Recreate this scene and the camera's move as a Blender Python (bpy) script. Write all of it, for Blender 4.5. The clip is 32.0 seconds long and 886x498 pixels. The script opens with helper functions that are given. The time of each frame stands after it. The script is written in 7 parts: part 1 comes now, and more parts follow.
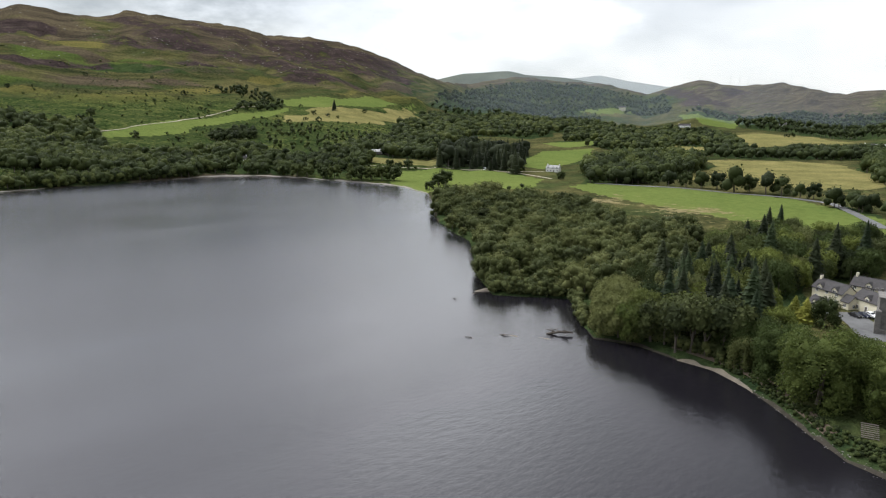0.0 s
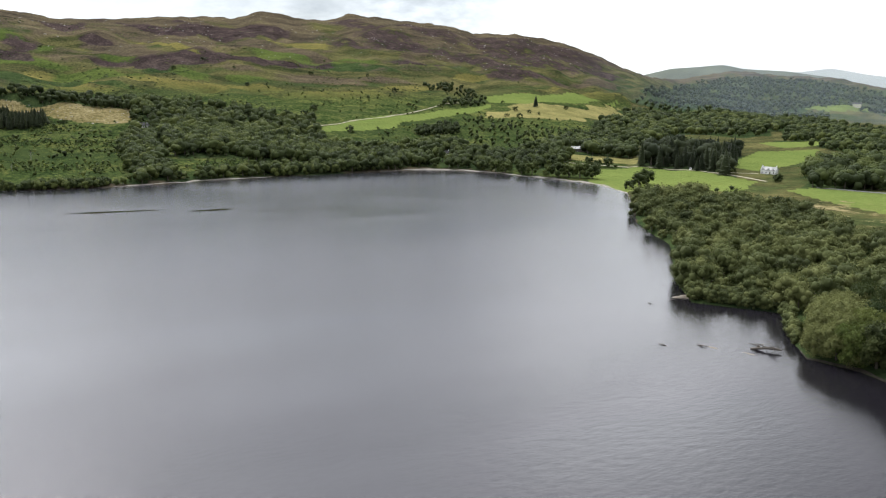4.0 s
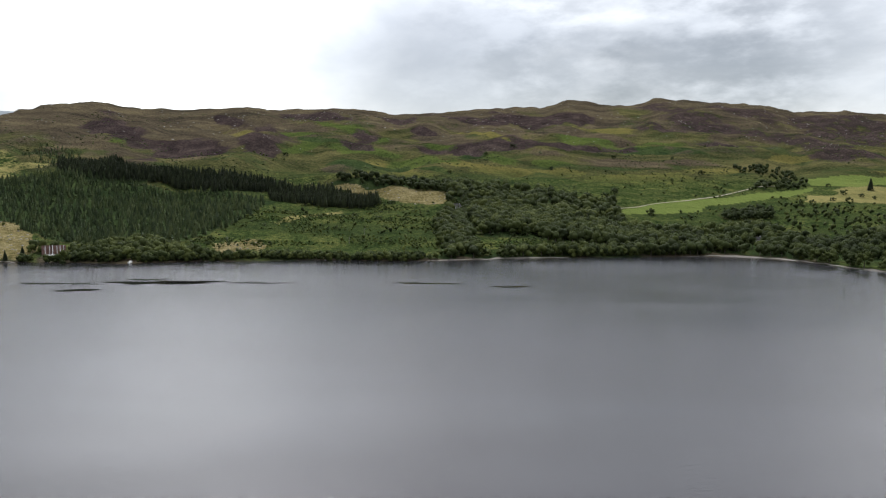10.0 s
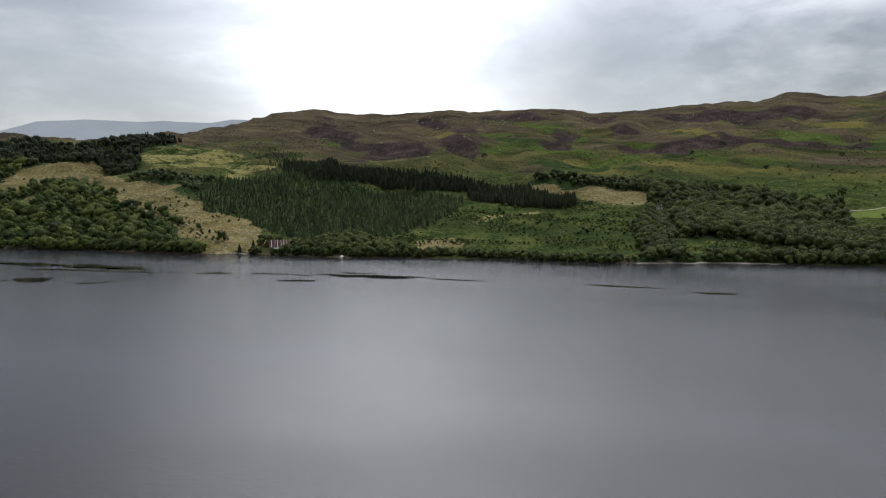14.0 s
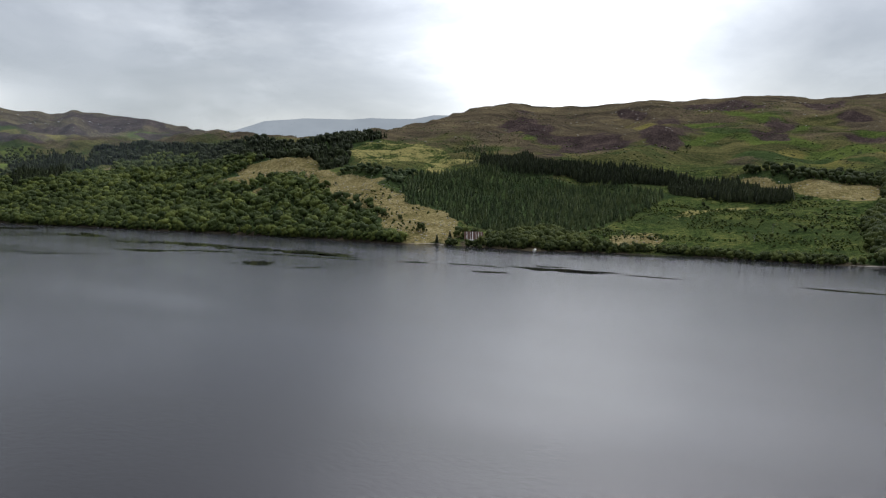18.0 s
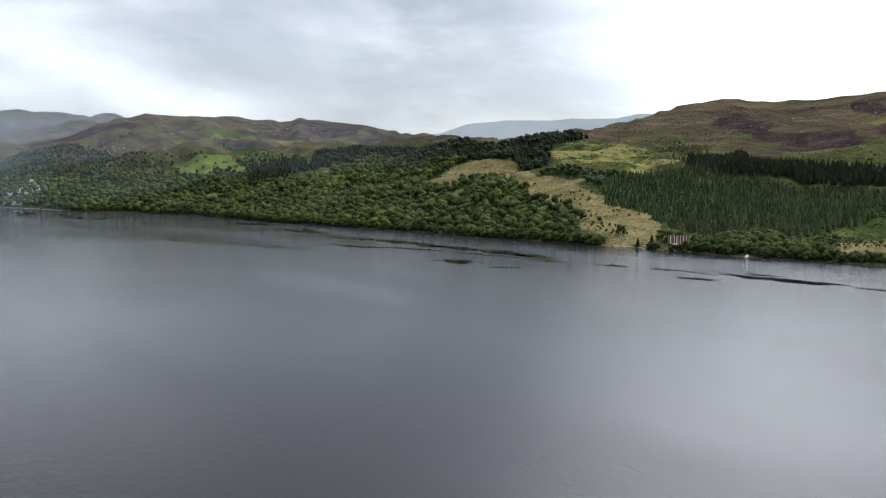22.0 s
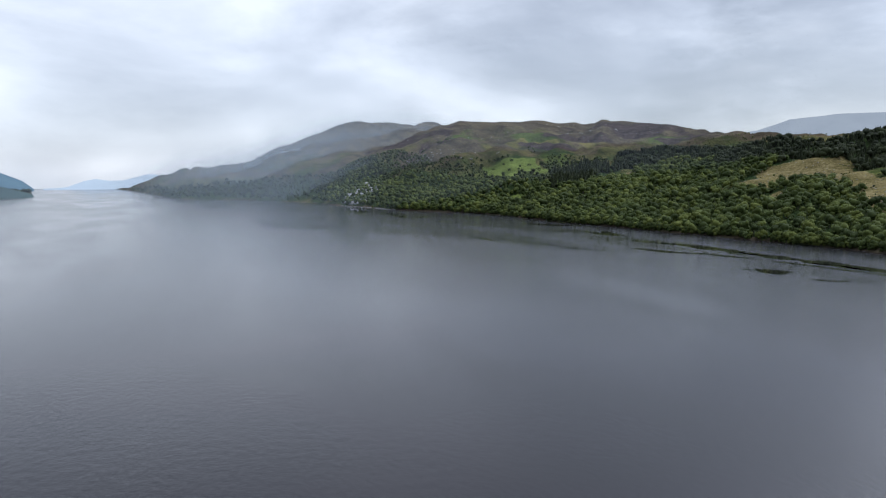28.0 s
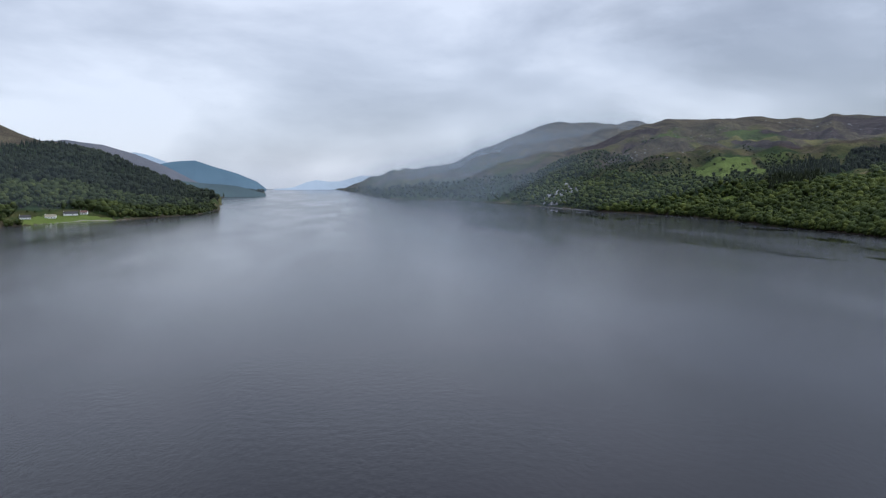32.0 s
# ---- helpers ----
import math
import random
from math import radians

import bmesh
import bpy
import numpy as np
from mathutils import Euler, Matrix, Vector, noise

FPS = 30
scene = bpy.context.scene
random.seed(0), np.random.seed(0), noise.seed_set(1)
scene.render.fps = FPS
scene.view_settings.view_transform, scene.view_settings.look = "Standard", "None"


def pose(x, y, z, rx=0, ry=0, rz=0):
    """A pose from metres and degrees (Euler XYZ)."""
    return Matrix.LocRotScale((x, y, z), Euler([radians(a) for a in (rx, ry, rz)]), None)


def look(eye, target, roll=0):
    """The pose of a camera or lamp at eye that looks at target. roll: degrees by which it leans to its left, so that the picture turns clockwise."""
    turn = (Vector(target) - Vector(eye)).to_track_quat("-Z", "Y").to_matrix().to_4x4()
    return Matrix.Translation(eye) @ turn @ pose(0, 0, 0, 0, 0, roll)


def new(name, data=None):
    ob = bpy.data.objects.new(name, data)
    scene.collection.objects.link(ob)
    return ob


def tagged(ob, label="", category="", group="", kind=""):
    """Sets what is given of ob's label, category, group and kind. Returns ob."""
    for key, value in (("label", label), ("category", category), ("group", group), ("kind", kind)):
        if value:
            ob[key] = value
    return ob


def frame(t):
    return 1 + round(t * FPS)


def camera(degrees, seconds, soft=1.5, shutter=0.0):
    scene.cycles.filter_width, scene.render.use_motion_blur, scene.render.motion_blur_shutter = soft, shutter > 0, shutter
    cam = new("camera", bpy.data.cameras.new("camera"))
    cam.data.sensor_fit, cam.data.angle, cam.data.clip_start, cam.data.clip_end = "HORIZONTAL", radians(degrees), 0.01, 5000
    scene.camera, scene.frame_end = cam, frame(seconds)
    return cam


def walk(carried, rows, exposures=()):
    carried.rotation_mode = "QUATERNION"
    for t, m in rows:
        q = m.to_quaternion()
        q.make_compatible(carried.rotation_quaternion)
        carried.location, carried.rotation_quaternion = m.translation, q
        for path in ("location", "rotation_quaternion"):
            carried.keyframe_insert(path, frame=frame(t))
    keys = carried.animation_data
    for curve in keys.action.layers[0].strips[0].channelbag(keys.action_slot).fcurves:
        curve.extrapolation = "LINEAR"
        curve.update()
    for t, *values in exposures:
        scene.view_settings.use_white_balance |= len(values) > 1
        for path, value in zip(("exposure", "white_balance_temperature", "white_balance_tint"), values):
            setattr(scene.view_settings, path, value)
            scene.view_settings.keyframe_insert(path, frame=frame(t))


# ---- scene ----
# The camera hangs still over the loch and pans to its left: seconds, heading, tilt and lean in degrees.
cam = camera(63.99, 32.0, soft=1.2)
EYE_Z = 64.0


def aim(heading, tilt, lean):
    return pose(0, 0, EYE_Z) @ pose(0, 0, 0, 0, 0, heading) @ pose(0, 0, 0, 90 + tilt) @ pose(0, 0, 0, 0, 0, lean)


PATH = [
    (0.0, -133.43, -11.20, 0.34), (1.0, -129.47, -11.19, 0.31), (2.0, -125.50, -11.16, 0.29), (3.0, -121.53, -11.15, 0.31),
    (3.5, -119.54, -11.12, 0.32), (5.5, -111.63, -11.75, 0.33), (6.0, -109.66, -9.92, 0.34), (6.5, -107.70, -8.95, 0.35),
    (7.0, -105.73, -8.88, 0.36), (7.5, -103.75, -8.88, 0.39), (8.0, -101.77, -8.38, 0.38), (8.5, -99.80, -6.58, 0.38),
    (9.0, -97.82, -5.39, 0.38), (9.5, -95.83, -5.17, 0.37), (10.0, -93.85, -5.16, 0.36), (11.0, -89.89, -5.30, 0.35),
    (12.0, -85.95, -5.28, 0.34), (13.0, -82.03, -5.25, 0.32), (14.0, -78.09, -5.24, 0.31), (14.5, -76.17, -5.23, 0.31),
    (16.5, -68.33, -5.80, 0.30), (17.0, -66.43, -5.85, 0.30), (18.0, -62.51, -5.86, 0.29), (19.0, -58.55, -5.84, 0.28),
    (20.0, -54.58, -5.83, 0.24), (21.0, -50.60, -5.82, 0.20), (22.0, -46.59, -5.83, 0.16), (23.0, -42.58, -5.82, 0.10),
    (24.0, -38.58, -5.80, 0.04), (25.0, -34.61, -5.78, -0.01), (25.5, -32.63, -5.76, -0.03), (27.5, -24.72, -5.71, -0.05),
    (28.0, -22.71, -5.69, -0.08), (29.0, -18.72, -5.67, -0.11), (30.0, -14.73, -5.64, -0.13), (31.0, -10.75, -5.60, -0.13),
    (32.0, -6.74, -5.59, -0.14),
]
EXPOSURES = [(0.0, 0.70, 6350, 10), (3.0, 1.0, 6350, 10), (6.0, 1.1, 6350, 10), (9.0, 0.68, 6350, 10), (13.0, 0.18, 6300, 10), (19.0, 0.33, 6250, 10), (22.0, 0.57, 6150, 10), (25.0, 0.58, 6000, 10), (28.0, 0.36, 5800, 11), (32.0, 0.04, 5620, 12)]
walk(cam, [(t, aim(h, p, r)) for t, h, p, r in PATH], EXPOSURES)

# ---- sky and sun ----
SUN_BEARING, SUN_HEIGHT = 78.0, 50.0
world = bpy.data.worlds.new("sky")
scene.world = world
world.use_nodes = True
wt = world.node_tree
wt.nodes.clear()


def wnode(kind, **values):
    n = wt.nodes.new(kind)
    for key, value in values.items():
        n.inputs[key.replace("_", " ")].default_value = value
    return n


w_out = wt.nodes.new("ShaderNodeOutputWorld")
w_bg = wt.nodes.new("ShaderNodeBackground")
w_sky = wt.nodes.new("ShaderNodeTexSky")
w_sky.sky_type, w_sky.sun_disc = "NISHITA", False
w_sky.sun_elevation, w_sky.sun_rotation = radians(SUN_HEIGHT), radians(SUN_BEARING)
w_co = wt.nodes.new("ShaderNodeTexCoord")
# cloud deck: flattened billows
w_map = wt.nodes.new("ShaderNodeMapping")
w_map.inputs["Scale"].default_value = (1.0, 1.0, 2.6)
w_big = wnode("ShaderNodeTexNoise", Scale=2.6, Detail=7.0, Roughness=0.52, Distortion=0.25)
w_ramp = wt.nodes.new("ShaderNodeValToRGB")
r = w_ramp.color_ramp
r.elements[0].position, r.elements[0].color = 0.34, (0.58, 0.59, 0.61, 1)
r.elements[1].position, r.elements[1].color = 0.60, (1.0, 0.995, 0.985, 1)
e = r.elements.new(0.47)
e.color = (0.76, 0.768, 0.78, 1)
# the thinnest part of the deck, towards the veiled sun
w_dot = wt.nodes.new("ShaderNodeVectorMath")
w_dot.operation = "DOT_PRODUCT"
gb, gh = radians(71), radians(20)
w_dot.inputs[1].default_value = (math.sin(gb) * math.cos(gh), math.cos(gb) * math.cos(gh), math.sin(gh))
w_glow = wt.nodes.new("ShaderNodeMapRange")
w_glow.interpolation_type = "SMOOTHSTEP"
for k, v in (("From Min", 0.93), ("From Max", 0.99), ("To Min", 0.0), ("To Max", 0.75)):
    w_glow.inputs[k].default_value = v
w_dot2 = wt.nodes.new("ShaderNodeVectorMath")
w_dot2.operation = "DOT_PRODUCT"
w_dot2.inputs[1].default_value = (math.sin(radians(140)), math.cos(radians(140)), 0.25)
w_thin = wt.nodes.new("ShaderNodeMapRange")
w_thin.interpolation_type = "SMOOTHSTEP"
for k, v in (("From Min", 0.1), ("From Max", 1.0), ("To Min", 0.0), ("To Max", -0.08)):
    w_thin.inputs[k].default_value = v
w_dot3 = wt.nodes.new("ShaderNodeVectorMath")
w_dot3.operation = "DOT_PRODUCT"
w_dot3.inputs[1].default_value = (0.0, 1.0, 0.2)
w_end = wt.nodes.new("ShaderNodeMapRange")
w_end.interpolation_type = "SMOOTHSTEP"
for k, v in (("From Min", 0.55), ("From Max", 1.0), ("To Min", 0.0), ("To Max", 0.08)):
    w_end.inputs[k].default_value = v
w_sum3 = wt.nodes.new("ShaderNodeMath")
w_sum = wt.nodes.new("ShaderNodeMath")
w_sum2 = wt.nodes.new("ShaderNodeMath")
w_mul = wt.nodes.new("ShaderNodeVectorMath")
w_mul.operation = "SCALE"
w_haze = wt.nodes.new("ShaderNodeVectorMath")
w_haze.operation = "SCALE"
w_haze.inputs["Scale"].default_value = 0.02
w_add = wt.nodes.new("ShaderNodeVectorMath")
L = wt.links.new
# a broad unseen lobe added above the view, sunward, to brighten water and land
w_dot4 = wt.nodes.new("ShaderNodeVectorMath")
w_dot4.operation = "DOT_PRODUCT"
w_dot4.inputs[1].default_value = (math.sin(radians(98)) * math.cos(radians(48)), math.cos(radians(98)) * math.cos(radians(48)), math.sin(radians(48)))
w_wide = wt.nodes.new("ShaderNodeMapRange")
w_wide.interpolation_type = "SMOOTHSTEP"
for k, v in (("From Min", 0.54), ("From Max", 0.98), ("To Min", 0.0), ("To Max", 2.7)):
    w_wide.inputs[k].default_value = v
w_sum4 = wt.nodes.new("ShaderNodeMath")
L(w_co.outputs["Generated"], w_dot4.inputs[0])
L(w_dot4.outputs["Value"], w_wide.inputs["Value"])
w_rise = wt.nodes.new("ShaderNodeSeparateXYZ")
w_above = wt.nodes.new("ShaderNodeMapRange")
w_above.interpolation_type = "SMOOTHSTEP"
for k, v in (("From Min", 0.14), ("From Max", 0.5), ("To Min", 0.0), ("To Max", 1.0)):
    w_above.inputs[k].default_value = v
w_both = wt.nodes.new("ShaderNodeMath")
w_both.operation = "MULTIPLY"
L(w_co.outputs["Generated"], w_rise.inputs["Vector"])
L(w_rise.outputs["Z"], w_above.inputs["Value"])
L(w_wide.outputs["Result"], w_both.inputs[0])
L(w_above.outputs["Result"], w_both.inputs[1])
L(w_both.outputs["Value"], w_sum4.inputs[1])
L(w_co.outputs["Generated"], w_map.inputs["Vector"])
L(w_map.outputs["Vector"], w_big.inputs["Vector"])
L(w_big.outputs["Fac"], w_ramp.inputs["Fac"])
L(w_co.outputs["Generated"], w_dot.inputs[0])
L(w_co.outputs["Generated"], w_dot2.inputs[0])
L(w_dot.outputs["Value"], w_glow.inputs["Value"])
L(w_dot2.outputs["Value"], w_thin.inputs["Value"])
L(w_glow.outputs["Result"], w_sum.inputs[0])
L(w_thin.outputs["Result"], w_sum.inputs[1])
L(w_co.outputs["Generated"], w_dot3.inputs[0])
L(w_dot3.outputs["Value"], w_end.inputs["Value"])
L(w_sum.outputs["Value"], w_sum3.inputs[0])
L(w_end.outputs["Result"], w_sum3.inputs[1])
L(w_sum3.outputs["Value"], w_sum4.inputs[0])
L(w_sum4.outputs["Value"], w_sum2.inputs[0])
w_sum2.inputs[1].default_value = 0.66
# dimmed above the view to darken near water, lifted overhead to light the land
w_xyz = wt.nodes.new("ShaderNodeSeparateXYZ")
w_high = wt.nodes.new("ShaderNodeMapRange")
for k, v in (("From Min", 0.36), ("From Max", 0.64), ("To Min", 1.06), ("To Max", 0.56)):
    w_high.inputs[k].default_value = v
w_dome = wt.nodes.new("ShaderNodeMath")
w_dome.operation = "MULTIPLY"
L(w_co.outputs["Generated"], w_xyz.inputs["Vector"])
L(w_xyz.outputs["Z"], w_high.inputs["Value"])
w_zenith = wt.nodes.new("ShaderNodeMapRange")
w_zenith.interpolation_type = "SMOOTHSTEP"
for k, v in (("From Min", 0.55), ("From Max", 0.95), ("To Min", 0.0), ("To Max", 0.62)):
    w_zenith.inputs[k].default_value = v
w_up = wt.nodes.new("ShaderNodeMath")
L(w_xyz.outputs["Z"], w_zenith.inputs["Value"])
L(w_high.outputs["Result"], w_up.inputs[0])
L(w_zenith.outputs["Result"], w_up.inputs[1])
L(w_sum2.outputs["Value"], w_dome.inputs[0])
L(w_up.outputs["Value"], w_dome.inputs[1])
L(w_ramp.outputs["Color"], w_mul.inputs[0])
L(w_dome.outputs["Value"], w_mul.inputs["Scale"])
L(w_sky.outputs["Color"], w_haze.inputs[0])
# banks of thicker, greyer cloud and one thin bright gap, ragged at their edges: bearing, height, reach and depth
w_rag = wnode("ShaderNodeTexNoise", Scale=5.0, Detail=6.0, Roughness=0.6)
w_off = wt.nodes.new("ShaderNodeVectorMath")
w_off.operation = "MULTIPLY_ADD"
w_off.inputs[1].default_value = (0.16, 0.16, 0.12)
L(w_map.outputs["Vector"], w_rag.inputs["Vector"])
L(w_rag.outputs["Color"], w_off.inputs[0])
L(w_co.outputs["Generated"], w_off.inputs[2])
w_last = None
for cb, ch, reach, depth in ((121, 11, 8, 0.34), (110, 12, 9, 0.30), (92, 9, 9, 0.20), (57, 7, 10, 0.24), (42, 8, 16, 0.16), (10, 9, 24, 0.09), (34, 8, 8, 0.10), (150, 13, 10, 0.12), (132, 14, 9, -0.45)):
    w_d = wt.nodes.new("ShaderNodeVectorMath")
    w_d.operation = "DOT_PRODUCT"
    cb, ch = radians(cb), radians(ch)
    # the ragged offset has a mean of its own, taken off here
    w_sub = wt.nodes.new("ShaderNodeVectorMath")
    w_sub.operation = "SUBTRACT"
    w_sub.inputs[1].default_value = (0.08, 0.08, 0.06)
    L(w_off.outputs["Vector"], w_sub.inputs[0])
    w_d.inputs[1].default_value = (math.sin(cb) * math.cos(ch), math.cos(cb) * math.cos(ch), math.sin(ch))
    L(w_sub.outputs["Vector"], w_d.inputs[0])
    w_m = wt.nodes.new("ShaderNodeMapRange")
    w_m.interpolation_type = "SMOOTHSTEP"
    for k, v in (("From Min", math.cos(radians(reach * 1.9))), ("From Max", math.cos(radians(reach * 0.2))), ("To Min", 1.0), ("To Max", 1.0 - depth)):
        w_m.inputs[k].default_value = v
    L(w_d.outputs["Value"], w_m.inputs["Value"])
    if w_last is None:
        w_last = w_m.outputs["Result"]
    else:
        w_p = wt.nodes.new("ShaderNodeMath")
        w_p.operation = "MULTIPLY"
        L(w_last, w_p.inputs[0])
        L(w_m.outputs["Result"], w_p.inputs[1])
        w_last = w_p.outputs["Value"]
w_bank = wt.nodes.new("ShaderNodeVectorMath")
w_bank.operation = "SCALE"
L(w_mul.outputs["Vector"], w_bank.inputs[0])
L(w_last, w_bank.inputs["Scale"])
L(w_bank.outputs["Vector"], w_add.inputs[0])
L(w_haze.outputs["Vector"], w_add.inputs[1])
L(w_add.outputs["Vector"], w_bg.inputs["Color"])
w_bg.inputs["Strength"].default_value = 1.0
L(w_bg.outputs["Background"], w_out.inputs["Surface"])

sun = new("sun", bpy.data.lights.new("sun", "SUN"))
sun.data.energy, sun.data.angle, sun.data.color = 1.15, radians(20), (1.0, 0.96, 0.9)
sb, sh = radians(SUN_BEARING), radians(SUN_HEIGHT)
sun.matrix_world = look((math.sin(sb) * 300, math.cos(sb) * 300, 300 * math.tan(sh)), (0, 0, 0))

# ---- materials ----


def node(m, kind, links=(), **values):
    n = m.node_tree.nodes.new(kind)
    for key, value in values.items():
        if key in ("operation", "blend_type", "data_type", "attribute_name", "interpolation_type", "feature", "noise_dimensions", "wave_type"):
            setattr(n, key, value)
        else:
            n.inputs[key.replace("_", " ")].default_value = value
    for key, socket in dict(links).items():
        m.node_tree.links.new(socket, n.inputs[key])
    return n


def material(name, roughness=0.9, metallic=0.0, specular=0.3):
    m = bpy.data.materials.new(name)
    m.use_nodes = True
    b = m.node_tree.nodes["Principled BSDF"]
    b.inputs["Roughness"].default_value = roughness
    b.inputs["Metallic"].default_value = metallic
    b.inputs["Specular IOR Level"].default_value = specular
    return m, b


def noise_of(m, scale, detail=4.0, rough=0.55, stretch=None, distortion=0.0):
    co = m.node_tree.nodes.new("ShaderNodeTexCoord").outputs["Object"]
    if stretch:
        co = node(m, "ShaderNodeMapping", {"Vector": co}, Scale=stretch).outputs["Vector"]
    return node(m, "ShaderNodeTexNoise", {"Vector": co}, Scale=scale, Detail=detail, Roughness=rough, Distortion=distortion).outputs["Fac"]


def ramp(m, fac, *stops):
    n = m.node_tree.nodes.new("ShaderNodeValToRGB")
    els = n.color_ramp.elements
    while len(els) < len(stops):
        els.new(0.5)
    for el, (p, c) in zip(els, stops):
        el.position, el.color = p, (*c, 1)
    m.node_tree.links.new(fac, n.inputs["Fac"])
    return n.outputs["Color"]


def blend(m, fac, a, b, kind="MIX"):
    n = m.node_tree.nodes.new("ShaderNodeMix")
    n.data_type, n.blend_type = "RGBA", kind
    for key, value in (("Factor", fac), ("A", a), ("B", b)):
        socket = [s for s in n.inputs if s.name == key and (s.type == "RGBA" or (key == "Factor" and s.type == "VALUE"))][0]
        if isinstance(value, (int, float)):
            socket.default_value = value
        elif isinstance(value, tuple):
            socket.default_value = (*value, 1)
        else:
            m.node_tree.links.new(value, socket)
    return [s for s in n.outputs if s.type == "RGBA"][0]


def sharpen(m, fac, low, high):
    return node(m, "ShaderNodeMapRange", {"Value": fac}, From_Min=low, From_Max=high, interpolation_type="SMOOTHSTEP").outputs["Result"]


def math_of(m, kind, a, b):
    n = node(m, "ShaderNodeMath", operation=kind)
    for k, v in enumerate((a, b)):
        if isinstance(v, (int, float)):
            n.inputs[k].default_value = v
        else:
            m.node_tree.links.new(v, n.inputs[k])
    return n.outputs["Value"]


def relief(m, b, fac, strength, distance):
    n = node(m, "ShaderNodeBump", {"Height": fac}, Strength=strength, Distance=distance)
    m.node_tree.links.new(n.outputs["Normal"], b.inputs["Normal"])


def paint(m, b, colour):
    m.node_tree.links.new(colour, b.inputs["Base Color"])


def plain(name, low, high, scale, roughness=0.8, bump=0.0, metallic=0.0, specular=0.3, stretch=None):
    """A surface between two colours, with coarse and fine variation and optional relief."""
    m, b = material(name, roughness, metallic, specular)
    coarse, fine = noise_of(m, scale, 3, stretch=stretch), noise_of(m, scale * 9, 5, 0.7, stretch=stretch)
    mixed = math_of(m, "ADD", math_of(m, "MULTIPLY", coarse, 0.6), math_of(m, "MULTIPLY", fine, 0.4))
    paint(m, b, ramp(m, mixed, (0.32, low), (0.68, high)))
    if bump:
        relief(m, b, fine, 0.6, bump)
    return m


def leaf_material(name, dark, mid, light, size=0.35):
    """Foliage: each tree has a tint of its own, sprays vary within it, and light comes through the leaves."""
    m, b = material(name, 0.8, 0, 0.12)
    tint = node(m, "ShaderNodeAttribute", attribute_name="tint").outputs["Fac"]
    spray = noise_of(m, size, 3, 0.6)
    each = m.node_tree.nodes.new("ShaderNodeNewGeometry").outputs["Random Per Island"]
    v = math_of(m, "ADD", math_of(m, "MULTIPLY", tint, 0.72), math_of(m, "ADD", math_of(m, "MULTIPLY", spray, 0.22), math_of(m, "MULTIPLY", each, 0.12)))
    colour = ramp(m, v, (0.12, dark), (0.5, mid), (0.9, light))
    paint(m, b, colour)
    t = node(m, "ShaderNodeBsdfTranslucent", {"Color": colour})
    mix = node(m, "ShaderNodeMixShader", {1: b.outputs["BSDF"], 2: t.outputs["BSDF"]}, Fac=0.35)
    m.node_tree.links.new(mix.outputs["Shader"], m.node_tree.nodes["Material Output"].inputs["Surface"])
    return m


BROAD = leaf_material("broadleaf foliage", (0.019, 0.027, 0.011), (0.047, 0.062, 0.019), (0.102, 0.119, 0.032))
MARSH = leaf_material("willow and alder foliage", (0.031, 0.040, 0.016), (0.075, 0.088, 0.030), (0.138, 0.146, 0.053))
OAK = leaf_material("oak foliage", (0.022, 0.033, 0.012), (0.058, 0.080, 0.022), (0.136, 0.158, 0.036))
FIR = leaf_material("dark fir needles", (0.013, 0.018, 0.010), (0.025, 0.033, 0.016), (0.046, 0.057, 0.026))
SPRUCE = leaf_material("young conifer needles", (0.023, 0.036, 0.018), (0.054, 0.076, 0.033), (0.110, 0.134, 0.052))
GOLD = leaf_material("golden cypress foliage", (0.11, 0.125, 0.025), (0.20, 0.21, 0.04), (0.30, 0.29, 0.06))
BARK = plain("bark", (0.05, 0.04, 0.03), (0.14, 0.12, 0.10), 1.5, 0.9, 0.03)


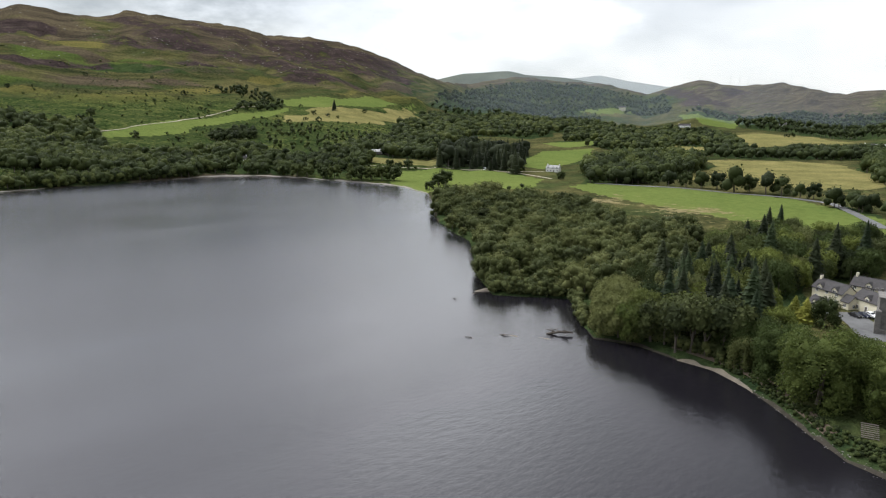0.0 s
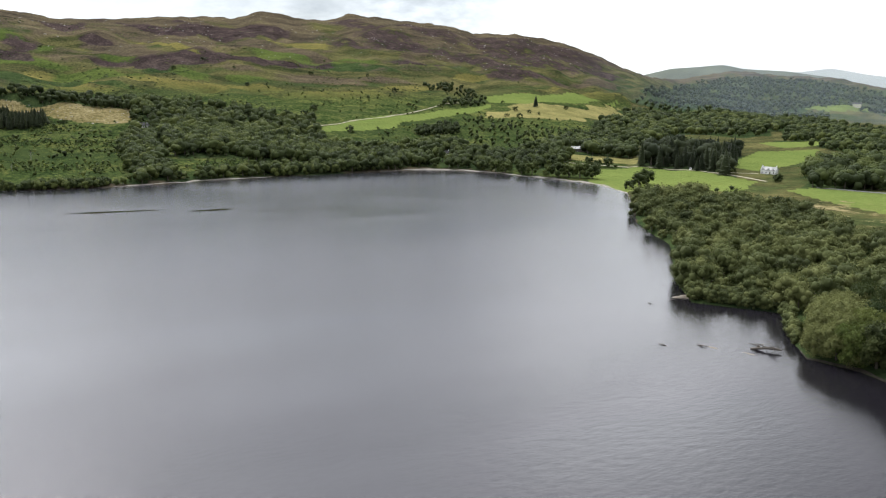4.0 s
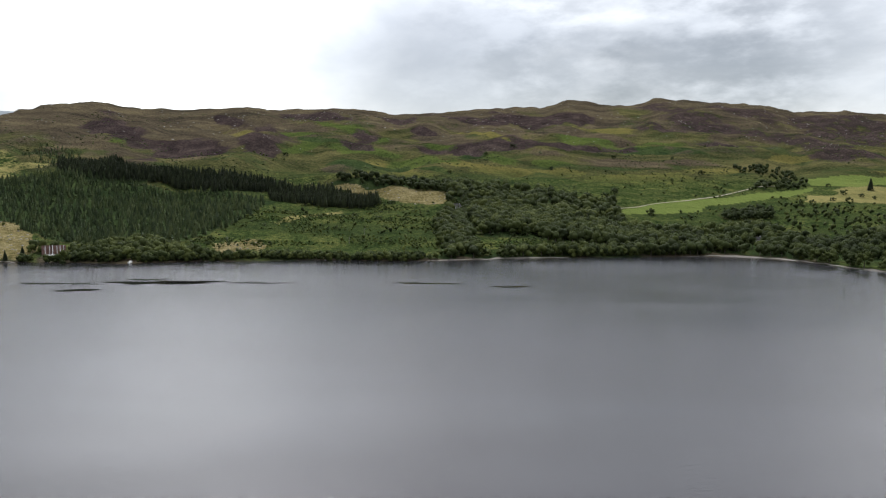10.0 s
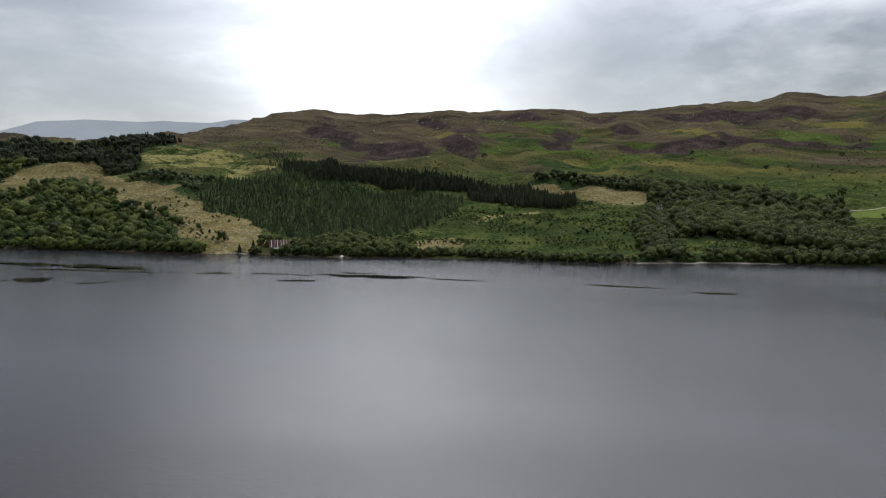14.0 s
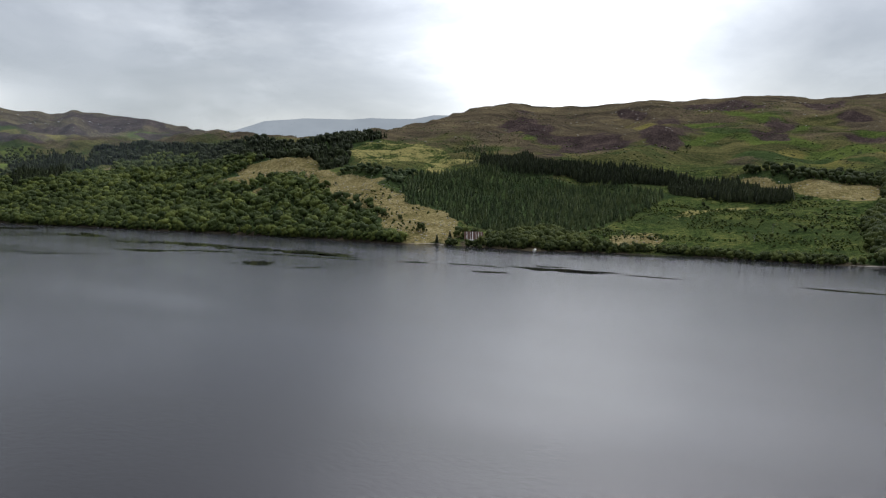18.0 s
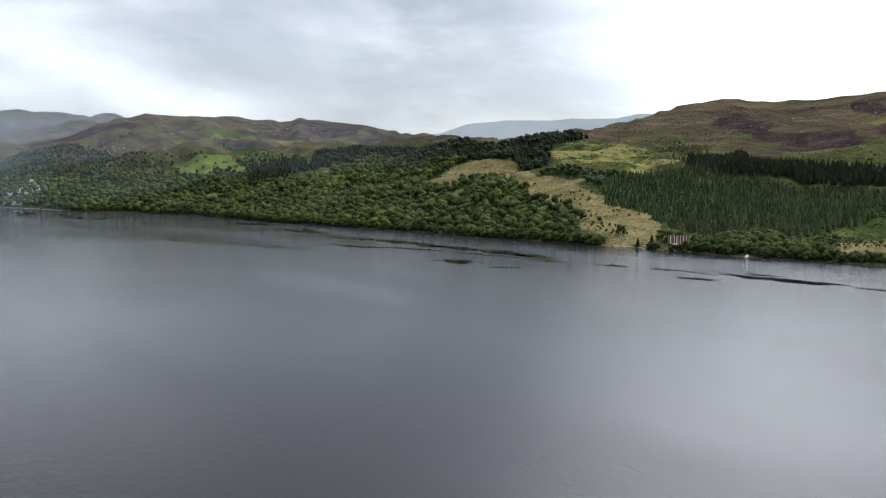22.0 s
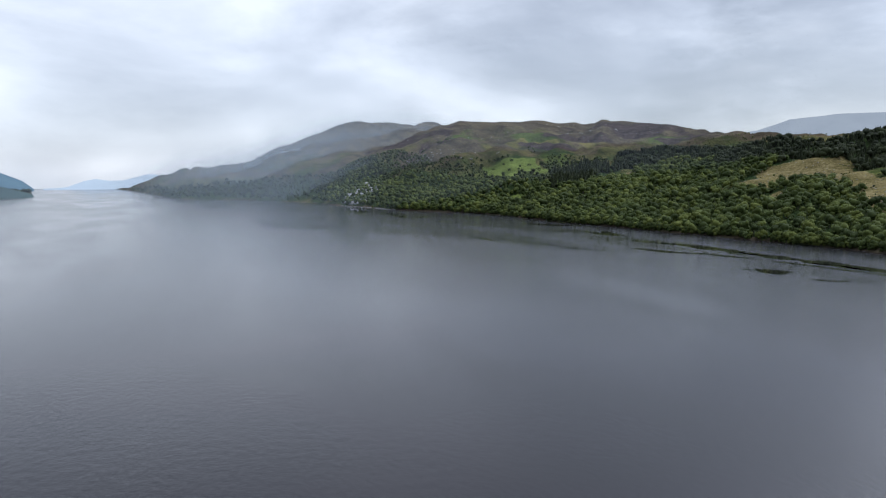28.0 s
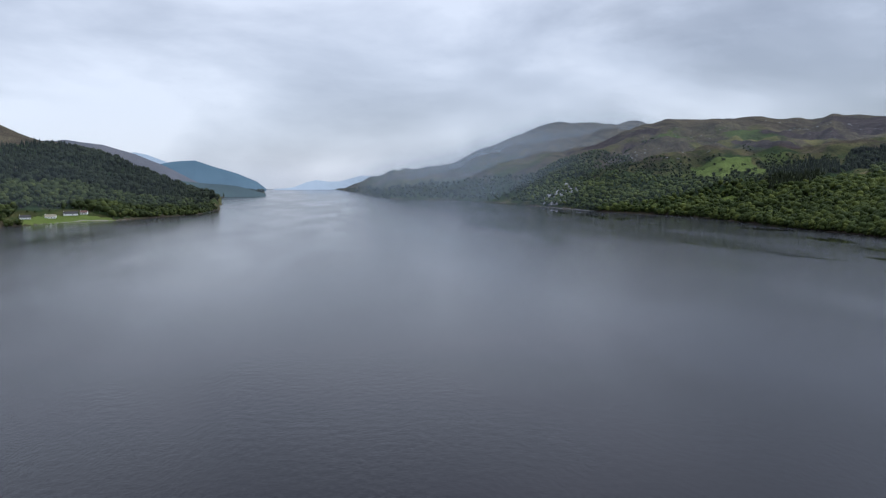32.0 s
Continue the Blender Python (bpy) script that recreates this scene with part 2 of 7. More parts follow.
def ground_material():
    """Grass, heather, bracken, fields and felled ground: vertex masks say roughly where, noise frays their edges."""
    m, b = material("hill grass, heather and bracken", 1.0, 0, 0.0)

    def masks_of(name):
        a = node(m, "ShaderNodeAttribute", attribute_name=name)
        return node(m, "ShaderNodeSeparateColor", {"Color": a.outputs["Color"]}).outputs

    parts, more, turf = masks_of("cover"), masks_of("growth"), masks_of("turf")
    broad, middle, fine = noise_of(m, 0.006, 5, 0.6, distortion=0.6), noise_of(m, 0.03, 5, 0.62), noise_of(m, 0.25, 4, 0.65)
    streak = noise_of(m, 0.022, 5, 0.6, (1.0, 0.32, 1.0), 0.7)
    drift = noise_of(m, 0.011, 4, 0.6, (1.0, 0.5, 1.0), 1.2)

    def mixed(a, wa, c, wc):
        return math_of(m, "ADD", math_of(m, "MULTIPLY", a, wa), math_of(m, "MULTIPLY", c, wc))

    def frayed(mask, low, high, coarse=1.1, small=0.7):
        wear = math_of(m, "ADD", math_of(m, "MULTIPLY", math_of(m, "SUBTRACT", middle, 0.5), coarse), math_of(m, "MULTIPLY", math_of(m, "SUBTRACT", fine, 0.5), small))
        return sharpen(m, math_of(m, "ADD", mask, wear), low, high)

    grain = mixed(middle, 0.55, fine, 0.45)
    # rough hill grass with rushes and bracken showing through
    grass = ramp(m, mixed(streak, 0.6, fine, 0.4), (0.38, (0.020, 0.025, 0.012)), (0.48, (0.047, 0.049, 0.020)), (0.60, (0.099, 0.089, 0.037)))
    ferny = sharpen(m, mixed(drift, 0.75, fine, 0.25), 0.50, 0.60)
    land = blend(m, math_of(m, "MULTIPLY", ferny, 0.8), grass, ramp(m, grain, (0.38, (0.018, 0.029, 0.013)), (0.62, (0.052, 0.071, 0.024))))
    # yellow bents, lush wet flushes, dark bracken beds
    land = blend(m, frayed(turf["Green"], 0.40, 0.66), land, ramp(m, mixed(streak, 0.5, fine, 0.5), (0.36, (0.044, 0.047, 0.017)), (0.64, (0.150, 0.131, 0.042))))
    land = blend(m, frayed(turf["Red"], 0.42, 0.72), land, ramp(m, mixed(streak, 0.5, fine, 0.5), (0.36, (0.025, 0.042, 0.013)), (0.64, (0.082, 0.102, 0.027))))
    land = blend(m, frayed(turf["Blue"], 0.40, 0.60), land, ramp(m, grain, (0.38, (0.015, 0.026, 0.012)), (0.62, (0.044, 0.062, 0.022))))
    # heather: over the tops, and in dark beds with sharp ragged edges
    high = math_of(m, "ADD", parts["Red"], math_of(m, "MULTIPLY", math_of(m, "SUBTRACT", broad, 0.5), 1.6))
    moor = ramp(m, mixed(streak, 0.55, fine, 0.45), (0.38, (0.029, 0.023, 0.019)), (0.49, (0.059, 0.046, 0.034)), (0.61, (0.101, 0.081, 0.050)))
    land = blend(m, math_of(m, "MULTIPLY", frayed(high, 0.34, 0.62, 0.8, 0.4), 0.85), land, moor)
    ling = ramp(m, grain, (0.36, (0.015, 0.011, 0.012)), (0.50, (0.034, 0.025, 0.025)), (0.63, (0.066, 0.050, 0.044)))
    beds = math_of(m, "ADD", turf_alpha(m), math_of(m, "MULTIPLY", math_of(m, "SUBTRACT", drift, 0.5), 0.5))
    land = blend(m, math_of(m, "MULTIPLY", frayed(beds, 0.42, 0.58, 1.2, 0.8), 0.95), land, ling)
    # bare rock on the high ground, in clusters
    cells = node(m, "ShaderNodeTexVoronoi", {"Vector": m.node_tree.nodes.new("ShaderNodeTexCoord").outputs["Object"]}, Scale=0.06).outputs["Distance"]
    crag = math_of(m, "SUBTRACT", 1.0, sharpen(m, math_of(m, "ADD", cells, math_of(m, "MULTIPLY", fine, 0.25)), 0.22, 0.30))
    crag = math_of(m, "MULTIPLY", math_of(m, "MULTIPLY", crag, more["Blue"]), sharpen(m, drift, 0.50, 0.58))
    land = blend(m, crag, land, ramp(m, fine, (0.3, (0.092, 0.088, 0.084)), (0.7, (0.286, 0.277, 0.260))))
    bracken = ramp(m, mixed(middle, 0.5, fine, 0.5), (0.40, (0.013, 0.022, 0.008)), (0.49, (0.037, 0.054, 0.017)), (0.60, (0.099, 0.101, 0.032)))
    bracken = blend(m, math_of(m, "MULTIPLY", sharpen(m, mixed(drift, 0.55, middle, 0.45), 0.50, 0.56), 0.85), bracken, ramp(m, grain, (0.4, (0.015, 0.025, 0.011)), (0.62, (0.039, 0.054, 0.018))))
    land = blend(m, frayed(more["Green"], 0.3, 0.7, 0.5, 0.3), land, bracken)
    sward = ramp(m, mixed(broad, 0.5, fine, 0.5), (0.35, (0.076, 0.106, 0.028)), (0.65, (0.121, 0.147, 0.041)))
    land = blend(m, frayed(parts["Green"], 0.25, 0.75, 0.7, 0.7), land, sward)
    hay = ramp(m, mixed(middle, 0.6, fine, 0.4), (0.36, (0.095, 0.095, 0.034)), (0.62, (0.195, 0.171, 0.070)))
    land = blend(m, frayed(parts["Blue"], 0.35, 0.65, 1.6, 0.8), land, hay)
    brash = ramp(m, mixed(middle, 0.45, fine, 0.55), (0.37, (0.052, 0.052, 0.020)), (0.49, (0.123, 0.102, 0.044)), (0.62, (0.202, 0.171, 0.094)))
    land = blend(m, frayed(more["Red"], 0.40, 0.60, 1.6, 0.9), land, brash)
    paint(m, b, land)
    relief(m, b, math_of(m, "ADD", math_of(m, "MULTIPLY", mixed(middle, 0.6, streak, 0.4), 4.5), fine), 1.0, 2.6)
    return m


def turf_alpha(m):
    return node(m, "ShaderNodeAttribute", attribute_name="beds").outputs["Fac"]


def water_material(name, rough, chop):
    m, b = material(name, rough, 0, 0.5)
    b.inputs["IOR"].default_value = 1.333
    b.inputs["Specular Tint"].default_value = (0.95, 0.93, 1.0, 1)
    if chop > 0.1:
        b.inputs["Sheen Roughness"].default_value = 0.17
        b.inputs["Sheen Tint"].default_value = (0.84, 0.86, 1.0, 1)
    murk = noise_of(m, 0.01, 3)
    paint(m, b, ramp(m, murk, (0.3, (0.007, 0.0065, 0.008)), (0.7, (0.011, 0.010, 0.013))))
    waves = noise_of(m, 2.0, 5, 0.65, (1.0, 0.5, 1.0), 0.3)
    swell = noise_of(m, 0.7, 3, 0.5, (1.0, 0.45, 1.0))
    bump = node(m, "ShaderNodeBump", {"Height": math_of(m, "ADD", waves, math_of(m, "MULTIPLY", swell, 1.7))}, Distance=0.21)
    lee = node(m, "ShaderNodeAttribute", attribute_name="tint").outputs["Fac"]
    m.node_tree.links.new(bump.outputs["Normal"], b.inputs["Normal"])
    if chop > 0.1:
        ruffle = node(m, "ShaderNodeMapRange", {"Value": lee}, From_Min=0.0, From_Max=0.8, To_Min=0.15, To_Max=0.0).outputs["Result"]
        m.node_tree.links.new(ruffle, b.inputs["Sheen Weight"])
    # wind lanes
    gusts = noise_of(m, 0.009, 4, 0.55, (1.3, 0.4, 1.0), 0.8)
    calm = node(m, "ShaderNodeMapRange", {"Value": lee}, From_Min=0.0, From_Max=1.0, To_Min=chop, To_Max=chop * 0.8).outputs["Result"]
    lanes = node(m, "ShaderNodeMapRange", {"Value": gusts}, From_Min=0.32, From_Max=0.68, To_Min=0.62, To_Max=1.42).outputs["Result"]
    m.node_tree.links.new(math_of(m, "MULTIPLY", calm, lanes), bump.inputs["Strength"])
    speed = node(m, "ShaderNodeMapRange", {"Value": gusts}, From_Min=0.35, From_Max=0.65, To_Min=rough * 0.75, To_Max=rough * 1.35)
    still = node(m, "ShaderNodeMapRange", {"Value": lee}, From_Min=0.0, From_Max=0.7, To_Min=1.0, To_Max=0.16)
    m.node_tree.links.new(math_of(m, "MULTIPLY", speed.outputs["Result"], still.outputs["Result"]), b.inputs["Roughness"])
    return m


GROUND = ground_material()
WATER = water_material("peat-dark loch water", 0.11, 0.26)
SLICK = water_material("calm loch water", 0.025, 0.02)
SHINGLE = plain("grey shingle and sand", (0.10, 0.09, 0.078), (0.25, 0.225, 0.195), 0.4, 0.9, 0.05)

# ---- the lie of the land ----
# Everything is laid out by bearing (degrees clockwise from +y) and distance from the middle of the bay.
# shoreline: bearing, distance
SHORE = [
    (-70, 420), (-50, 620), (-36, 900), (-25.3, 1146), (-21.5, 1217), (-18.2, 1250), (-15.1, 1325), (-12.3, 1405), (-11.1, 1570),
    (-10.62, 1640), (-10.55, 2570), (-10.2, 3034), (-8.5, 3229), (-7.4, 3620), (-7.25, 4990), (-2.4, 4990),
    (-1.6, 4600), (0.7, 3072), (2.5, 2345), (7.5, 2194), (11.1, 1975), (14.3, 1690), (19.2, 1438), (26.1, 1281), (32, 1045),
    (39.8, 887), (48.7, 767), (57.9, 677), (63.7, 654), (69.8, 618), (82.5, 608), (90, 592), (94, 602), (100.6, 628)]
SHORE += [
    (107.1, 654), (111.6, 681), (116, 701), (118.5, 697), (122.2, 672), (126.2, 633), (129.9, 594), (132.2, 540), (133.0, 405),
    (134.2, 371), (135.7, 342), (136.2, 272), (137.5, 243), (140.3, 241), (143.9, 240), (144.9, 211), (146, 198), (149.6, 194),
    (152.7, 186), (155.3, 182), (157.8, 173), (160.4, 161), (162.5, 152), (165.2, 143), (170, 136), (180, 128), (200, 150),
    (225, 190), (255, 240), (290, 420)]
# crest of the hills: bearing, distance, angle above the eye's level, steepening of the slope
CREST = [
    (-70, 1900, 4.5, 1.0), (-24.9, 2150, 3.74, 1.0), (-22.3, 2200, 2.65, 0.95), (-21.2, 2200, 2.52, 0.95), (-18.4, 2150, 1.68, 0.9),
    (-16.5, 2050, 0.89, 0.9), (-14.2, 1900, -0.11, 0.85), (-12.26, 1750, -1.04, 0.8), (-11.3, 1680, -1.1, 0.8), (-10.62, 1660, -1.75, 0.8),
    (-10.3, 3250, -0.95, 0.8), (-9.4, 3350, -0.9, 0.8), (-8.5, 3500, -0.9, 0.8), (-7.4, 3800, -0.92, 0.7), (-2, 4950, -0.72, 1.0), (0.7, 3500, -0.4, 1.0),
    (7.5, 2900, -0.1, 1.0), (11.3, 2350, -1.2, 1.0), (12.5, 2300, -0.32, 1.0), (14.7, 2300, 1.02, 1.0), (17.3, 2350, 2.2, 1.0)]
CREST += [
    (18.6, 2400, 2.7, 1.0), (19.9, 2420, 3.17, 1.0), (22.0, 2480, 4.12, 1.0), (24.2, 2550, 4.54, 1.05), (25.8, 2550, 4.34, 1.05),
    (27.2, 2560, 4.53, 1.1), (30.1, 2550, 4.5, 1.1), (32, 2500, 4.24, 1.1), (34.1, 2500, 4.16, 1.1), (35.2, 2450, 4.58, 1.1),
    (38.4, 2400, 4.33, 1.1), (41.7, 2250, 3.79, 1.05), (43.4, 2050, 3.47, 1.0), (47, 1700, 3.2, 0.95), (51, 1550, 3.1, 0.95),
    (56.4, 1550, 3.6, 0.95), (60.6, 1750, 4.12, 1.0)]
CREST += [
    (63.7, 1950, 4.95, 1.1), (65.8, 2050, 5.5, 1.15), (68.5, 2100, 5.74, 1.15), (70.2, 2100, 5.5, 1.15), (72, 2080, 5.42, 1.15),
    (75, 2060, 5.7, 1.15), (78.6, 2040, 5.98, 1.15), (81.2, 2040, 5.7, 1.15), (85, 2040, 5.97, 1.2), (90, 2050, 5.63, 1.2),
    (94.2, 2080, 5.79, 1.2), (98, 2100, 6.15, 1.2), (101.8, 2150, 6.15, 1.2), (103.7, 2180, 6.55, 1.25), (107, 2200, 6.28, 1.25),
    (109.3, 2220, 6.25, 1.25), (110.1, 2240, 6.55, 1.25), (112.5, 2260, 6.43, 1.25)]
CREST += [
    (115.5, 2300, 6.17, 1.3), (117.6, 2320, 6.0, 1.3), (119.8, 2350, 5.36, 1.35), (123, 2400, 5.3, 1.4), (125.5, 2450, 4.95, 1.45),
    (127.4, 2500, 4.42, 1.5), (129.4, 2550, 3.65, 1.6), (131.2, 2600, 2.93, 1.7), (133.2, 2800, 2.2, 1.8), (135.5, 3300, 1.9, 1.9),
    (139.1, 3600, 2.55, 2.1), (142.6, 3600, 2.14, 2.2), (146.4, 3500, 1.85, 2.3), (149.1, 3400, 1.25, 2.4), (152.8, 3300, 2.22, 2.5),
    (155.1, 3300, 1.8, 2.5), (158.4, 3300, 1.9, 2.5), (162, 3300, 1.2, 2.5), (175, 3000, 2.0, 2.4), (210, 2500, 3.0, 2.0), (290, 1900, 4.5, 1.0)]
# the misty hill behind: bearing, distance, angle
BACK = [
    (-2.2, 4500, -0.8), (-1.6, 4400, -0.73), (1.1, 4000, 0.2), (2.5, 3800, 0.74), (4.8, 3600, 0.95), (6.8, 3500, 1.27), (8.4, 3450, 1.72),
    (9.7, 3400, 2.5), (12, 3400, 3.2), (14.2, 3400, 3.97), (15.1, 3400, 4.28), (18.2, 3400, 4.27), (20, 3400, 4.38), (22, 3400, 4.32), (26, 3500, 2.8), (30, 3500, 0)]


def curve(table, column, b):
    t = np.array(table, float)
    return np.interp(b, t[:, 0], t[:, column])


def lattice(ix, iy, seed):
    h = (ix.astype(np.int64) * 374761393 + iy.astype(np.int64) * 668265263 + seed * 974634777) & 0x7FFFFFFF
    h = ((h ^ (h >> 13)) * 1274126177) & 0x7FFFFFFF
    return ((h ^ (h >> 16)) & 0xFFFF) / 65535.0


def billow(x, y, size, seed=1):
    """Smooth value noise from -1 to 1 with features of about that size in metres."""
    x, y = np.asarray(x, float) / size, np.asarray(y, float) / size
    ix, iy = np.floor(x), np.floor(y)
    u, v = x - ix, y - iy
    u, v = u * u * (3 - 2 * u), v * v * (3 - 2 * v)
    a, b = lattice(ix, iy, seed), lattice(ix + 1, iy, seed)
    c, d = lattice(ix, iy + 1, seed), lattice(ix + 1, iy + 1, seed)
    return 2 * ((a * (1 - u) + b * u) * (1 - v) + (c * (1 - u) + d * u) * v) - 1


def fractal(x, y, size, seed=1, octaves=4):
    return sum(billow(x, y, size / 2**k, seed + k) / 2**k for k in range(octaves))


def bearing_of(x, y):
    b = np.degrees(np.arctan2(x, y))
    return np.where(b < -70, b + 360, b)


def shore_distance(b, x, y):
    s = curve(SHORE, 1, b)
    return s * (1 + 0.006 * billow(x, y, 60, 31) + 0.004 * billow(x, y, 22, 32))


def height(x, y):
    """The ground's height over the water at any place."""
    x, y = np.asarray(x, float), np.asarray(y, float)
    b, d = bearing_of(x, y), np.hypot(x, y)
    s0 = shore_distance(b, x, y)
    dc, lift, steep = curve(CREST, 1, b), curve(CREST, 2, b), curve(CREST, 3, b)
    dc = np.maximum(dc, s0 + 60)
    top = 64 + dc * np.tan(np.radians(lift))
    u = (d - s0) / (dc - s0)
    over = np.clip(d - dc, 0, None)
    z = np.where(u < 1, np.clip(top - 1.6, 0, None) * np.clip(u, 0, 1) ** steep, top - 1.6 - over * 0.16 - over**2 * 0.00004) + 1.6 * np.clip((d - s0) / 9, 0, 1)
    db, lb = curve(BACK, 1, b), curve(BACK, 2, b)
    topb = 64 + db * np.tan(np.radians(lb))
    inside = np.clip((d - s0) / np.maximum(db - s0, 200), 0, 1) ** 1.1
    zb = np.where(d < db, topb * inside, topb - (d - db) * 0.2)
    zb = np.where((b > -2.2) & (b < 30), zb, -50)
    z = np.maximum(z, zb)
    # knobs, gullies and hummocks grow with height; low ground is nearly level
    rough = np.clip((z - 6) / 60, 0, 1)
    swell = 15 * fractal(x, y, 260, 3, 3) + 8.0 * fractal(x, y, 80, 9, 2) + 2.2 * billow(x, y, 26, 21)
    near_top = np.clip(np.abs(d - dc) / 320, 0.25, 1)
    # the pasture shelf is smooth
    shelf = np.clip((b - 103) / 3, 0, 1) * np.clip((136 - b) / 3, 0, 1) * np.clip((d - 780) / 80, 0, 1) * np.clip((1480 - d) / 150, 0, 1)
    rough = rough * (1 - 0.88 * shelf)
    # ledges that run along the hill, and a knobbly crest
    ledge = 4.5 * fractal(x, y * 0.4, 110, 45, 4) + 3.0 * (np.abs(fractal(x, y, 130, 47, 4)) * 2 - 0.8)
    knobs = (np.abs(fractal(x, y, 78, 43, 4)) * 2 - 0.75) * 3.3 * np.clip(1 - np.abs(d - dc) / 420, 0, 1)
    z = z + rough * (ledge * np.clip((d - s0) / 500, 0, 1) * np.clip(np.abs(d - dc) / 200, 0.3, 1) + knobs)
    # the northern hill is broken into rocky knolls and gullies
    craggy = np.clip((b - 13) / 5, 0, 1) * np.clip((46 - b) / 5, 0, 1) * np.clip((d - 1250) / 300, 0, 1)
    z = z + craggy * rough * (24 * (np.abs(fractal(x, y, 210, 61, 4)) - 0.42) + 7 * fractal(x, y, 52, 66, 3)) * np.clip(np.abs(d - dc) / 380, 0.16, 1)
    z = z + rough * swell * near_top + (1 - rough) * 0.5 * fractal(x, y, 60, 15, 2) * np.clip((d - s0) / 30, 0, 1)
    z = np.maximum(z, -60)
    return np.where(d < s0, -np.clip((s0 - d) * 0.12, 0, 6) - 0.15, np.maximum(z, np.clip((d - s0) * 0.25, 0, 1.2)))


def at(b, d):
    """Plan place from bearing and distance."""
    return math.sin(radians(b)) * d, math.cos(radians(b)) * d

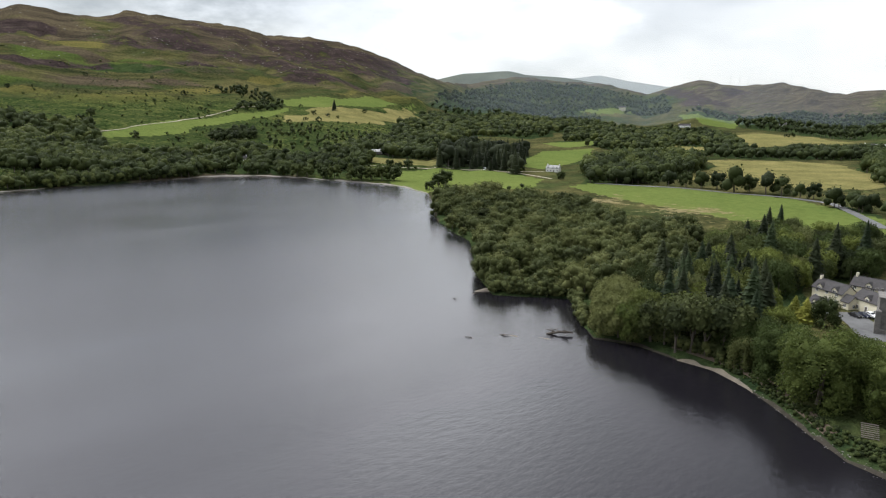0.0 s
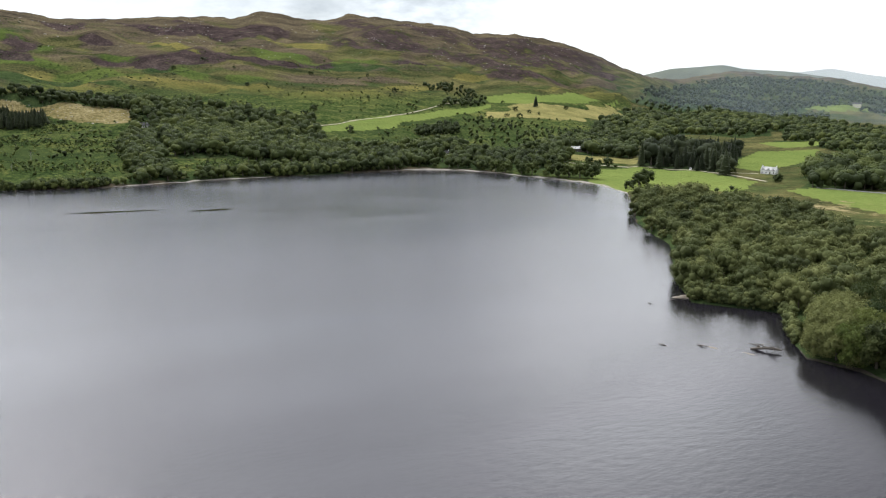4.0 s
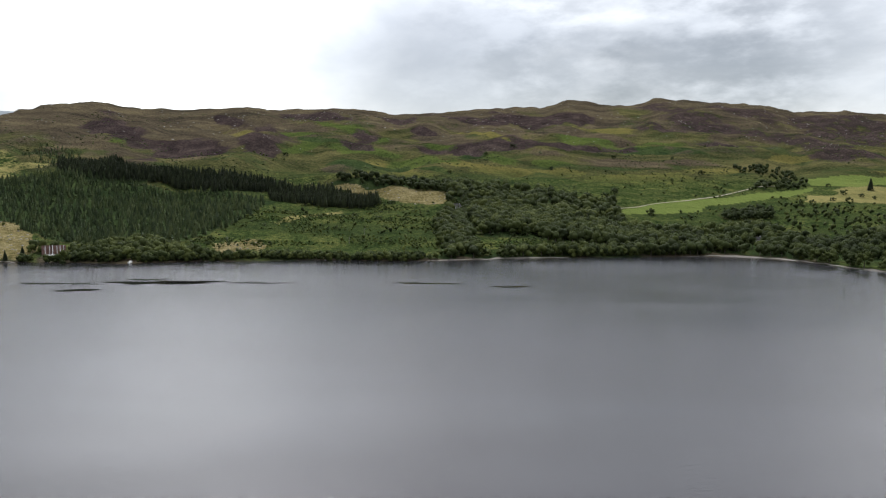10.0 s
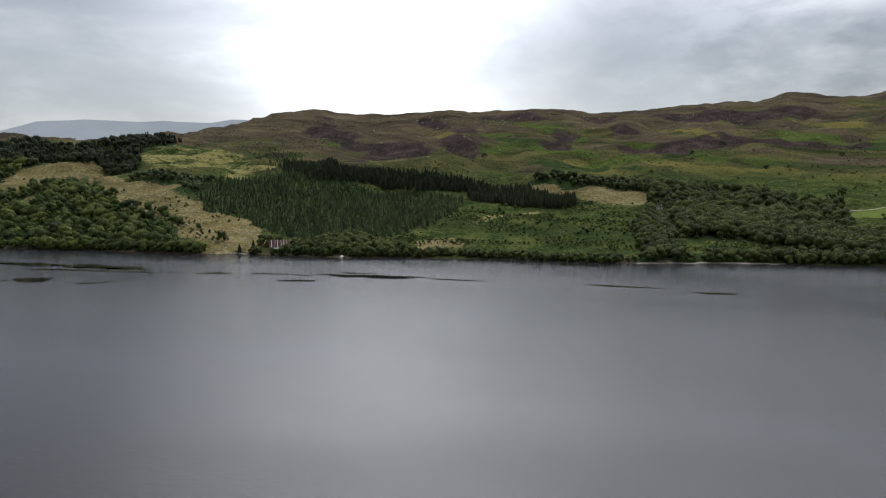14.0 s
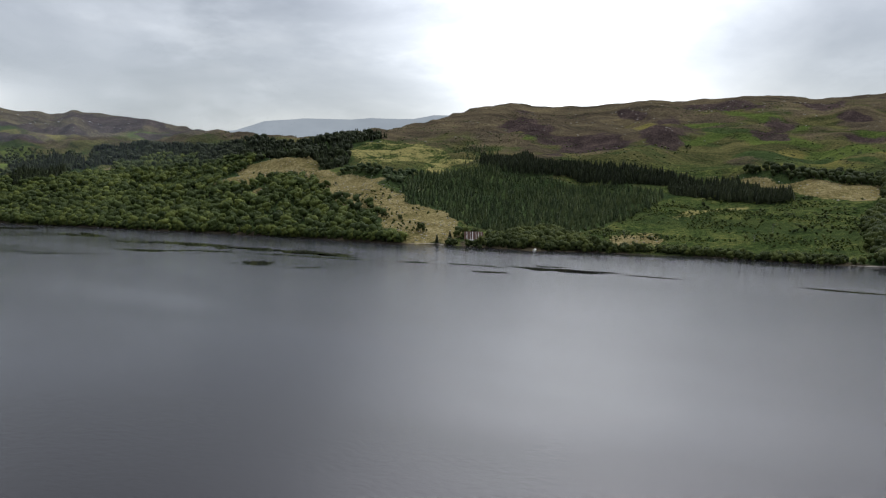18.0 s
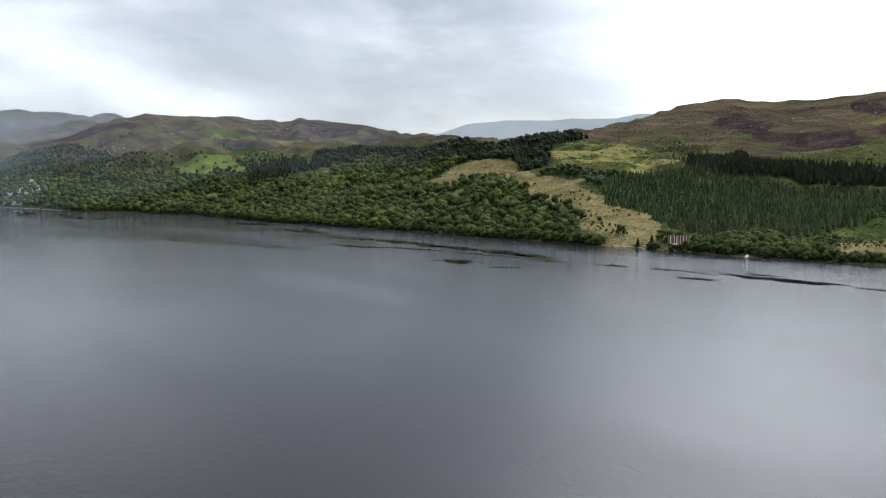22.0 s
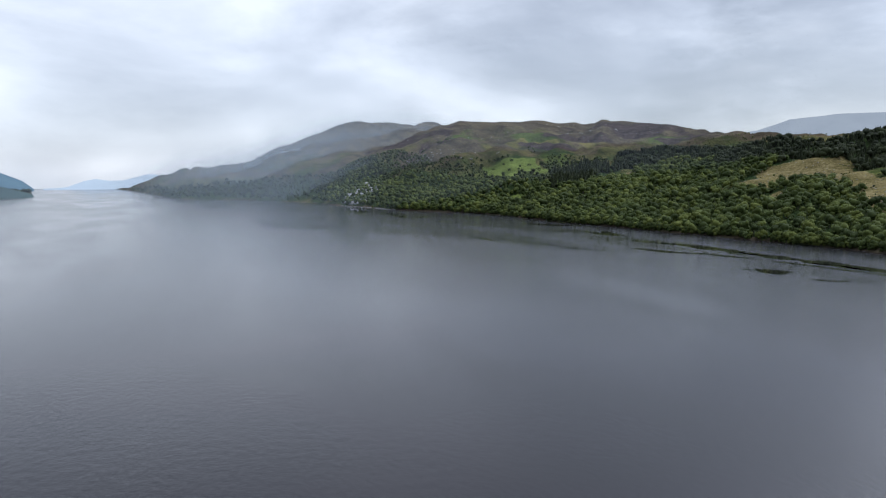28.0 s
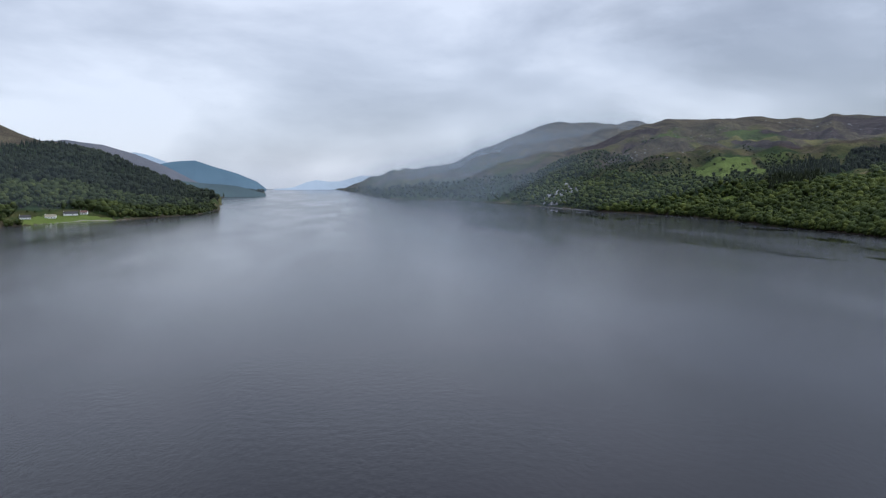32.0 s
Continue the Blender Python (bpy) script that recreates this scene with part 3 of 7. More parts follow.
# ---- woods and land cover, as outlines in plan ----
WOODS = {
    'far_slope_wood': [(980, -1799), (961, -1951), (766, -1767), (780, -2126), (643, -2063), (562, -2087), (381, -1431), (425, -1346), (544, -1436), (676, -1505)],
    'barn_wood': [(691, -502), (685, -557), (664, -614), (562, -512), (613, -499), (652, -473)],
    'marsh_wood': [(339, -316), (367, -385), (318, -365), (296, -395), (247, -364), (197, -328), (178, -350), (152, -308), (132, -246), (126, -205), (125, -175), (138, -166), (149, -163), (172, -178), (212, -219), (245, -236), (275, -254)],
    'near_wood': [(101, -144), (93, -140), (84, -144), (74, -144), (65, -149), (66, -162), (69, -195), (80, -242), (96, -275), (115, -261), (122, -230), (115, -190), (108, -160)],
    'house_wood': [(66, -165), (72, -202), (69, -205), (54, -192), (45, -177), (50, -172), (57, -165)],
    'park_wood': [(144, -291), (133, -362), (114, -338), (92, -363), (75, -301), (89, -268), (117, -266)],
    'shore_wood_a': [(842, -77), (885, -123), (866, -180), (794, -216), (767, -261), (732, -328), (672, -345), (595, -301), (581, -178), (696, -210), (721, -150), (711, -88)],
    'shore_wood_b': [(755, -338), (776, -419), (714, -407), (664, -430), (718, -528), (802, -663), (765, -674), (638, -563), (635, -507), (560, -414), (578, -364), (593, -316), (689, -354)],
    'field_copse': [(409, -578), (441, -669), (406, -728), (350, -715), (326, -661), (320, -557), (334, -476)],
    'fir_stand': [(511, -473), (578, -551), (670, -681), (595, -654), (620, -732), (496, -605), (415, -483), (408, -435), (441, -427)],
    'valley_wood': [(660, -537), (912, -755), (1187, -1097), (1153, -1246), (1131, -1408), (1064, -1552), (921, -1345), (869, -1154), (767, -957), (818, -844), (666, -621)],
    'valley_copse': [(694, -922), (574, -854), (511, -913), (423, -915), (401, -951), (568, -1224), (759, -1396), (935, -1366), (835, -1109)],
    'glen_wood': [(1265, -1151), (2064, -2094), (2096, -2297), (2136, -2650), (1740, -2529), (1418, -2508), (1019, -1838), (1203, -1754), (1121, -1396), (1112, -1221), (1190, -1153)],
    'misty_wood': [(-76, 4238), (120, 2769), (356, 2708), (492, 2313), (540, 2058), (419, 1930), (382, 1945), (288, 2197), (103, 2376), (37, 3121)],
    'far_headland_wood': [(-491, 2669), (-566, 3144), (-515, 3435), (-507, 3934), (-466, 3554), (-481, 3206)],
    'far_hedge_wood': [(463, -932), (388, -936), (367, -1053), (293, -1106), (247, -938), (310, -909), (361, -872), (414, -835)],
    'field_side_wood': [(216, -740), (248, -893), (247, -938), (175, -671), (190, -682)],
    'old_plantation': [(1083, 497), (1034, 385), (967, 240), (997, 168), (959, 162), (909, 225), (946, 302), (917, 375), (926, 416)],
    'plantation_strip': [(995, 168), (995, 104), (919, 21), (893, 20), (902, 80), (897, 151), (958, 169)],
    'young_plantation': [(877, 498), (1011, 450), (932, 347), (909, 225), (892, 159), (783, 157), (718, 180), (654, 198), (639, 262), (657, 305), (694, 355), (688, 402), (769, 461)],
    'shore_fringe_a': [(618, 308), (627, 257), (661, 223), (632, 191), (600, 148), (564, 181), (555, 227), (570, 281)],
    'shore_fringe_b': [(599, 148), (602, 91), (602, -3), (622, -45), (591, -43), (566, 40), (572, 141)],
    'point_wood': [(749, -42), (846, -59), (827, -82), (665, -74), (589, -73), (563, -45), (632, -43)],
    'hill_wood': [(1026, -78), (1027, -136), (994, -201), (941, -253), (886, -284), (670, -220), (664, -181), (694, -142), (750, -91), (805, -62), (931, -68)],
    'ridge_strip': [(1034, 108), (1014, 28), (1029, -41), (1021, -78), (940, -69), (946, -3), (1011, 82)],
    'oak_wood': [(564, 1187), (617, 1255), (666, 1210), (690, 1072), (781, 1089), (986, 1182), (1053, 1135), (961, 912), (977, 859), (892, 762), (818, 643), (782, 567), (730, 535), (698, 479), (691, 442), (646, 401), (576, 359), (546, 313), (519, 312), (549, 401), (556, 518), (524, 627), (551, 661), (550, 898)],
    'oak_wood_low': [(609, 396), (581, 339), (589, 308), (557, 275), (533, 334)],
    'knoll_firs': [(841, 1157), (1032, 1399), (1166, 1261), (1102, 1032), (1100, 901), (1151, 868), (1212, 804), (1199, 742), (1099, 742), (1011, 700), (903, 646), (950, 749), (955, 896), (1041, 1127), (944, 1158)],
    'upper_birch': [(833, 643), (862, 602), (858, 513), (877, 498), (769, 460), (823, 541), (820, 607)],
    'scrub_slope': [(1232, 590), (1185, 503), (922, 391), (1002, 470), (1026, 540)],
    'north_wood': [(410, 1889), (478, 1946), (584, 1921), (641, 1686), (705, 1510), (675, 1323), (712, 1224), (713, 1075), (830, 1158), (860, 1077), (579, 719), (560, 865), (521, 1114), (456, 1346), (426, 1622)],
    'crag_wood': [(441, 2071), (537, 2116), (646, 2128), (644, 1861), (570, 1927), (476, 1937)],
    'valley_firs': [(677, 1102), (769, 1270), (879, 1302), (880, 1227), (833, 1144), (746, 1089)],
    'dark_group': [(844, -397), (865, -426), (864, -470), (825, -452), (816, -395)],
    'track_hedge': [(875, -309), (914, -359), (974, -452), (959, -450), (891, -358), (861, -309)],
    'bank_trees': [(621, -76), (641, -121), (656, -196), (591, -181), (573, -108), (573, -80)],
    'pasture_scrub': [(931, -528), (892, -592), (828, -625), (832, -688), (753, -554), (695, -450), (772, -439)],
    'gully_trees': [(1213, -583), (1218, -675), (1121, -671), (1058, -633), (1025, -522), (1117, -621), (1161, -579)],
    'north_slope_wood': [(424, 1955), (559, 2131), (727, 2104), (717, 1696), (849, 1584), (927, 1441), (1000, 1399), (831, 1160), (714, 1077), (714, 1227), (706, 1513), (642, 1689), (585, 1924)],
    'avenue_wood': [(164, -489), (156, -517), (124, -480), (110, -432), (127, -454), (145, -471)],
    'west_firs': [(-792, 1698), (-797, 1979), (-709, 2136), (-663, 2237), (-564, 2162), (-432, 1955), (-324, 1689), (-309, 1414), (-434, 1455), (-579, 1506), (-623, 1329)],
    'west_wood': [(-619, 1320), (-577, 1501), (-432, 1446), (-326, 1493), (-303, 1597), (-284, 1476), (-291, 1290), (-390, 1184), (-448, 1230), (-516, 1204), (-494, 1045)],
}
COVER = [
    ('moor', [(1921, 774), (1978, 659), (1810, 510), (1909, 317), (1670, 197), (1380, 274), (1350, 403), (1483, 598), (1549, 750)]),  # brown b
    ('moor', [(867, 3253), (1202, 3178), (1133, 2121), (1115, 1870), (924, 2020), (720, 2093), (718, 2630)]),  # brown c
    ('field', [(865, -263), (903, -323), (947, -395), (989, -492), (1038, -585), (1072, -649), (1041, -632), (956, -514), (914, -414), (865, -380), (848, -331), (850, -275)]),  # strip field
    ('field', [(1135, -679), (1137, -795), (1182, -935), (1255, -1097), (1095, -878), (1048, -703), (1081, -652)]),  # upper field
    ('hay', [(1004, -592), (1031, -672), (1088, -895), (1228, -1115), (986, -865), (910, -704), (928, -615), (938, -567)]),  # rough pasture
    ('field', [(467, -380), (525, -434), (527, -480), (463, -509), (389, -488), (353, -428), (384, -403), (399, -363)]),  # shore meadow
    ('hay', [(659, -487), (627, -518), (583, -539), (534, -494), (584, -475), (623, -468)]),  # barn field
    ('field', [(481, -568), (535, -638), (607, -757), (591, -852), (506, -719), (477, -646), (451, -564)]),  # house field
    ('field', [(690, -861), (698, -989), (631, -939), (623, -829)]),  # back field
    ('field', [(346, -466), (345, -508), (285, -530), (195, -527), (118, -464), (99, -393), (127, -378), (204, -411), (298, -440)]),  # road field
    ('reed', [(306, -433), (279, -463), (230, -461), (176, -418), (151, -395), (168, -378), (195, -379), (222, -369), (269, -397)]),  # reed patch
    ('hay', [(403, -807), (328, -874), (251, -856), (167, -643), (209, -597), (263, -616), (315, -586), (341, -679)]),  # hay field
    ('hay', [(616, -1350), (523, -1380), (401, -1270), (375, -1144), (429, -1034), (490, -1077)]),  # hay field far
    ('field', [(1203, -1658), (1307, -1904), (1349, -2275), (1134, -1763)]),  # castle field
    ('field', [(987, -1810), (871, -1772), (724, -1613), (674, -1476), (750, -1476)]),  # slope field
    ('hay', [(532, -966), (478, -980), (458, -907), (491, -907)]),  # copse field
    ('bracken', [(690, -82), (716, -127), (700, -190), (642, -179), (619, -128), (617, -78)]),  # bank meadow
    ('bracken', [(931, 166), (909, 24), (879, -49), (665, -43), (611, -35), (597, 148), (645, 189), (795, 160)]),  # bracken slope
    ('hay', [(766, 141), (801, 121), (892, 75), (873, 73), (777, 112)]),  # bracken track
    ('felled', [(1031, 174), (1018, 106), (980, 12), (970, -71), (900, -63), (915, 11), (953, 22), (1011, 106)]),  # felled strip
    ('felled', [(788, 798), (873, 845), (981, 863), (951, 781), (974, 741), (939, 719), (843, 611), (842, 579), (845, 546), (774, 476), (748, 444), (708, 419), (718, 373), (680, 337), (644, 320), (593, 302), (578, 332), (584, 365), (603, 390), (660, 415), (692, 448), (703, 491), (744, 564), (784, 584), (818, 643), (844, 746), (779, 712), (772, 747)]),  # felled main
    ('felled', [(718, 679), (768, 693), (754, 662), (700, 636)]),  # felled low
    ('felled', [(742, 1101), (821, 1163), (875, 1130), (857, 1099), (788, 1100)]),  # felled cut
    ('rough', [(1001, 708), (1097, 756), (1204, 750), (1169, 613), (1054, 497), (1009, 496), (920, 439), (919, 487), (999, 541), (900, 540), (864, 555), (993, 693)]),  # knoll grass
    ('field', [(785, 1617), (833, 1582), (902, 1558), (874, 1488), (790, 1305), (751, 1260), (736, 1400), (750, 1509)]),  # mountain field
    ('field', [(640, 1211), (661, 1201), (639, 1118), (620, 1138)]),  # low patch
    ('felled', [(651, 161), (675, 119), (637, 107), (614, 144)]),  # shore clearing
    ('field', [(-480, 1072), (-489, 1101), (-479, 1154), (-437, 1197), (-391, 1189), (-376, 1181), (-449, 1119)]),  # cottage lawn
    ('hay', [(-404, 1244), (-390, 1288), (-383, 1253)]),  # west clearing
    ('moor', [(-898, 1933), (-864, 2040), (-838, 2238), (-758, 2334), (-678, 2533), (-507, 2190), (-449, 1934), (-614, 1882), (-711, 2092), (-787, 1687)]),  # west moor
    ('heath', [(1397, -2553), (1405, -2985), (1167, -3030), (990, -3134), (785, -2887), (511, -1900), (685, -1985), (947, -2067), (1239, -2270)]),  # far heath
    ('bracken', [(1919, -2071), (2158, -2677), (1748, -2541), (1453, -2568), (1037, -1869), (1307, -1904), (1248, -1553), (1165, -1279)]),  # glen slope
    ('field', [(57, -217), (51, -218.5), (44, -207), (46, -198), (53, -206)]),  # drive lawn
]

# beds of heather, lush flushes, yellow bents and bracken: middle, half length and half breadth as vectors in plan
PATCHES = {
    'heath': [
        (1476, 558, -76, -92, -208, -78), (1311, 368, -33, -91, -85, -23), (1323, 246, 1, -41, -110, -20), (1755, 408, -52, -61, -45, -10), (1821, 181, -68, -88, -92, -9),
        (1533, 66, 1, -33, -74, -3), (1400, 71, -26, -33, -32, -2), (1834, -13, -14, -42, -60, 0), (1389, -61, -1, -30, -16, 1), (1344, -129, -25, -28, -50, 5),
        (1641, -56, -29, -33, -26, 1), (1562, 272, -83, -48, -87, -15), (1348, -196, -18, -41, -26, 4), (1850, -321, -84, -62, -110, 19), (1850, -209, -97, -55, -68, 8),
        (1932, -744, -128, -49, -112, 43), (1692, -747, -121, -88, -130, 57), (1579, -844, -59, -60, -87, 45), (1419, -691, -36, -56, -76, 36), (1866, -1131, -112, -85, -144, 86),
        (1462, -888, -71, -43, -72, 43), (1914, -970, -30, -86, -93, 46), (1364, -372, 10, -53, -29, 8), (1780, -1227, -131, -3, -172, 117), (1879, -440, -45, -60, -53, 12),
        (1592, -601, -32, -44, -69, 26), (1368, -248, -39, -49, -65, 12), (1613, -1103, -90, -103, -160, 109), (1812, -1400, -71, -76, -168, 129), (1667, -1383, -44, -62, -163, 135),
        (1353, -865, -43, -67, -76, 49), (1220, -2384, -141, 47, -104, 199), (1472, -2662, -107, 39, -46, 80), (1227, -2661, -99, 16, -79, 166), (1016, 1632, 19, -57, -10, -15),
        (1428, 1676, -24, -116, -44, -51), (869, 2127, 72, 12, -40, -98), (995, 1654, 24, -82, -10, -17), (1139, 1704, 40, -60, -21, -32), (1362, 1755, 35, -133, -80, -103),
        (772, 2296, 49, -65, -32, -95),
    ],
    'brown': [
        (1182, 92, -10, -31, -24, -2), (1756, 583, -65, -90, -154, -50), (1477, 397, -150, -114, -137, -36), (1250, 530, 5, -32, -61, -25), (1271, -262, -25, -42, -22, 4),
        (1479, -464, -73, -51, -31, 9), (1224, -406, -13, -72, -38, 12), (1639, -378, -87, -41, -66, 15), (1876, -548, -3, -61, -25, 7), (1235, -526, -7, -62, -28, 12),
        (1547, -95, -72, -56, -74, 5), (1366, -1081, 52, -143, -28, 22), (1271, 1972, -22, -183, -131, -201), (1181, 1651, 59, -18, -18, -24), (1510, 705, 12, -83, -217, -102),
        (1677, 528, -45, -85, -124, -39), (699, 1931, 84, 44, -28, -75), (824, 1802, 68, -42, -18, -40), (1094, 2165, 60, -124, -30, -59),
    ],
    'lush': [
        (1535, 188, -43, -74, -30, -4), (1361, 49, -41, -85, -30, -1), (1261, -48, -57, -78, -38, 1), (1550, 25, 50, -19, -74, -1), (1303, 485, 33, -20, -13, -5),
        (1258, -178, -31, -47, -44, 6), (1456, -384, 11, -58, -66, 17), (1218, -262, -15, -42, -18, 4), (1369, 189, 52, -43, -20, -3), (1688, 143, -50, -68, -40, -3),
        (1376, -444, -17, -41, -30, 10), (1403, -97, -20, -31, -14, 1), (1439, -544, -29, -38, -36, 13), (1306, 1565, 27, -36, -31, -37), (913, 1479, -1, -96, -59, -95),
        (924, 1999, 50, -58, -25, -54), (1038, 1924, 0, -152, -39, -72), (641, 1494, 9, -47, -25, -57), (1087, 1822, 32, -80, -63, -105), (663, 1646, 31, -30, -7, -17),
    ],
    'olive': [
        (1098, -393, -18, -98, -43, 15), (1177, -176, 4, -70, -26, 4), (1213, -113, -33, -70, -26, 2), (1008, -370, 11, -52, -36, 13), (1306, -742, 27, -102, -18, 10),
        (1167, -270, -20, -53, -14, 3), (1250, 11, -14, -55, -68, -1), (1175, -542, 11, -67, -29, 13), (1158, -26, -31, -43, -24, 1), (1556, 328, -186, -104, -76, -16),
        (1509, -201, -131, -59, -20, 3), (1601, -475, -47, -54, -65, 19), (1262, -1032, 84, -190, -26, 21), (1287, -1221, -5, -104, -16, 15), (1792, -1820, -215, 147, -169, 171),
        (1093, 1591, 14, -63, -24, -34), (916, 1780, 34, -69, -17, -32), (1004, 1713, 33, -66, -19, -33),
    ],
    'fern': [
        (1054, -262, -23, -35, -43, 10), (1093, -217, -10, -52, -39, 8), (1278, -140, 13, -27, -38, 4), (1071, -152, -27, -48, -22, 3), (1317, -526, -33, -55, -22, 9),
        (1232, 68, -1, -60, -32, -2), (1156, -71, -44, -34, -16, 1), (1450, 156, -23, -45, -14, -1), (910, -710, 9, -83, -49, 38), (1481, -1330, 103, -197, -63, 56),
        (989, 1540, 17, -73, -10, -15), (872, 1572, 74, -27, -12, -21), (631, 1713, 48, -116, -8, -22),
    ],
}

# calm streaks: from, to, width in metres
SLICKS = [
    (490, 731, 488, 636, 20), (460, 608, 470, 430, 26), (472, 466, 460, 333, 30), (461, 391, 460, 311, 17), (407, 538, 444, 419, 18),
    (444, 419, 452, 280, 9), (397, 375, 388, 343, 24), (454, 276, 457, 249, 11), (349, 566, 378, 508, 9), (464, 238, 459, 187, 10),
    (432, 205, 436, 175, 12), (468, 191, 470, 110, 22), (482, 179, 484, 150, 10), (464, 109, 463, 60, 7), (409, 1472, 352, 1200, 30),
    (416, 1296, 388, 1058, 30), (388, 1058, 453, 1130, 30), (395, 984, 418, 937, 32), (477, 895, 542, 791, 32), (334, 719, 328, 616, 9)]
SLICKS += [
    (343, 644, 371, 538, 7), (512, 722, 492, 648, 18), (384, 321, 401, 302, 7), (462, 9, 455, -48, 8), (443, -58, 443, -87, 6)]
# the pale crag over the northern shore
CRAG = [(424, 1639), (508, 1792), (584, 1869), (570, 1751), (496, 1630), (458, 1546)]

# ---- helpers for building ----


def mesh_from(name, verts, faces, mats, slots=None, tint=None, smooth=False):
    """A mesh from arrays: vertices, triangles or quads, materials, a material slot for each face and a tint for each vertex."""
    verts, faces = np.asarray(verts, np.float32), np.asarray(faces, np.int32)
    k = faces.shape[1]
    me = bpy.data.meshes.new(name)
    me.vertices.add(len(verts))
    me.vertices.foreach_set("co", verts.ravel())
    me.loops.add(faces.size)
    me.loops.foreach_set("vertex_index", faces.ravel())
    me.polygons.add(len(faces))
    me.polygons.foreach_set("loop_start", np.arange(len(faces), dtype=np.int32) * k)
    for m in mats:
        me.materials.append(m)
    if slots is not None:
        me.polygons.foreach_set("material_index", np.asarray(slots, np.int32))
    if smooth:
        me.polygons.foreach_set("use_smooth", np.ones(len(faces), bool))
    if tint is not None:
        me.attributes.new("tint", "FLOAT", "POINT").data.foreach_set("value", np.asarray(tint, np.float32))
    me.update(calc_edges=True)
    return me


def inside(poly, x, y):
    p = np.array(poly, float)
    hit = np.zeros(np.shape(x), bool)
    for (x0, y0), (x1, y1) in zip(p, np.roll(p, -1, 0)):
        if y0 != y1:
            hit ^= ((y0 > y) != (y1 > y)) & (x < (x1 - x0) * (y - y0) / (y1 - y0) + x0)
    return hit


# ---- ground: one sheet from under the water to the horizon ----
FINE_B = np.arange(-28, 170.01, 0.2)
BACK_B = np.arange(172, 289.9, 4.0)
bearings = np.radians(np.concatenate([FINE_B, BACK_B, [290 + 12 * k for k in range(4)]]))
rings = np.concatenate([np.geomspace(105, 700, 100)[:-1], np.geomspace(700, 2400, 160)[:-1], np.geomspace(2400, 4995, 40)])
GB, GD = np.meshgrid(bearings, rings)
GX, GY = np.sin(GB) * GD, np.cos(GB) * GD
GZ = height(GX, GY)
nb, nr = len(bearings), len(rings)
ids = np.arange(nb * nr).reshape(nr, nb)
right = np.roll(ids, -1, 1)
quads = np.stack([ids[:-1], right[:-1], right[1:], ids[1:]], -1).reshape(-1, 4)[:, ::-1]
quads = quads[GZ.ravel()[quads].max(1) > -4.0]
ground_mesh = mesh_from("ground", np.stack([GX, GY, GZ], -1).reshape(-1, 3), quads, [GROUND], smooth=True)
gx, gy, gz = GX.ravel(), GY.ravel(), GZ.ravel()
stray = 0.017 * np.hypot(gx, gy)
jx, jy = gx + stray * fractal(gx, gy, 70, 51, 3), gy + stray * fractal(gx, gy, 70, 61, 3)
far_enough = np.hypot(gx, gy) > 560
jx, jy = np.where(far_enough, jx, gx), np.where(far_enough, jy, gy)
masks = {k: np.zeros(len(gx)) for k in ("field", "hay", "felled", "bracken", "reed", "heath", "moor", "rough", "floor")}
for kind, outline in COVER + [("floor", o) for n, o in WOODS.items() if n not in ("pasture_scrub", "north_slope_wood", "gully_trees", "scrub_slope")]:
    o = np.array(outline)
    box = (gx > o[:, 0].min() - 30) & (gx < o[:, 0].max() + 30) & (gy > o[:, 1].min() - 30) & (gy < o[:, 1].max() + 30)
    edge = (gx, gy) if kind in ("field",) else (jx, jy)
    hit = inside(outline, edge[0][box], edge[1][box])
    masks[kind][np.flatnonzero(box)[hit]] = 1
for kind in masks:
    if kind != "field":
        continue
    for other in ("hay", "bracken"):
        masks[other][masks[kind] > 0] = 0
def softened(a, times):
    a = a.reshape(nr, nb)
    for _ in range(times):
        a = (np.roll(a, 1, 1) + a * 2 + np.roll(a, -1, 1)) / 4
        a = (np.concatenate([a[:1], a[:-1]]) + a * 2 + np.concatenate([a[1:], a[-1:]])) / 4
    return a.ravel()


for kind, times in (("hay", 1), ("felled", 1), ("bracken", 3), ("heath", 5), ("moor", 8), ("rough", 2), ("floor", 1)):
    masks[kind] = softened(masks[kind], times)


def ground_at(x, y):
    """The height of the sheet itself, between its corners."""
    x, y = np.asarray(x, float), np.asarray(y, float)
    i = np.clip(np.interp(bearing_of(x, y), np.degrees(bearings[: len(FINE_B)]), np.arange(len(FINE_B))), 0, len(FINE_B) - 1.001)
    j = np.clip(np.interp(np.hypot(x, y), rings, np.arange(nr)), 0, nr - 1.001)
    i0, j0 = np.floor(i).astype(int), np.floor(j).astype(int)
    u, v = i - i0, j - j0
    return (GZ[j0, i0] * (1 - u) + GZ[j0, i0 + 1] * u) * (1 - v) + (GZ[j0 + 1, i0] * (1 - u) + GZ[j0 + 1, i0 + 1] * u) * v


PATCH_MASKS = {}
for kind, beds in PATCHES.items():
    total = np.zeros(len(gx))
    for cx, cy, ux, uy, vx, vy in beds:
        det = ux * vy - uy * vx
        if abs(det) < 150:
            continue
        reach = 1.6 * (math.hypot(ux, uy) + math.hypot(vx, vy))
        near_by = np.flatnonzero((np.abs(gx - cx) < reach) & (np.abs(gy - cy) < reach))
        px, py = gx[near_by] - cx, gy[near_by] - cy
        wob = 1 + 0.45 * fractal(gx[near_by], gy[near_by], 90, 161, 3)
        r = np.hypot(px * vy - py * vx, ux * py - uy * px) / abs(det) * wob
        # the southern crest is paler, with more grass among the heather
        full = 0.62 if kind == "heath" and cy < -600 else 1.0
        total[near_by] = np.maximum(total[near_by], full * np.clip((1.45 - r) / 0.9, 0, 1))
    PATCH_MASKS[kind] = total
heather = np.clip((gz - 50) / 150, 0, 1) * 0.43 + 0.11
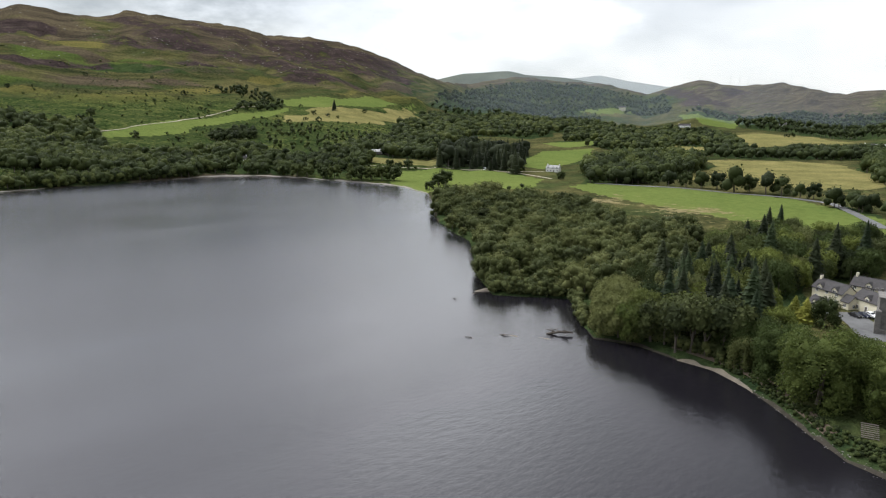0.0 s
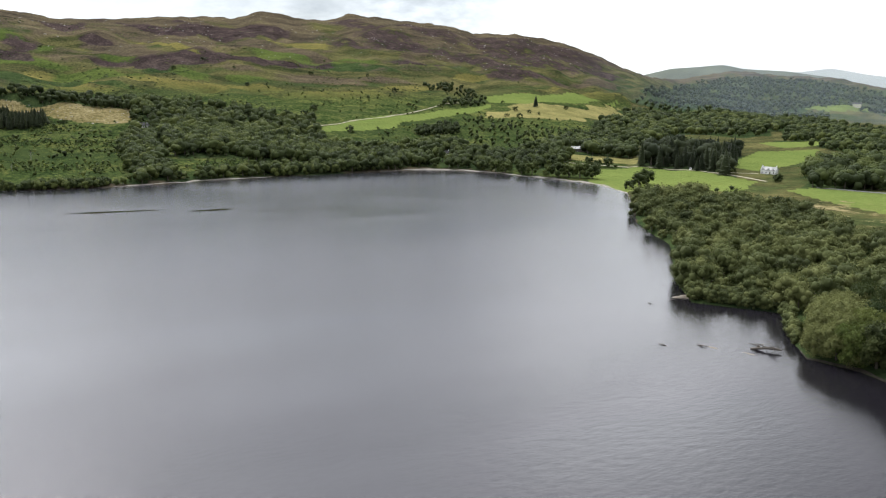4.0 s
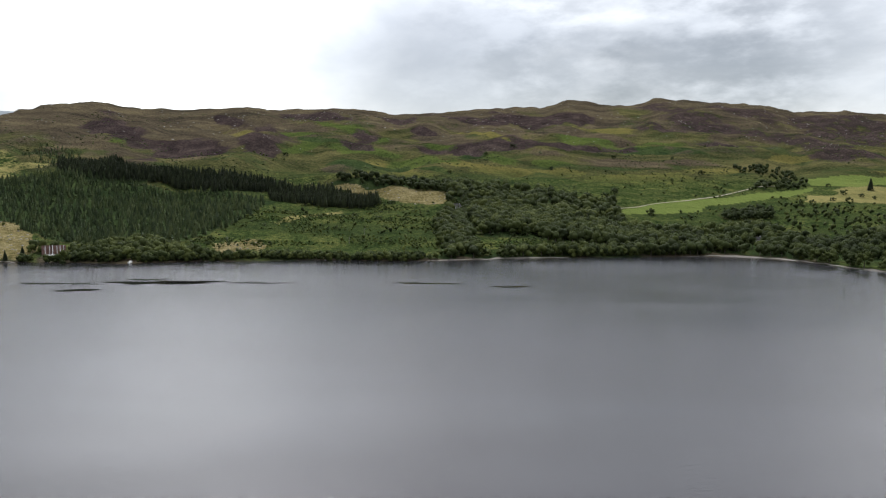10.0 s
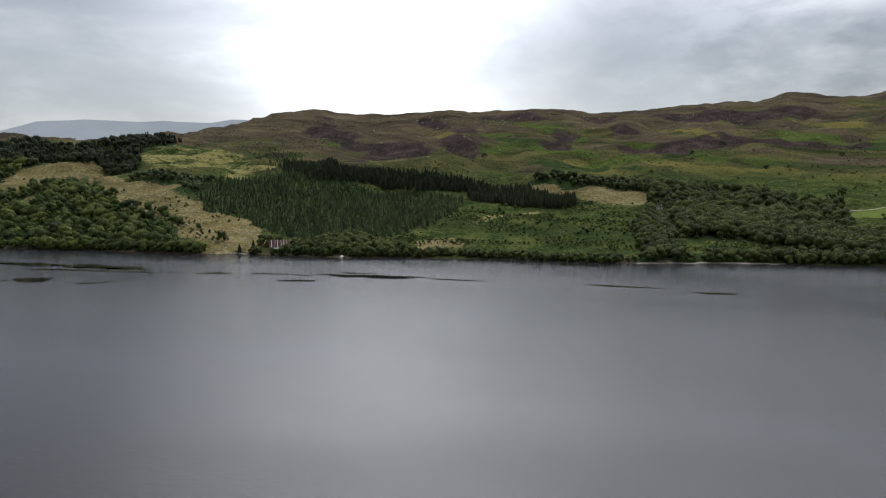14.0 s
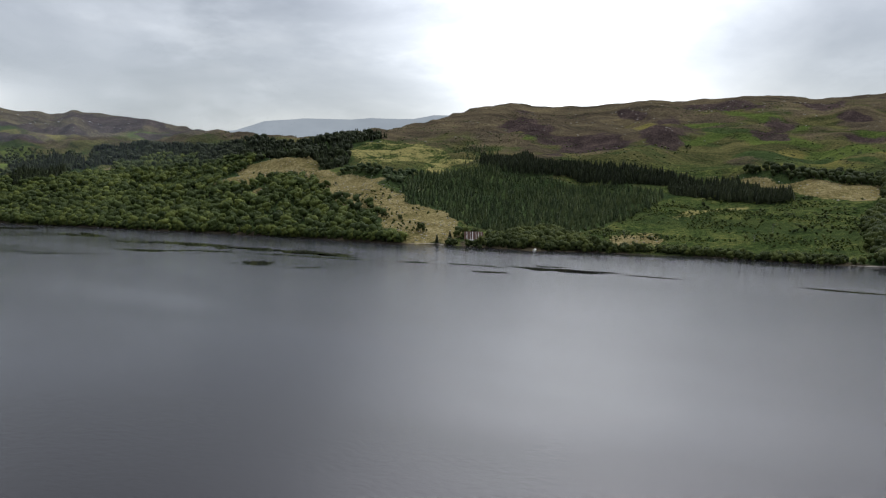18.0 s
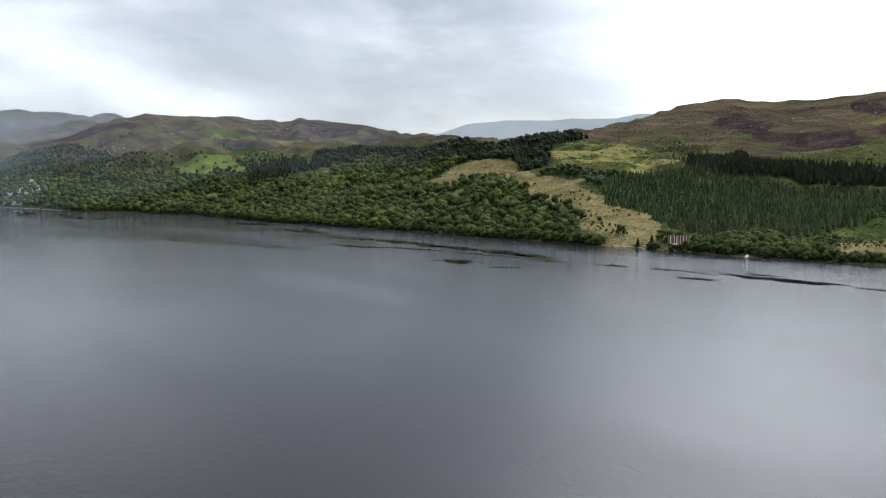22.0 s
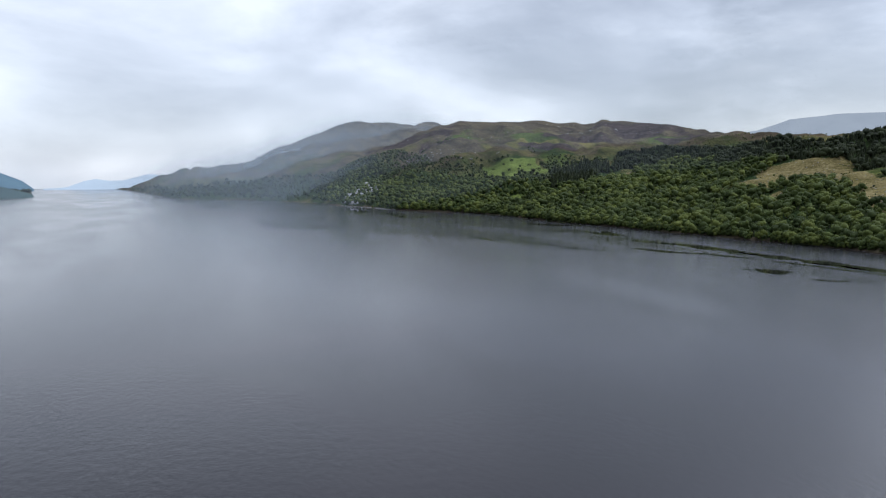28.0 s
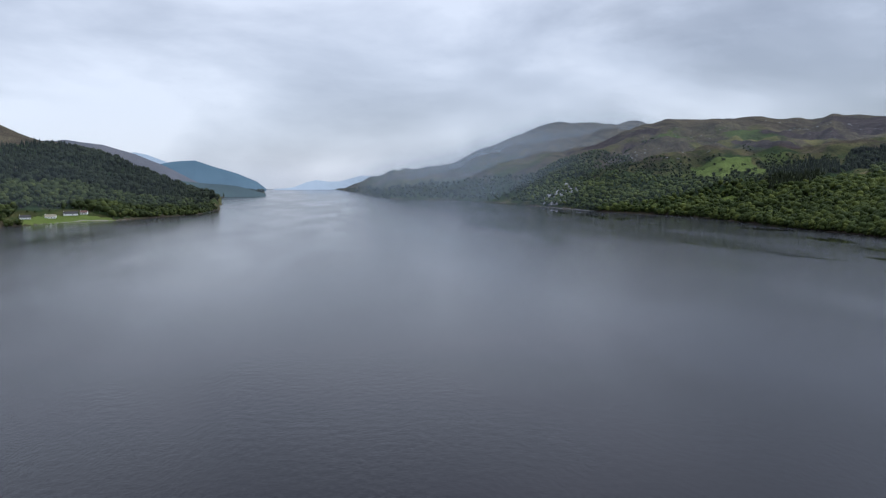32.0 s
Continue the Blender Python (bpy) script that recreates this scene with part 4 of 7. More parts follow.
bare = np.clip((gz - 120) / 90, 0, 1) * 0.75 + 0.25 * PATCH_MASKS["heath"]
bb = bearing_of(gx, gy)
low = np.clip(1 - (gz - 60) / 60, 0, 1) * np.clip((bb - 18) / 4, 0, 1) * (bb < 132)
heather = heather + 0.45 * masks["heath"] + 0.28 * masks["moor"] + 0.40 * np.clip(1 - np.abs(np.hypot(gx, gy) - curve(CREST, 1, bb)) / 170, 0, 1) + 0.45 * PATCH_MASKS["brown"] - 0.35 * PATCH_MASKS["lush"] - 0.3 * PATCH_MASKS["olive"] + 0.2 * np.clip((19 - bb) / 3, 0, 1) + 0.14 * np.clip((80 - bb) / 10, 0, 1) * np.clip((bb - 50) / 10, 0, 1) * np.clip((gz - 60) / 40, 0, 1) + 0.14 * np.clip((48 - bb) / 6, 0, 1) * np.clip((bb - 18) / 3, 0, 1) * np.clip((gz - 70) / 60, 0, 1)
heather = heather * (1 - masks["floor"]) + 0.15 * masks["floor"]
low = low * (1 - masks["floor"])
masks["hay"] = np.maximum(masks["hay"], 0.52 * masks["rough"])
low = np.maximum(low, masks["rough"])
masks["felled"] = np.maximum(masks["felled"], 0.38 * masks["reed"])
beside = (np.hypot(gx, gy) < shore_distance(bb, gx, gy) + 9) & (masks["field"] == 0)
heather = np.where(beside, np.where(bb > 133, 0.2, 0.6), heather)
cover = np.stack([np.where(masks["reed"] > 0, 0.05, heather), masks["field"], masks["hay"], np.ones(len(gx))], -1)
growth = np.stack([masks["felled"], np.maximum(masks["bracken"], 0.75 * low), bare, np.ones(len(gx))], -1)
open_hill = 1 - masks["floor"]
turf = np.stack([PATCH_MASKS["lush"] * open_hill, PATCH_MASKS["olive"] * open_hill, np.maximum(np.maximum(PATCH_MASKS["fern"] * open_hill, 0.9 * masks["floor"]), 0.9 * beside), np.ones(len(gx))], -1)
ground_mesh.attributes.new("beds", "FLOAT", "POINT").data.foreach_set("value", (PATCH_MASKS["heath"] * open_hill).astype(np.float32))
for key, values in (("cover", cover), ("growth", growth), ("turf", turf)):
    ground_mesh.attributes.new(key, "FLOAT_COLOR", "POINT").data.foreach_set("color", values.astype(np.float32).ravel())
tagged(new("ground", ground_mesh), "rolling grass and heather hills with fields and bracken slopes", "ground", kind="structure")

# ---- the loch ----
wb = np.radians(np.arange(-70, 290, 0.75))
share = np.concatenate([[0.0001, 0.15, 0.3, 0.4], np.arange(0.5, 0.9, 0.03), np.arange(0.9, 1.04, 0.012)])
WB, WS = np.meshgrid(wb, share)
to_shore = curve(SHORE, 1, np.degrees(WB))
WR = np.concatenate([WS * to_shore, np.full((1, len(wb)), 5000.0)])
WB = np.concatenate([WB, WB[:1]])
wid = np.arange(WB.size).reshape(WB.shape)
wrt = np.roll(wid, -1, 1)
wq = np.stack([wid[:-1], wrt[:-1], wrt[1:], wid[1:]], -1).reshape(-1, 4)[:, ::-1]
wv = np.stack([np.sin(WB) * WR, np.cos(WB) * WR, 0 * WR], -1).reshape(-1, 3)
# sheltered water: wide under the near shore, a narrow ribbon along the far one
lee_b = np.degrees(WB)
off_shore = curve(SHORE, 1, lee_b) - WR
lee = np.clip(1.15 - off_shore / 58, 0, 1) * np.clip((lee_b - 133) / 4, 0, 1) * np.clip((200 - lee_b) / 10, 0, 1)
lee = np.maximum(lee, 0.45 * np.clip(1 - off_shore / (20 + 16 * np.clip((60 - lee_b) / 40, 0, 1)), 0, 1) * np.clip((lee_b - 10) / 6, 0, 1) * np.clip((130 - lee_b) / 4, 0, 1))
tagged(new("water", mesh_from("water", wv, wq, [WATER], tint=lee.ravel())), "wind-rippled dark grey loch water", "water", kind="structure")

# ---- trees ----
ICO_V = []
g = (1 + 5**0.5) / 2
for a in (-1, 1):
    for c in (-g, g):
        ICO_V += [(a, c, 0), (0, a, c), (c, 0, a)]
ICO_V = np.array(ICO_V) / np.hypot(1, g)
ICO_F = [(i, j, k) for i in range(12) for j in range(i + 1, 12) for k in range(j + 1, 12)
         if max(np.linalg.norm(ICO_V[i] - ICO_V[j]), np.linalg.norm(ICO_V[j] - ICO_V[k]), np.linalg.norm(ICO_V[i] - ICO_V[k])) < 1.1]
ICO_F = np.array([f if np.dot(np.cross(ICO_V[f[1]] - ICO_V[f[0]], ICO_V[f[2]] - ICO_V[f[0]]), ICO_V[f[0]]) > 0 else f[::-1] for f in ICO_F])


OCT_V = np.array([(1, 0, 0), (0, 1, 0), (-1, 0, 0), (0, -1, 0), (0, 0, 1), (0, 0, -1)], float)
OCT_F = np.array([(0, 1, 4), (1, 2, 4), (2, 3, 4), (3, 0, 4), (1, 0, 5), (2, 1, 5), (3, 2, 5), (0, 3, 5)])


def cards(rng, centres, normals, size):
    """Small two-triangle sprays of leaves, each turned at random about its normal."""
    n = len(centres)
    a = rng.normal(size=(n, 3))
    u = np.cross(normals, a)
    u /= np.linalg.norm(u, axis=1, keepdims=True) + 1e-9
    v = np.cross(normals, u)
    s = size * rng.uniform(0.6, 1.4, (n, 1))
    bend = normals * s * rng.uniform(-0.35, 0.1, (n, 1))
    p = np.stack([centres - u * s, centres - v * s * 0.8 + bend, centres + u * s, centres + v * s * 0.8 + bend], 1).reshape(-1, 3)
    i = np.arange(n)[:, None] * 4
    return p, np.concatenate([i + [0, 1, 2], i + [0, 2, 3]])


def stem(points, radii, sides=6):
    """A tapered tube along points."""
    rows = []
    for p, rad in zip(points, radii):
        k = np.arange(sides) * 2 * math.pi / sides
        rows.append(np.stack([p[0] + rad * np.cos(k), p[1] + rad * np.sin(k), np.full(sides, p[2])], 1))
    f = []
    for s in range(len(points) - 1):
        for k in range(sides):
            a, b = s * sides + k, s * sides + (k + 1) % sides
            f += [(a, b, b + sides), (a, b + sides, a + sides)]
    return np.concatenate(rows), np.array(f)


def joined(pieces):
    vs, fs, n = [], [], 0
    for v, f in pieces:
        vs.append(v)
        fs.append(np.asarray(f) + n)
        n += len(v)
    return np.concatenate(vs), np.concatenate(fs)


def broadleaf(seed, lumps, sprays, size, width=0.42, base=0.14, heart=0.27, limbs=3, loose=0.42, core=0.86, lump=(0.15, 0.22), solid=None):
    """Crown and trunk of a round-headed tree of height 1."""
    rng = np.random.default_rng(seed)
    cs, rs = [(0, 0, 0.66 - heart * 0.15)], [heart]
    for k in range(lumps - 1):
        a, h = k * 2.4 + rng.uniform(-0.5, 0.5), base + 0.18 + (0.82 - base - 0.2) * ((k + 0.5) / (lumps - 1)) ** 0.9
        spread = width * (0.72 if h < 0.6 else 0.72 * (1.18 - h) / 0.58) * rng.uniform(0.75, 1.1)
        cs.append((math.cos(a) * spread, math.sin(a) * spread, h))
        rs.append(rng.uniform(*lump))
    cs, rs = np.array(cs), np.array(rs)
    sv, sf = solid or (OCT_V, OCT_F)
    pieces = [(c + sv * r * core * rng.uniform(0.85, 1.15, (len(sv), 1)), sf) for c, r in zip(cs, rs)]
    pick = rng.integers(0, lumps, sprays)
    d = rng.normal(size=(sprays, 3)) + 0.5 * (cs[pick] - (0, 0, 0.5)) / 0.3 + (0, 0, 0.25)
    d /= np.linalg.norm(d, axis=1, keepdims=True)
    pos = cs[pick] + d * rs[pick, None] * rng.uniform(0.82, 1.30, (sprays, 1))
    nrm = d + rng.normal(size=d.shape) * loose
    nrm /= np.linalg.norm(nrm, axis=1, keepdims=True)
    pieces.append(cards(rng, pos, nrm, size))
    bend = rng.uniform(-0.03, 0.03, 2)
    wood = [stem([(0, 0, -0.06), (bend[0], bend[1], 0.25), (bend[0] * 2, bend[1] * 2, 0.6)], (0.032, 0.024, 0.010), 6 if limbs > 1 else 4)]
    for c in cs[1 : 1 + limbs]:
        wood.append(stem([(bend[0], bend[1], 0.22), c * (0.5, 0.5, 0.75), c], (0.014, 0.010, 0.004), 4))
    return joined(pieces), joined(wood)


def conifer(seed, tiers, points, width=0.17, base=0.08):
    """Crown and trunk of a fir of height 1: whorls of separate drooping boughs round a dark heart."""
    rng = np.random.default_rng(seed)
    n = 6 if tiers > 10 else 3
    ring = np.arange(n) * 2 * math.pi / n
    heart = [np.stack([np.cos(ring) * width * r, np.sin(ring) * width * r, np.full(n, z)], 1) for r, z in ((0.62, base), (0.46, 0.45), (0.03, 0.95))]
    pieces = [(np.concatenate(heart), np.array([t for k in range(2) for i in range(n) for t in ((k * n + i, k * n + (i + 1) % n, k * n + n + i), (k * n + n + i, k * n + (i + 1) % n, k * n + n + (i + 1) % n))]))]
    v = []
    for k in range(tiers):
        f = k / (tiers - 1)
        rad = width * (1 - f) ** 0.8 * rng.uniform(0.85, 1.15) + 0.012
        turn = rng.uniform(0, 6)
        for i in range(points):
            a = turn + (i + rng.uniform(-0.3, 0.3)) * 2 * math.pi / points
            l = rad * rng.uniform(0.6, 1.2)
            h = base + (0.965 - base) * f + rng.uniform(-0.4, 0.4) * (0.93 - base) / tiers
            fall, wide = l * rng.uniform(0.1, 0.5), l * rng.uniform(0.2, 0.34)
            c, d = math.cos(a), math.sin(a)
            v += [(0, 0, h + 0.02), (c * l * 0.55 - d * wide, d * l * 0.55 + c * wide, h - fall * 0.5), (c * l, d * l, h - fall), (c * l * 0.55 + d * wide, d * l * 0.55 - c * wide, h - fall * 0.5)]
    i = np.arange(tiers * points)[:, None] * 4
    pieces.append((np.array(v), np.concatenate([i + [0, 1, 2], i + [0, 2, 3]])))
    return joined(pieces), stem([(0, 0, -0.05), (0, 0, 0.5), (0, 0, 0.9)], (0.018, 0.010, 0.003), 5)


def scatter(rng, outline, spacing, keep=1.0, margin=0.0):
    """Uneven places inside an outline, about that far apart."""
    o = np.array(outline, float)
    (x0, y0), (x1, y1) = o.min(0), o.max(0)
    nx, ny = int((x1 - x0) / spacing) + 1, int((y1 - y0) / spacing) + 1
    X, Y = np.meshgrid(np.arange(nx), np.arange(ny))
    x = x0 + (X.ravel() + 0.5 * (Y.ravel() % 2) + rng.uniform(-0.42, 0.42, X.size)) * spacing
    y = y0 + (Y.ravel() + rng.uniform(-0.42, 0.42, X.size)) * spacing
    ok = inside(outline, x + 0.4 * spacing * billow(x, y, 40, 71), y) & (rng.uniform(size=x.size) < keep)
    ok &= np.hypot(x, y) > shore_distance(bearing_of(x, y), x, y) + 1.5 + margin
    return x[ok], y[ok]


CLEARINGS = [(602, 283, 15), (581, 213, 7), (597, 282, 9)]
# open ground in front of the houses: house, length, half width
for hx_, hy_, deep_, half_ in ((871, -76, 50, 7), (696, -366, 75, 4), (660, -518, 60, 10), (1262, -1964, 160, 18), (747, -1400, 120, 13), (431, -556, 40, 9)):
    for k in range(int(deep_ / 8) + 1):
        s_ = 1 - 8 * k / math.hypot(hx_, hy_)
        CLEARINGS.append((hx_ * s_, hy_ * s_, half_))


def kept_clear(x, y):
    ok = np.ones(np.shape(x), bool)
    for cx, cy, r in CLEARINGS:
        ok &= np.hypot(x - cx, y - cy) > r
    return ok


def wood(name, label, outline, protos, spacing, tall, mats, rng, keep=1.0, tints=(0.0, 1.0), category="woodland", squash=(0.85, 1.2)):
    """A whole wood as one object: many trees of a few growth forms, each turned, scaled and tinted."""
    x, y = scatter(rng, outline, spacing, keep)
    out = kept_clear(x, y)
    x, y = x[out], y[out]
    for kind, open_land in COVER:
        if kind in ("field", "felled", "hay", "rough"):
            out = ~inside(open_land, x, y)
            x, y = x[out], y[out]
    if not len(x):
        return None
    z = ground_at(x, y)
    which = rng.integers(0, len(protos), len(x))
    stand = 0.5 + 0.5 * billow(x, y, 70, 81)
    vs, fs, ts, ss, n = [], [], [], [], 0
    for k, ((cv, cf), (tv, tf)) in enumerate(protos):
        mine = np.flatnonzero(which == k)
        if not len(mine):
            continue
        v0 = np.concatenate([cv, tv])
        f0 = np.concatenate([cf, tf + len(cv)])
        turn = rng.uniform(0, 6.28, len(mine))
        size = rng.uniform(tall[0], tall[1], len(mine)) * (0.8 + 0.4 * stand[mine])
        wide = size * rng.uniform(squash[0], squash[1], len(mine))
        c, s = np.cos(turn)[:, None] * wide[:, None], np.sin(turn)[:, None] * wide[:, None]
        vx = v0[:, 0] * c - v0[:, 1] * s + x[mine, None]
        vy = v0[:, 0] * s + v0[:, 1] * c + y[mine, None]
        vz = v0[:, 2] * size[:, None] + z[mine, None] - 0.2
        vs.append(np.stack([vx, vy, vz], -1).reshape(-1, 3))
        fs.append((f0[None] + np.arange(len(mine))[:, None, None] * len(v0) + n).reshape(-1, 3))
        tint = np.clip(tints[0] + (tints[1] - tints[0]) * (0.70 * rng.uniform(size=len(mine)) ** 1.2 + 0.30 * stand[mine]), 0, 1)
        ts.append(np.repeat(tint, len(v0)))
        ss.append(np.tile(np.r_[np.zeros(len(cf), int), np.ones(len(tf), int)], len(mine)))
        n += len(mine) * len(v0)
    me = mesh_from(name, np.concatenate(vs), np.concatenate(fs), mats, np.concatenate(ss), np.concatenate(ts))
    return tagged(new(name, me), label, category, kind="stuff")


TINY_BROAD = [broadleaf(s, 3, 13, 0.10, 0.36, 0.0, 0.36, 0, 0.6, 0.9) for s in range(101, 106)]
FAR_BROAD = [broadleaf(s, 3, 16, 0.065, 0.34, 0.0, 0.36, 0, 0.5, 0.96, (0.22, 0.30), (ICO_V, ICO_F)) for s in range(1, 6)]
MID_BROAD = [broadleaf(s, 5, 76, 0.042, 0.38, 0.0, 0.35, 1, 0.8, 0.88, (0.19, 0.28), (ICO_V, ICO_F)) for s in range(11, 17)]
FULL_BROAD = [broadleaf(s, 11, 400, 0.030, 0.46, 0.0, 0.31, 2, 0.9, 0.80, (0.14, 0.22), (ICO_V, ICO_F)) for s in range(21, 26)]
FAR_FIR = [conifer(s, 7, 5, 0.36) for s in range(31, 35)]
MID_FIR = [conifer(s, 13, 7, 0.26) for s in range(41, 45)]

rng = np.random.default_rng(7)
# name, label, growth forms, spacing, heights, foliage, share kept, tints
PLANTING = [
    ("marsh_wood", "low olive-green willow and alder wood on the headland", FULL_BROAD, 7.0, (4.5, 11.5), MARSH, 0.97, (0.0, 0.9)),
    ("shore_wood_a", "dense dark broadleaf wood along the far shore", MID_BROAD, 8.5, (11, 16), BROAD, 0.95, (0.0, 1.0)),
    ("shore_wood_b", "broadleaf wood below the hill pasture", MID_BROAD, 9.0, (10, 15), BROAD, 0.9, (0.0, 0.9)),
    ("field_copse", "round-topped broadleaf copse among the fields", MID_BROAD, 10.0, (14, 20), BROAD, 1.0, (0.0, 0.9)),
    ("fir_stand", "tall dark fir stand beside the meadow", MID_FIR + MID_BROAD[:2], 11.5, (12, 24), FIR, 0.85, (0.0, 1.0)),
    ("valley_wood", "mixed woodland filling the valley floor", FAR_BROAD, 13.5, (11, 16), BROAD, 0.85, (0.0, 0.95)),
    ("far_hedge_wood", "dark belt of trees behind the hay field", FAR_BROAD, 11.0, (9, 14), BROAD, 0.9, (0.0, 0.5)),
    ("field_side_wood", "broadleaf trees at the field's edge", MID_BROAD, 9.0, (12, 18), BROAD, 1.0, (0.0, 0.9)),
    ("old_plantation", "dark mature conifer plantation in a long block", FAR_FIR, 5.0, (11, 15), FIR, 1.0, (0.0, 0.9)),
    ("plantation_strip", "dark conifer strip above the bracken slope", FAR_FIR, 4.8, (10, 14), FIR, 1.0, (0.1, 1.0)),
    ("young_plantation", "green young conifer plantation on the slope", FAR_FIR, 6.6, (5.5, 11), SPRUCE, 0.97, (0.1, 1.0)),
    ("shore_fringe_a", "broadleaf fringe along the stony shore", MID_BROAD, 7.0, (7, 11), BROAD, 1.0, (0.2, 1.0)),
    ("shore_fringe_b", "thin birch and alder fringe at the waterside", MID_BROAD, 6.0, (4, 8), BROAD, 0.8, (0.0, 0.95)),
    ("point_wood", "tall trees on the small wooded point", MID_BROAD, 8.0, (10, 15), BROAD, 1.0, (0.0, 0.95)),
    ("hill_wood", "dense oak and ash wood on the lower hill", MID_BROAD, 10.5, (9, 16), BROAD, 0.85, (0.0, 0.95)),
    ("ridge_strip", "dark strip of trees along the old wall", FAR_BROAD, 8.5, (8, 12), BROAD, 0.9, (0.0, 0.4)),
    ("oak_wood", "bright green oak wood running down to the water", MID_BROAD, 11.2, (7.5, 16), OAK, 0.95, (0.0, 1.0)),
    ("oak_wood_low", "green waterside oaks below the felled ground", MID_BROAD, 8.0, (8, 12), OAK, 1.0, (0.2, 1.0)),
    ("knoll_firs", "dark fir wood over the knoll", FAR_FIR + FAR_BROAD[:2], 8.5, (9, 16), FIR, 0.95, (0.1, 1.0)),
    ("upper_birch", "birch and spruce patch above the felled ground", FAR_BROAD, 8.5, (7, 11), SPRUCE, 0.9, (0.0, 0.9)),
    ("scrub_slope", "young trees regrowing on the slope", FAR_FIR, 9.0, (5, 8), SPRUCE, 0.8, (0.2, 1.0)),
    ("north_wood", "oak and birch wood along the northern shore", FAR_BROAD, 12.5, (9, 14), OAK, 0.95, (0.0, 1.0)),
    ("crag_wood", "birch wood under the crags", FAR_BROAD, 12.0, (8, 12), BROAD, 0.8, (0.0, 0.95)),
    ("valley_firs", "dark spruce block in the side valley", FAR_FIR, 8.5, (15, 20), FIR, 0.95, (0.2, 1.0)),
    ("west_firs", "dark spruce forest over the western hill", FAR_FIR + FAR_BROAD[:2], 11.5, (13, 19), FIR, 1.0, (0.1, 1.0)),
    ("glen_wood", "distant woods over the sides of the glen", TINY_BROAD, 23.0, (13, 20), BROAD, 0.9, (0.0, 0.6)),
    ("misty_wood", "dark wood along the foot of the misty hill", TINY_BROAD + FAR_FIR[:2], 24.0, (14, 20), BROAD, 0.95, (0.0, 0.6)),
    ("far_headland_wood", "dark trees over the low far headland", TINY_BROAD + FAR_FIR[:2], 22.0, (14, 20), FIR, 0.95, (0.2, 1.0)),
    ("far_slope_wood", "dark woods along the foot of the far hills", TINY_BROAD, 19.0, (12, 18), BROAD, 0.9, (0.0, 0.5)),
    ("barn_wood", "dark trees behind the shore meadow", FAR_BROAD, 10.0, (10, 15), BROAD, 0.9, (0.0, 0.6)),
    ("valley_copse", "mixed trees on the valley floor between fields", FAR_BROAD, 12.0, (9, 14), BROAD, 0.9, (0.0, 0.9)),
    ("dark_group", "dark rounded trees under the green field", MID_BROAD, 8.0, (9, 13), BROAD, 1.0, (0.0, 0.35)),
    ("track_hedge", "overgrown dark hedge beside the hill track", FAR_BROAD, 4.5, (3, 5), BROAD, 1.0, (0.0, 0.4)),
    ("bank_trees", "waterside broadleaf trees below the meadow", MID_BROAD, 7.5, (7, 11), BROAD, 1.0, (0.1, 0.9)),
    ("pasture_scrub", "gorse and thorn scrub on the pasture bank", FAR_BROAD, 13.0, (4, 8), BROAD, 0.6, (0.0, 0.9)),
    ("gully_trees", "trees following a gully up the hill", FAR_BROAD, 11.0, (6, 10), BROAD, 0.7, (0.0, 0.5)),
    ("north_slope_wood", "birch scrub spreading up the northern hill", FAR_BROAD, 12.0, (6, 12), BROAD, 0.8, (0.0, 0.9)),
    ("avenue_wood", "dark trees closing the avenue", MID_BROAD, 8.5, (12, 17), BROAD, 1.0, (0.0, 0.5)),
    ("west_wood", "broadleaf wood along the western shore", FAR_BROAD, 11.0, (10, 15), BROAD, 0.95, (0.0, 0.9)),
]
for name, label, protos, spacing, tall, leaves, keep, tints in PLANTING:
    wood(name, label, WOODS[name], protos, spacing, tall, [leaves, BARK], rng, keep, tints)


def part(name, geometry, mat, parent, label=""):
    """One mesh object under a thing or a part. geometry: vertices and faces, or a mesh."""
    if isinstance(geometry, bpy.types.Mesh):
        me = geometry
    else:
        me = bpy.data.meshes.new(name)
        me.from_pydata([tuple(map(float, v)) for v in geometry[0]], [], [tuple(map(int, f)) for f in geometry[1]])
        me.materials.append(mat)
    ob = new(name, me)
    ob.parent = parent
    return tagged(ob, label) if label else ob


def thing(name, m, label, category, group=""):
    ob = new(name)
    ob.empty_display_size = 0.3
    ob.matrix_world = m
    return tagged(ob, label, category, group)


def block(x0, x1, y0, y1, z0, z1, chamfer=0.0, taper=0.0):
    """A box with its upper edges chamfered, or drawn in towards the top."""
    t = taper
    rows = [(x0, x1, y0, y1, z0), (x0 + t, x1 - t, y0 + t, y1 - t, z1 - chamfer)]
    if chamfer:
        rows.append((x0 + t + chamfer, x1 - t - chamfer, y0 + t + chamfer, y1 - t - chamfer, z1))
    v = [p for a, b, c, d, z in rows for p in ((a, c, z), (b, c, z), (b, d, z), (a, d, z))]
    f = [(3, 2, 1, 0)]
    for k in range(len(rows) - 1):
        f += [(4 * k + i, 4 * k + (i + 1) % 4, 4 * k + 4 + (i + 1) % 4, 4 * k + 4 + i) for i in range(4)]
    n = 4 * (len(rows) - 1)
    return v, f + [(n, n + 1, n + 2, n + 3)]


def merge(*pieces):
    v, f = [], []
    for pv, pf in pieces:
        f += [tuple(i + len(v) for i in face) for face in pf]
        v += [tuple(p) for p in pv]
    return v, f


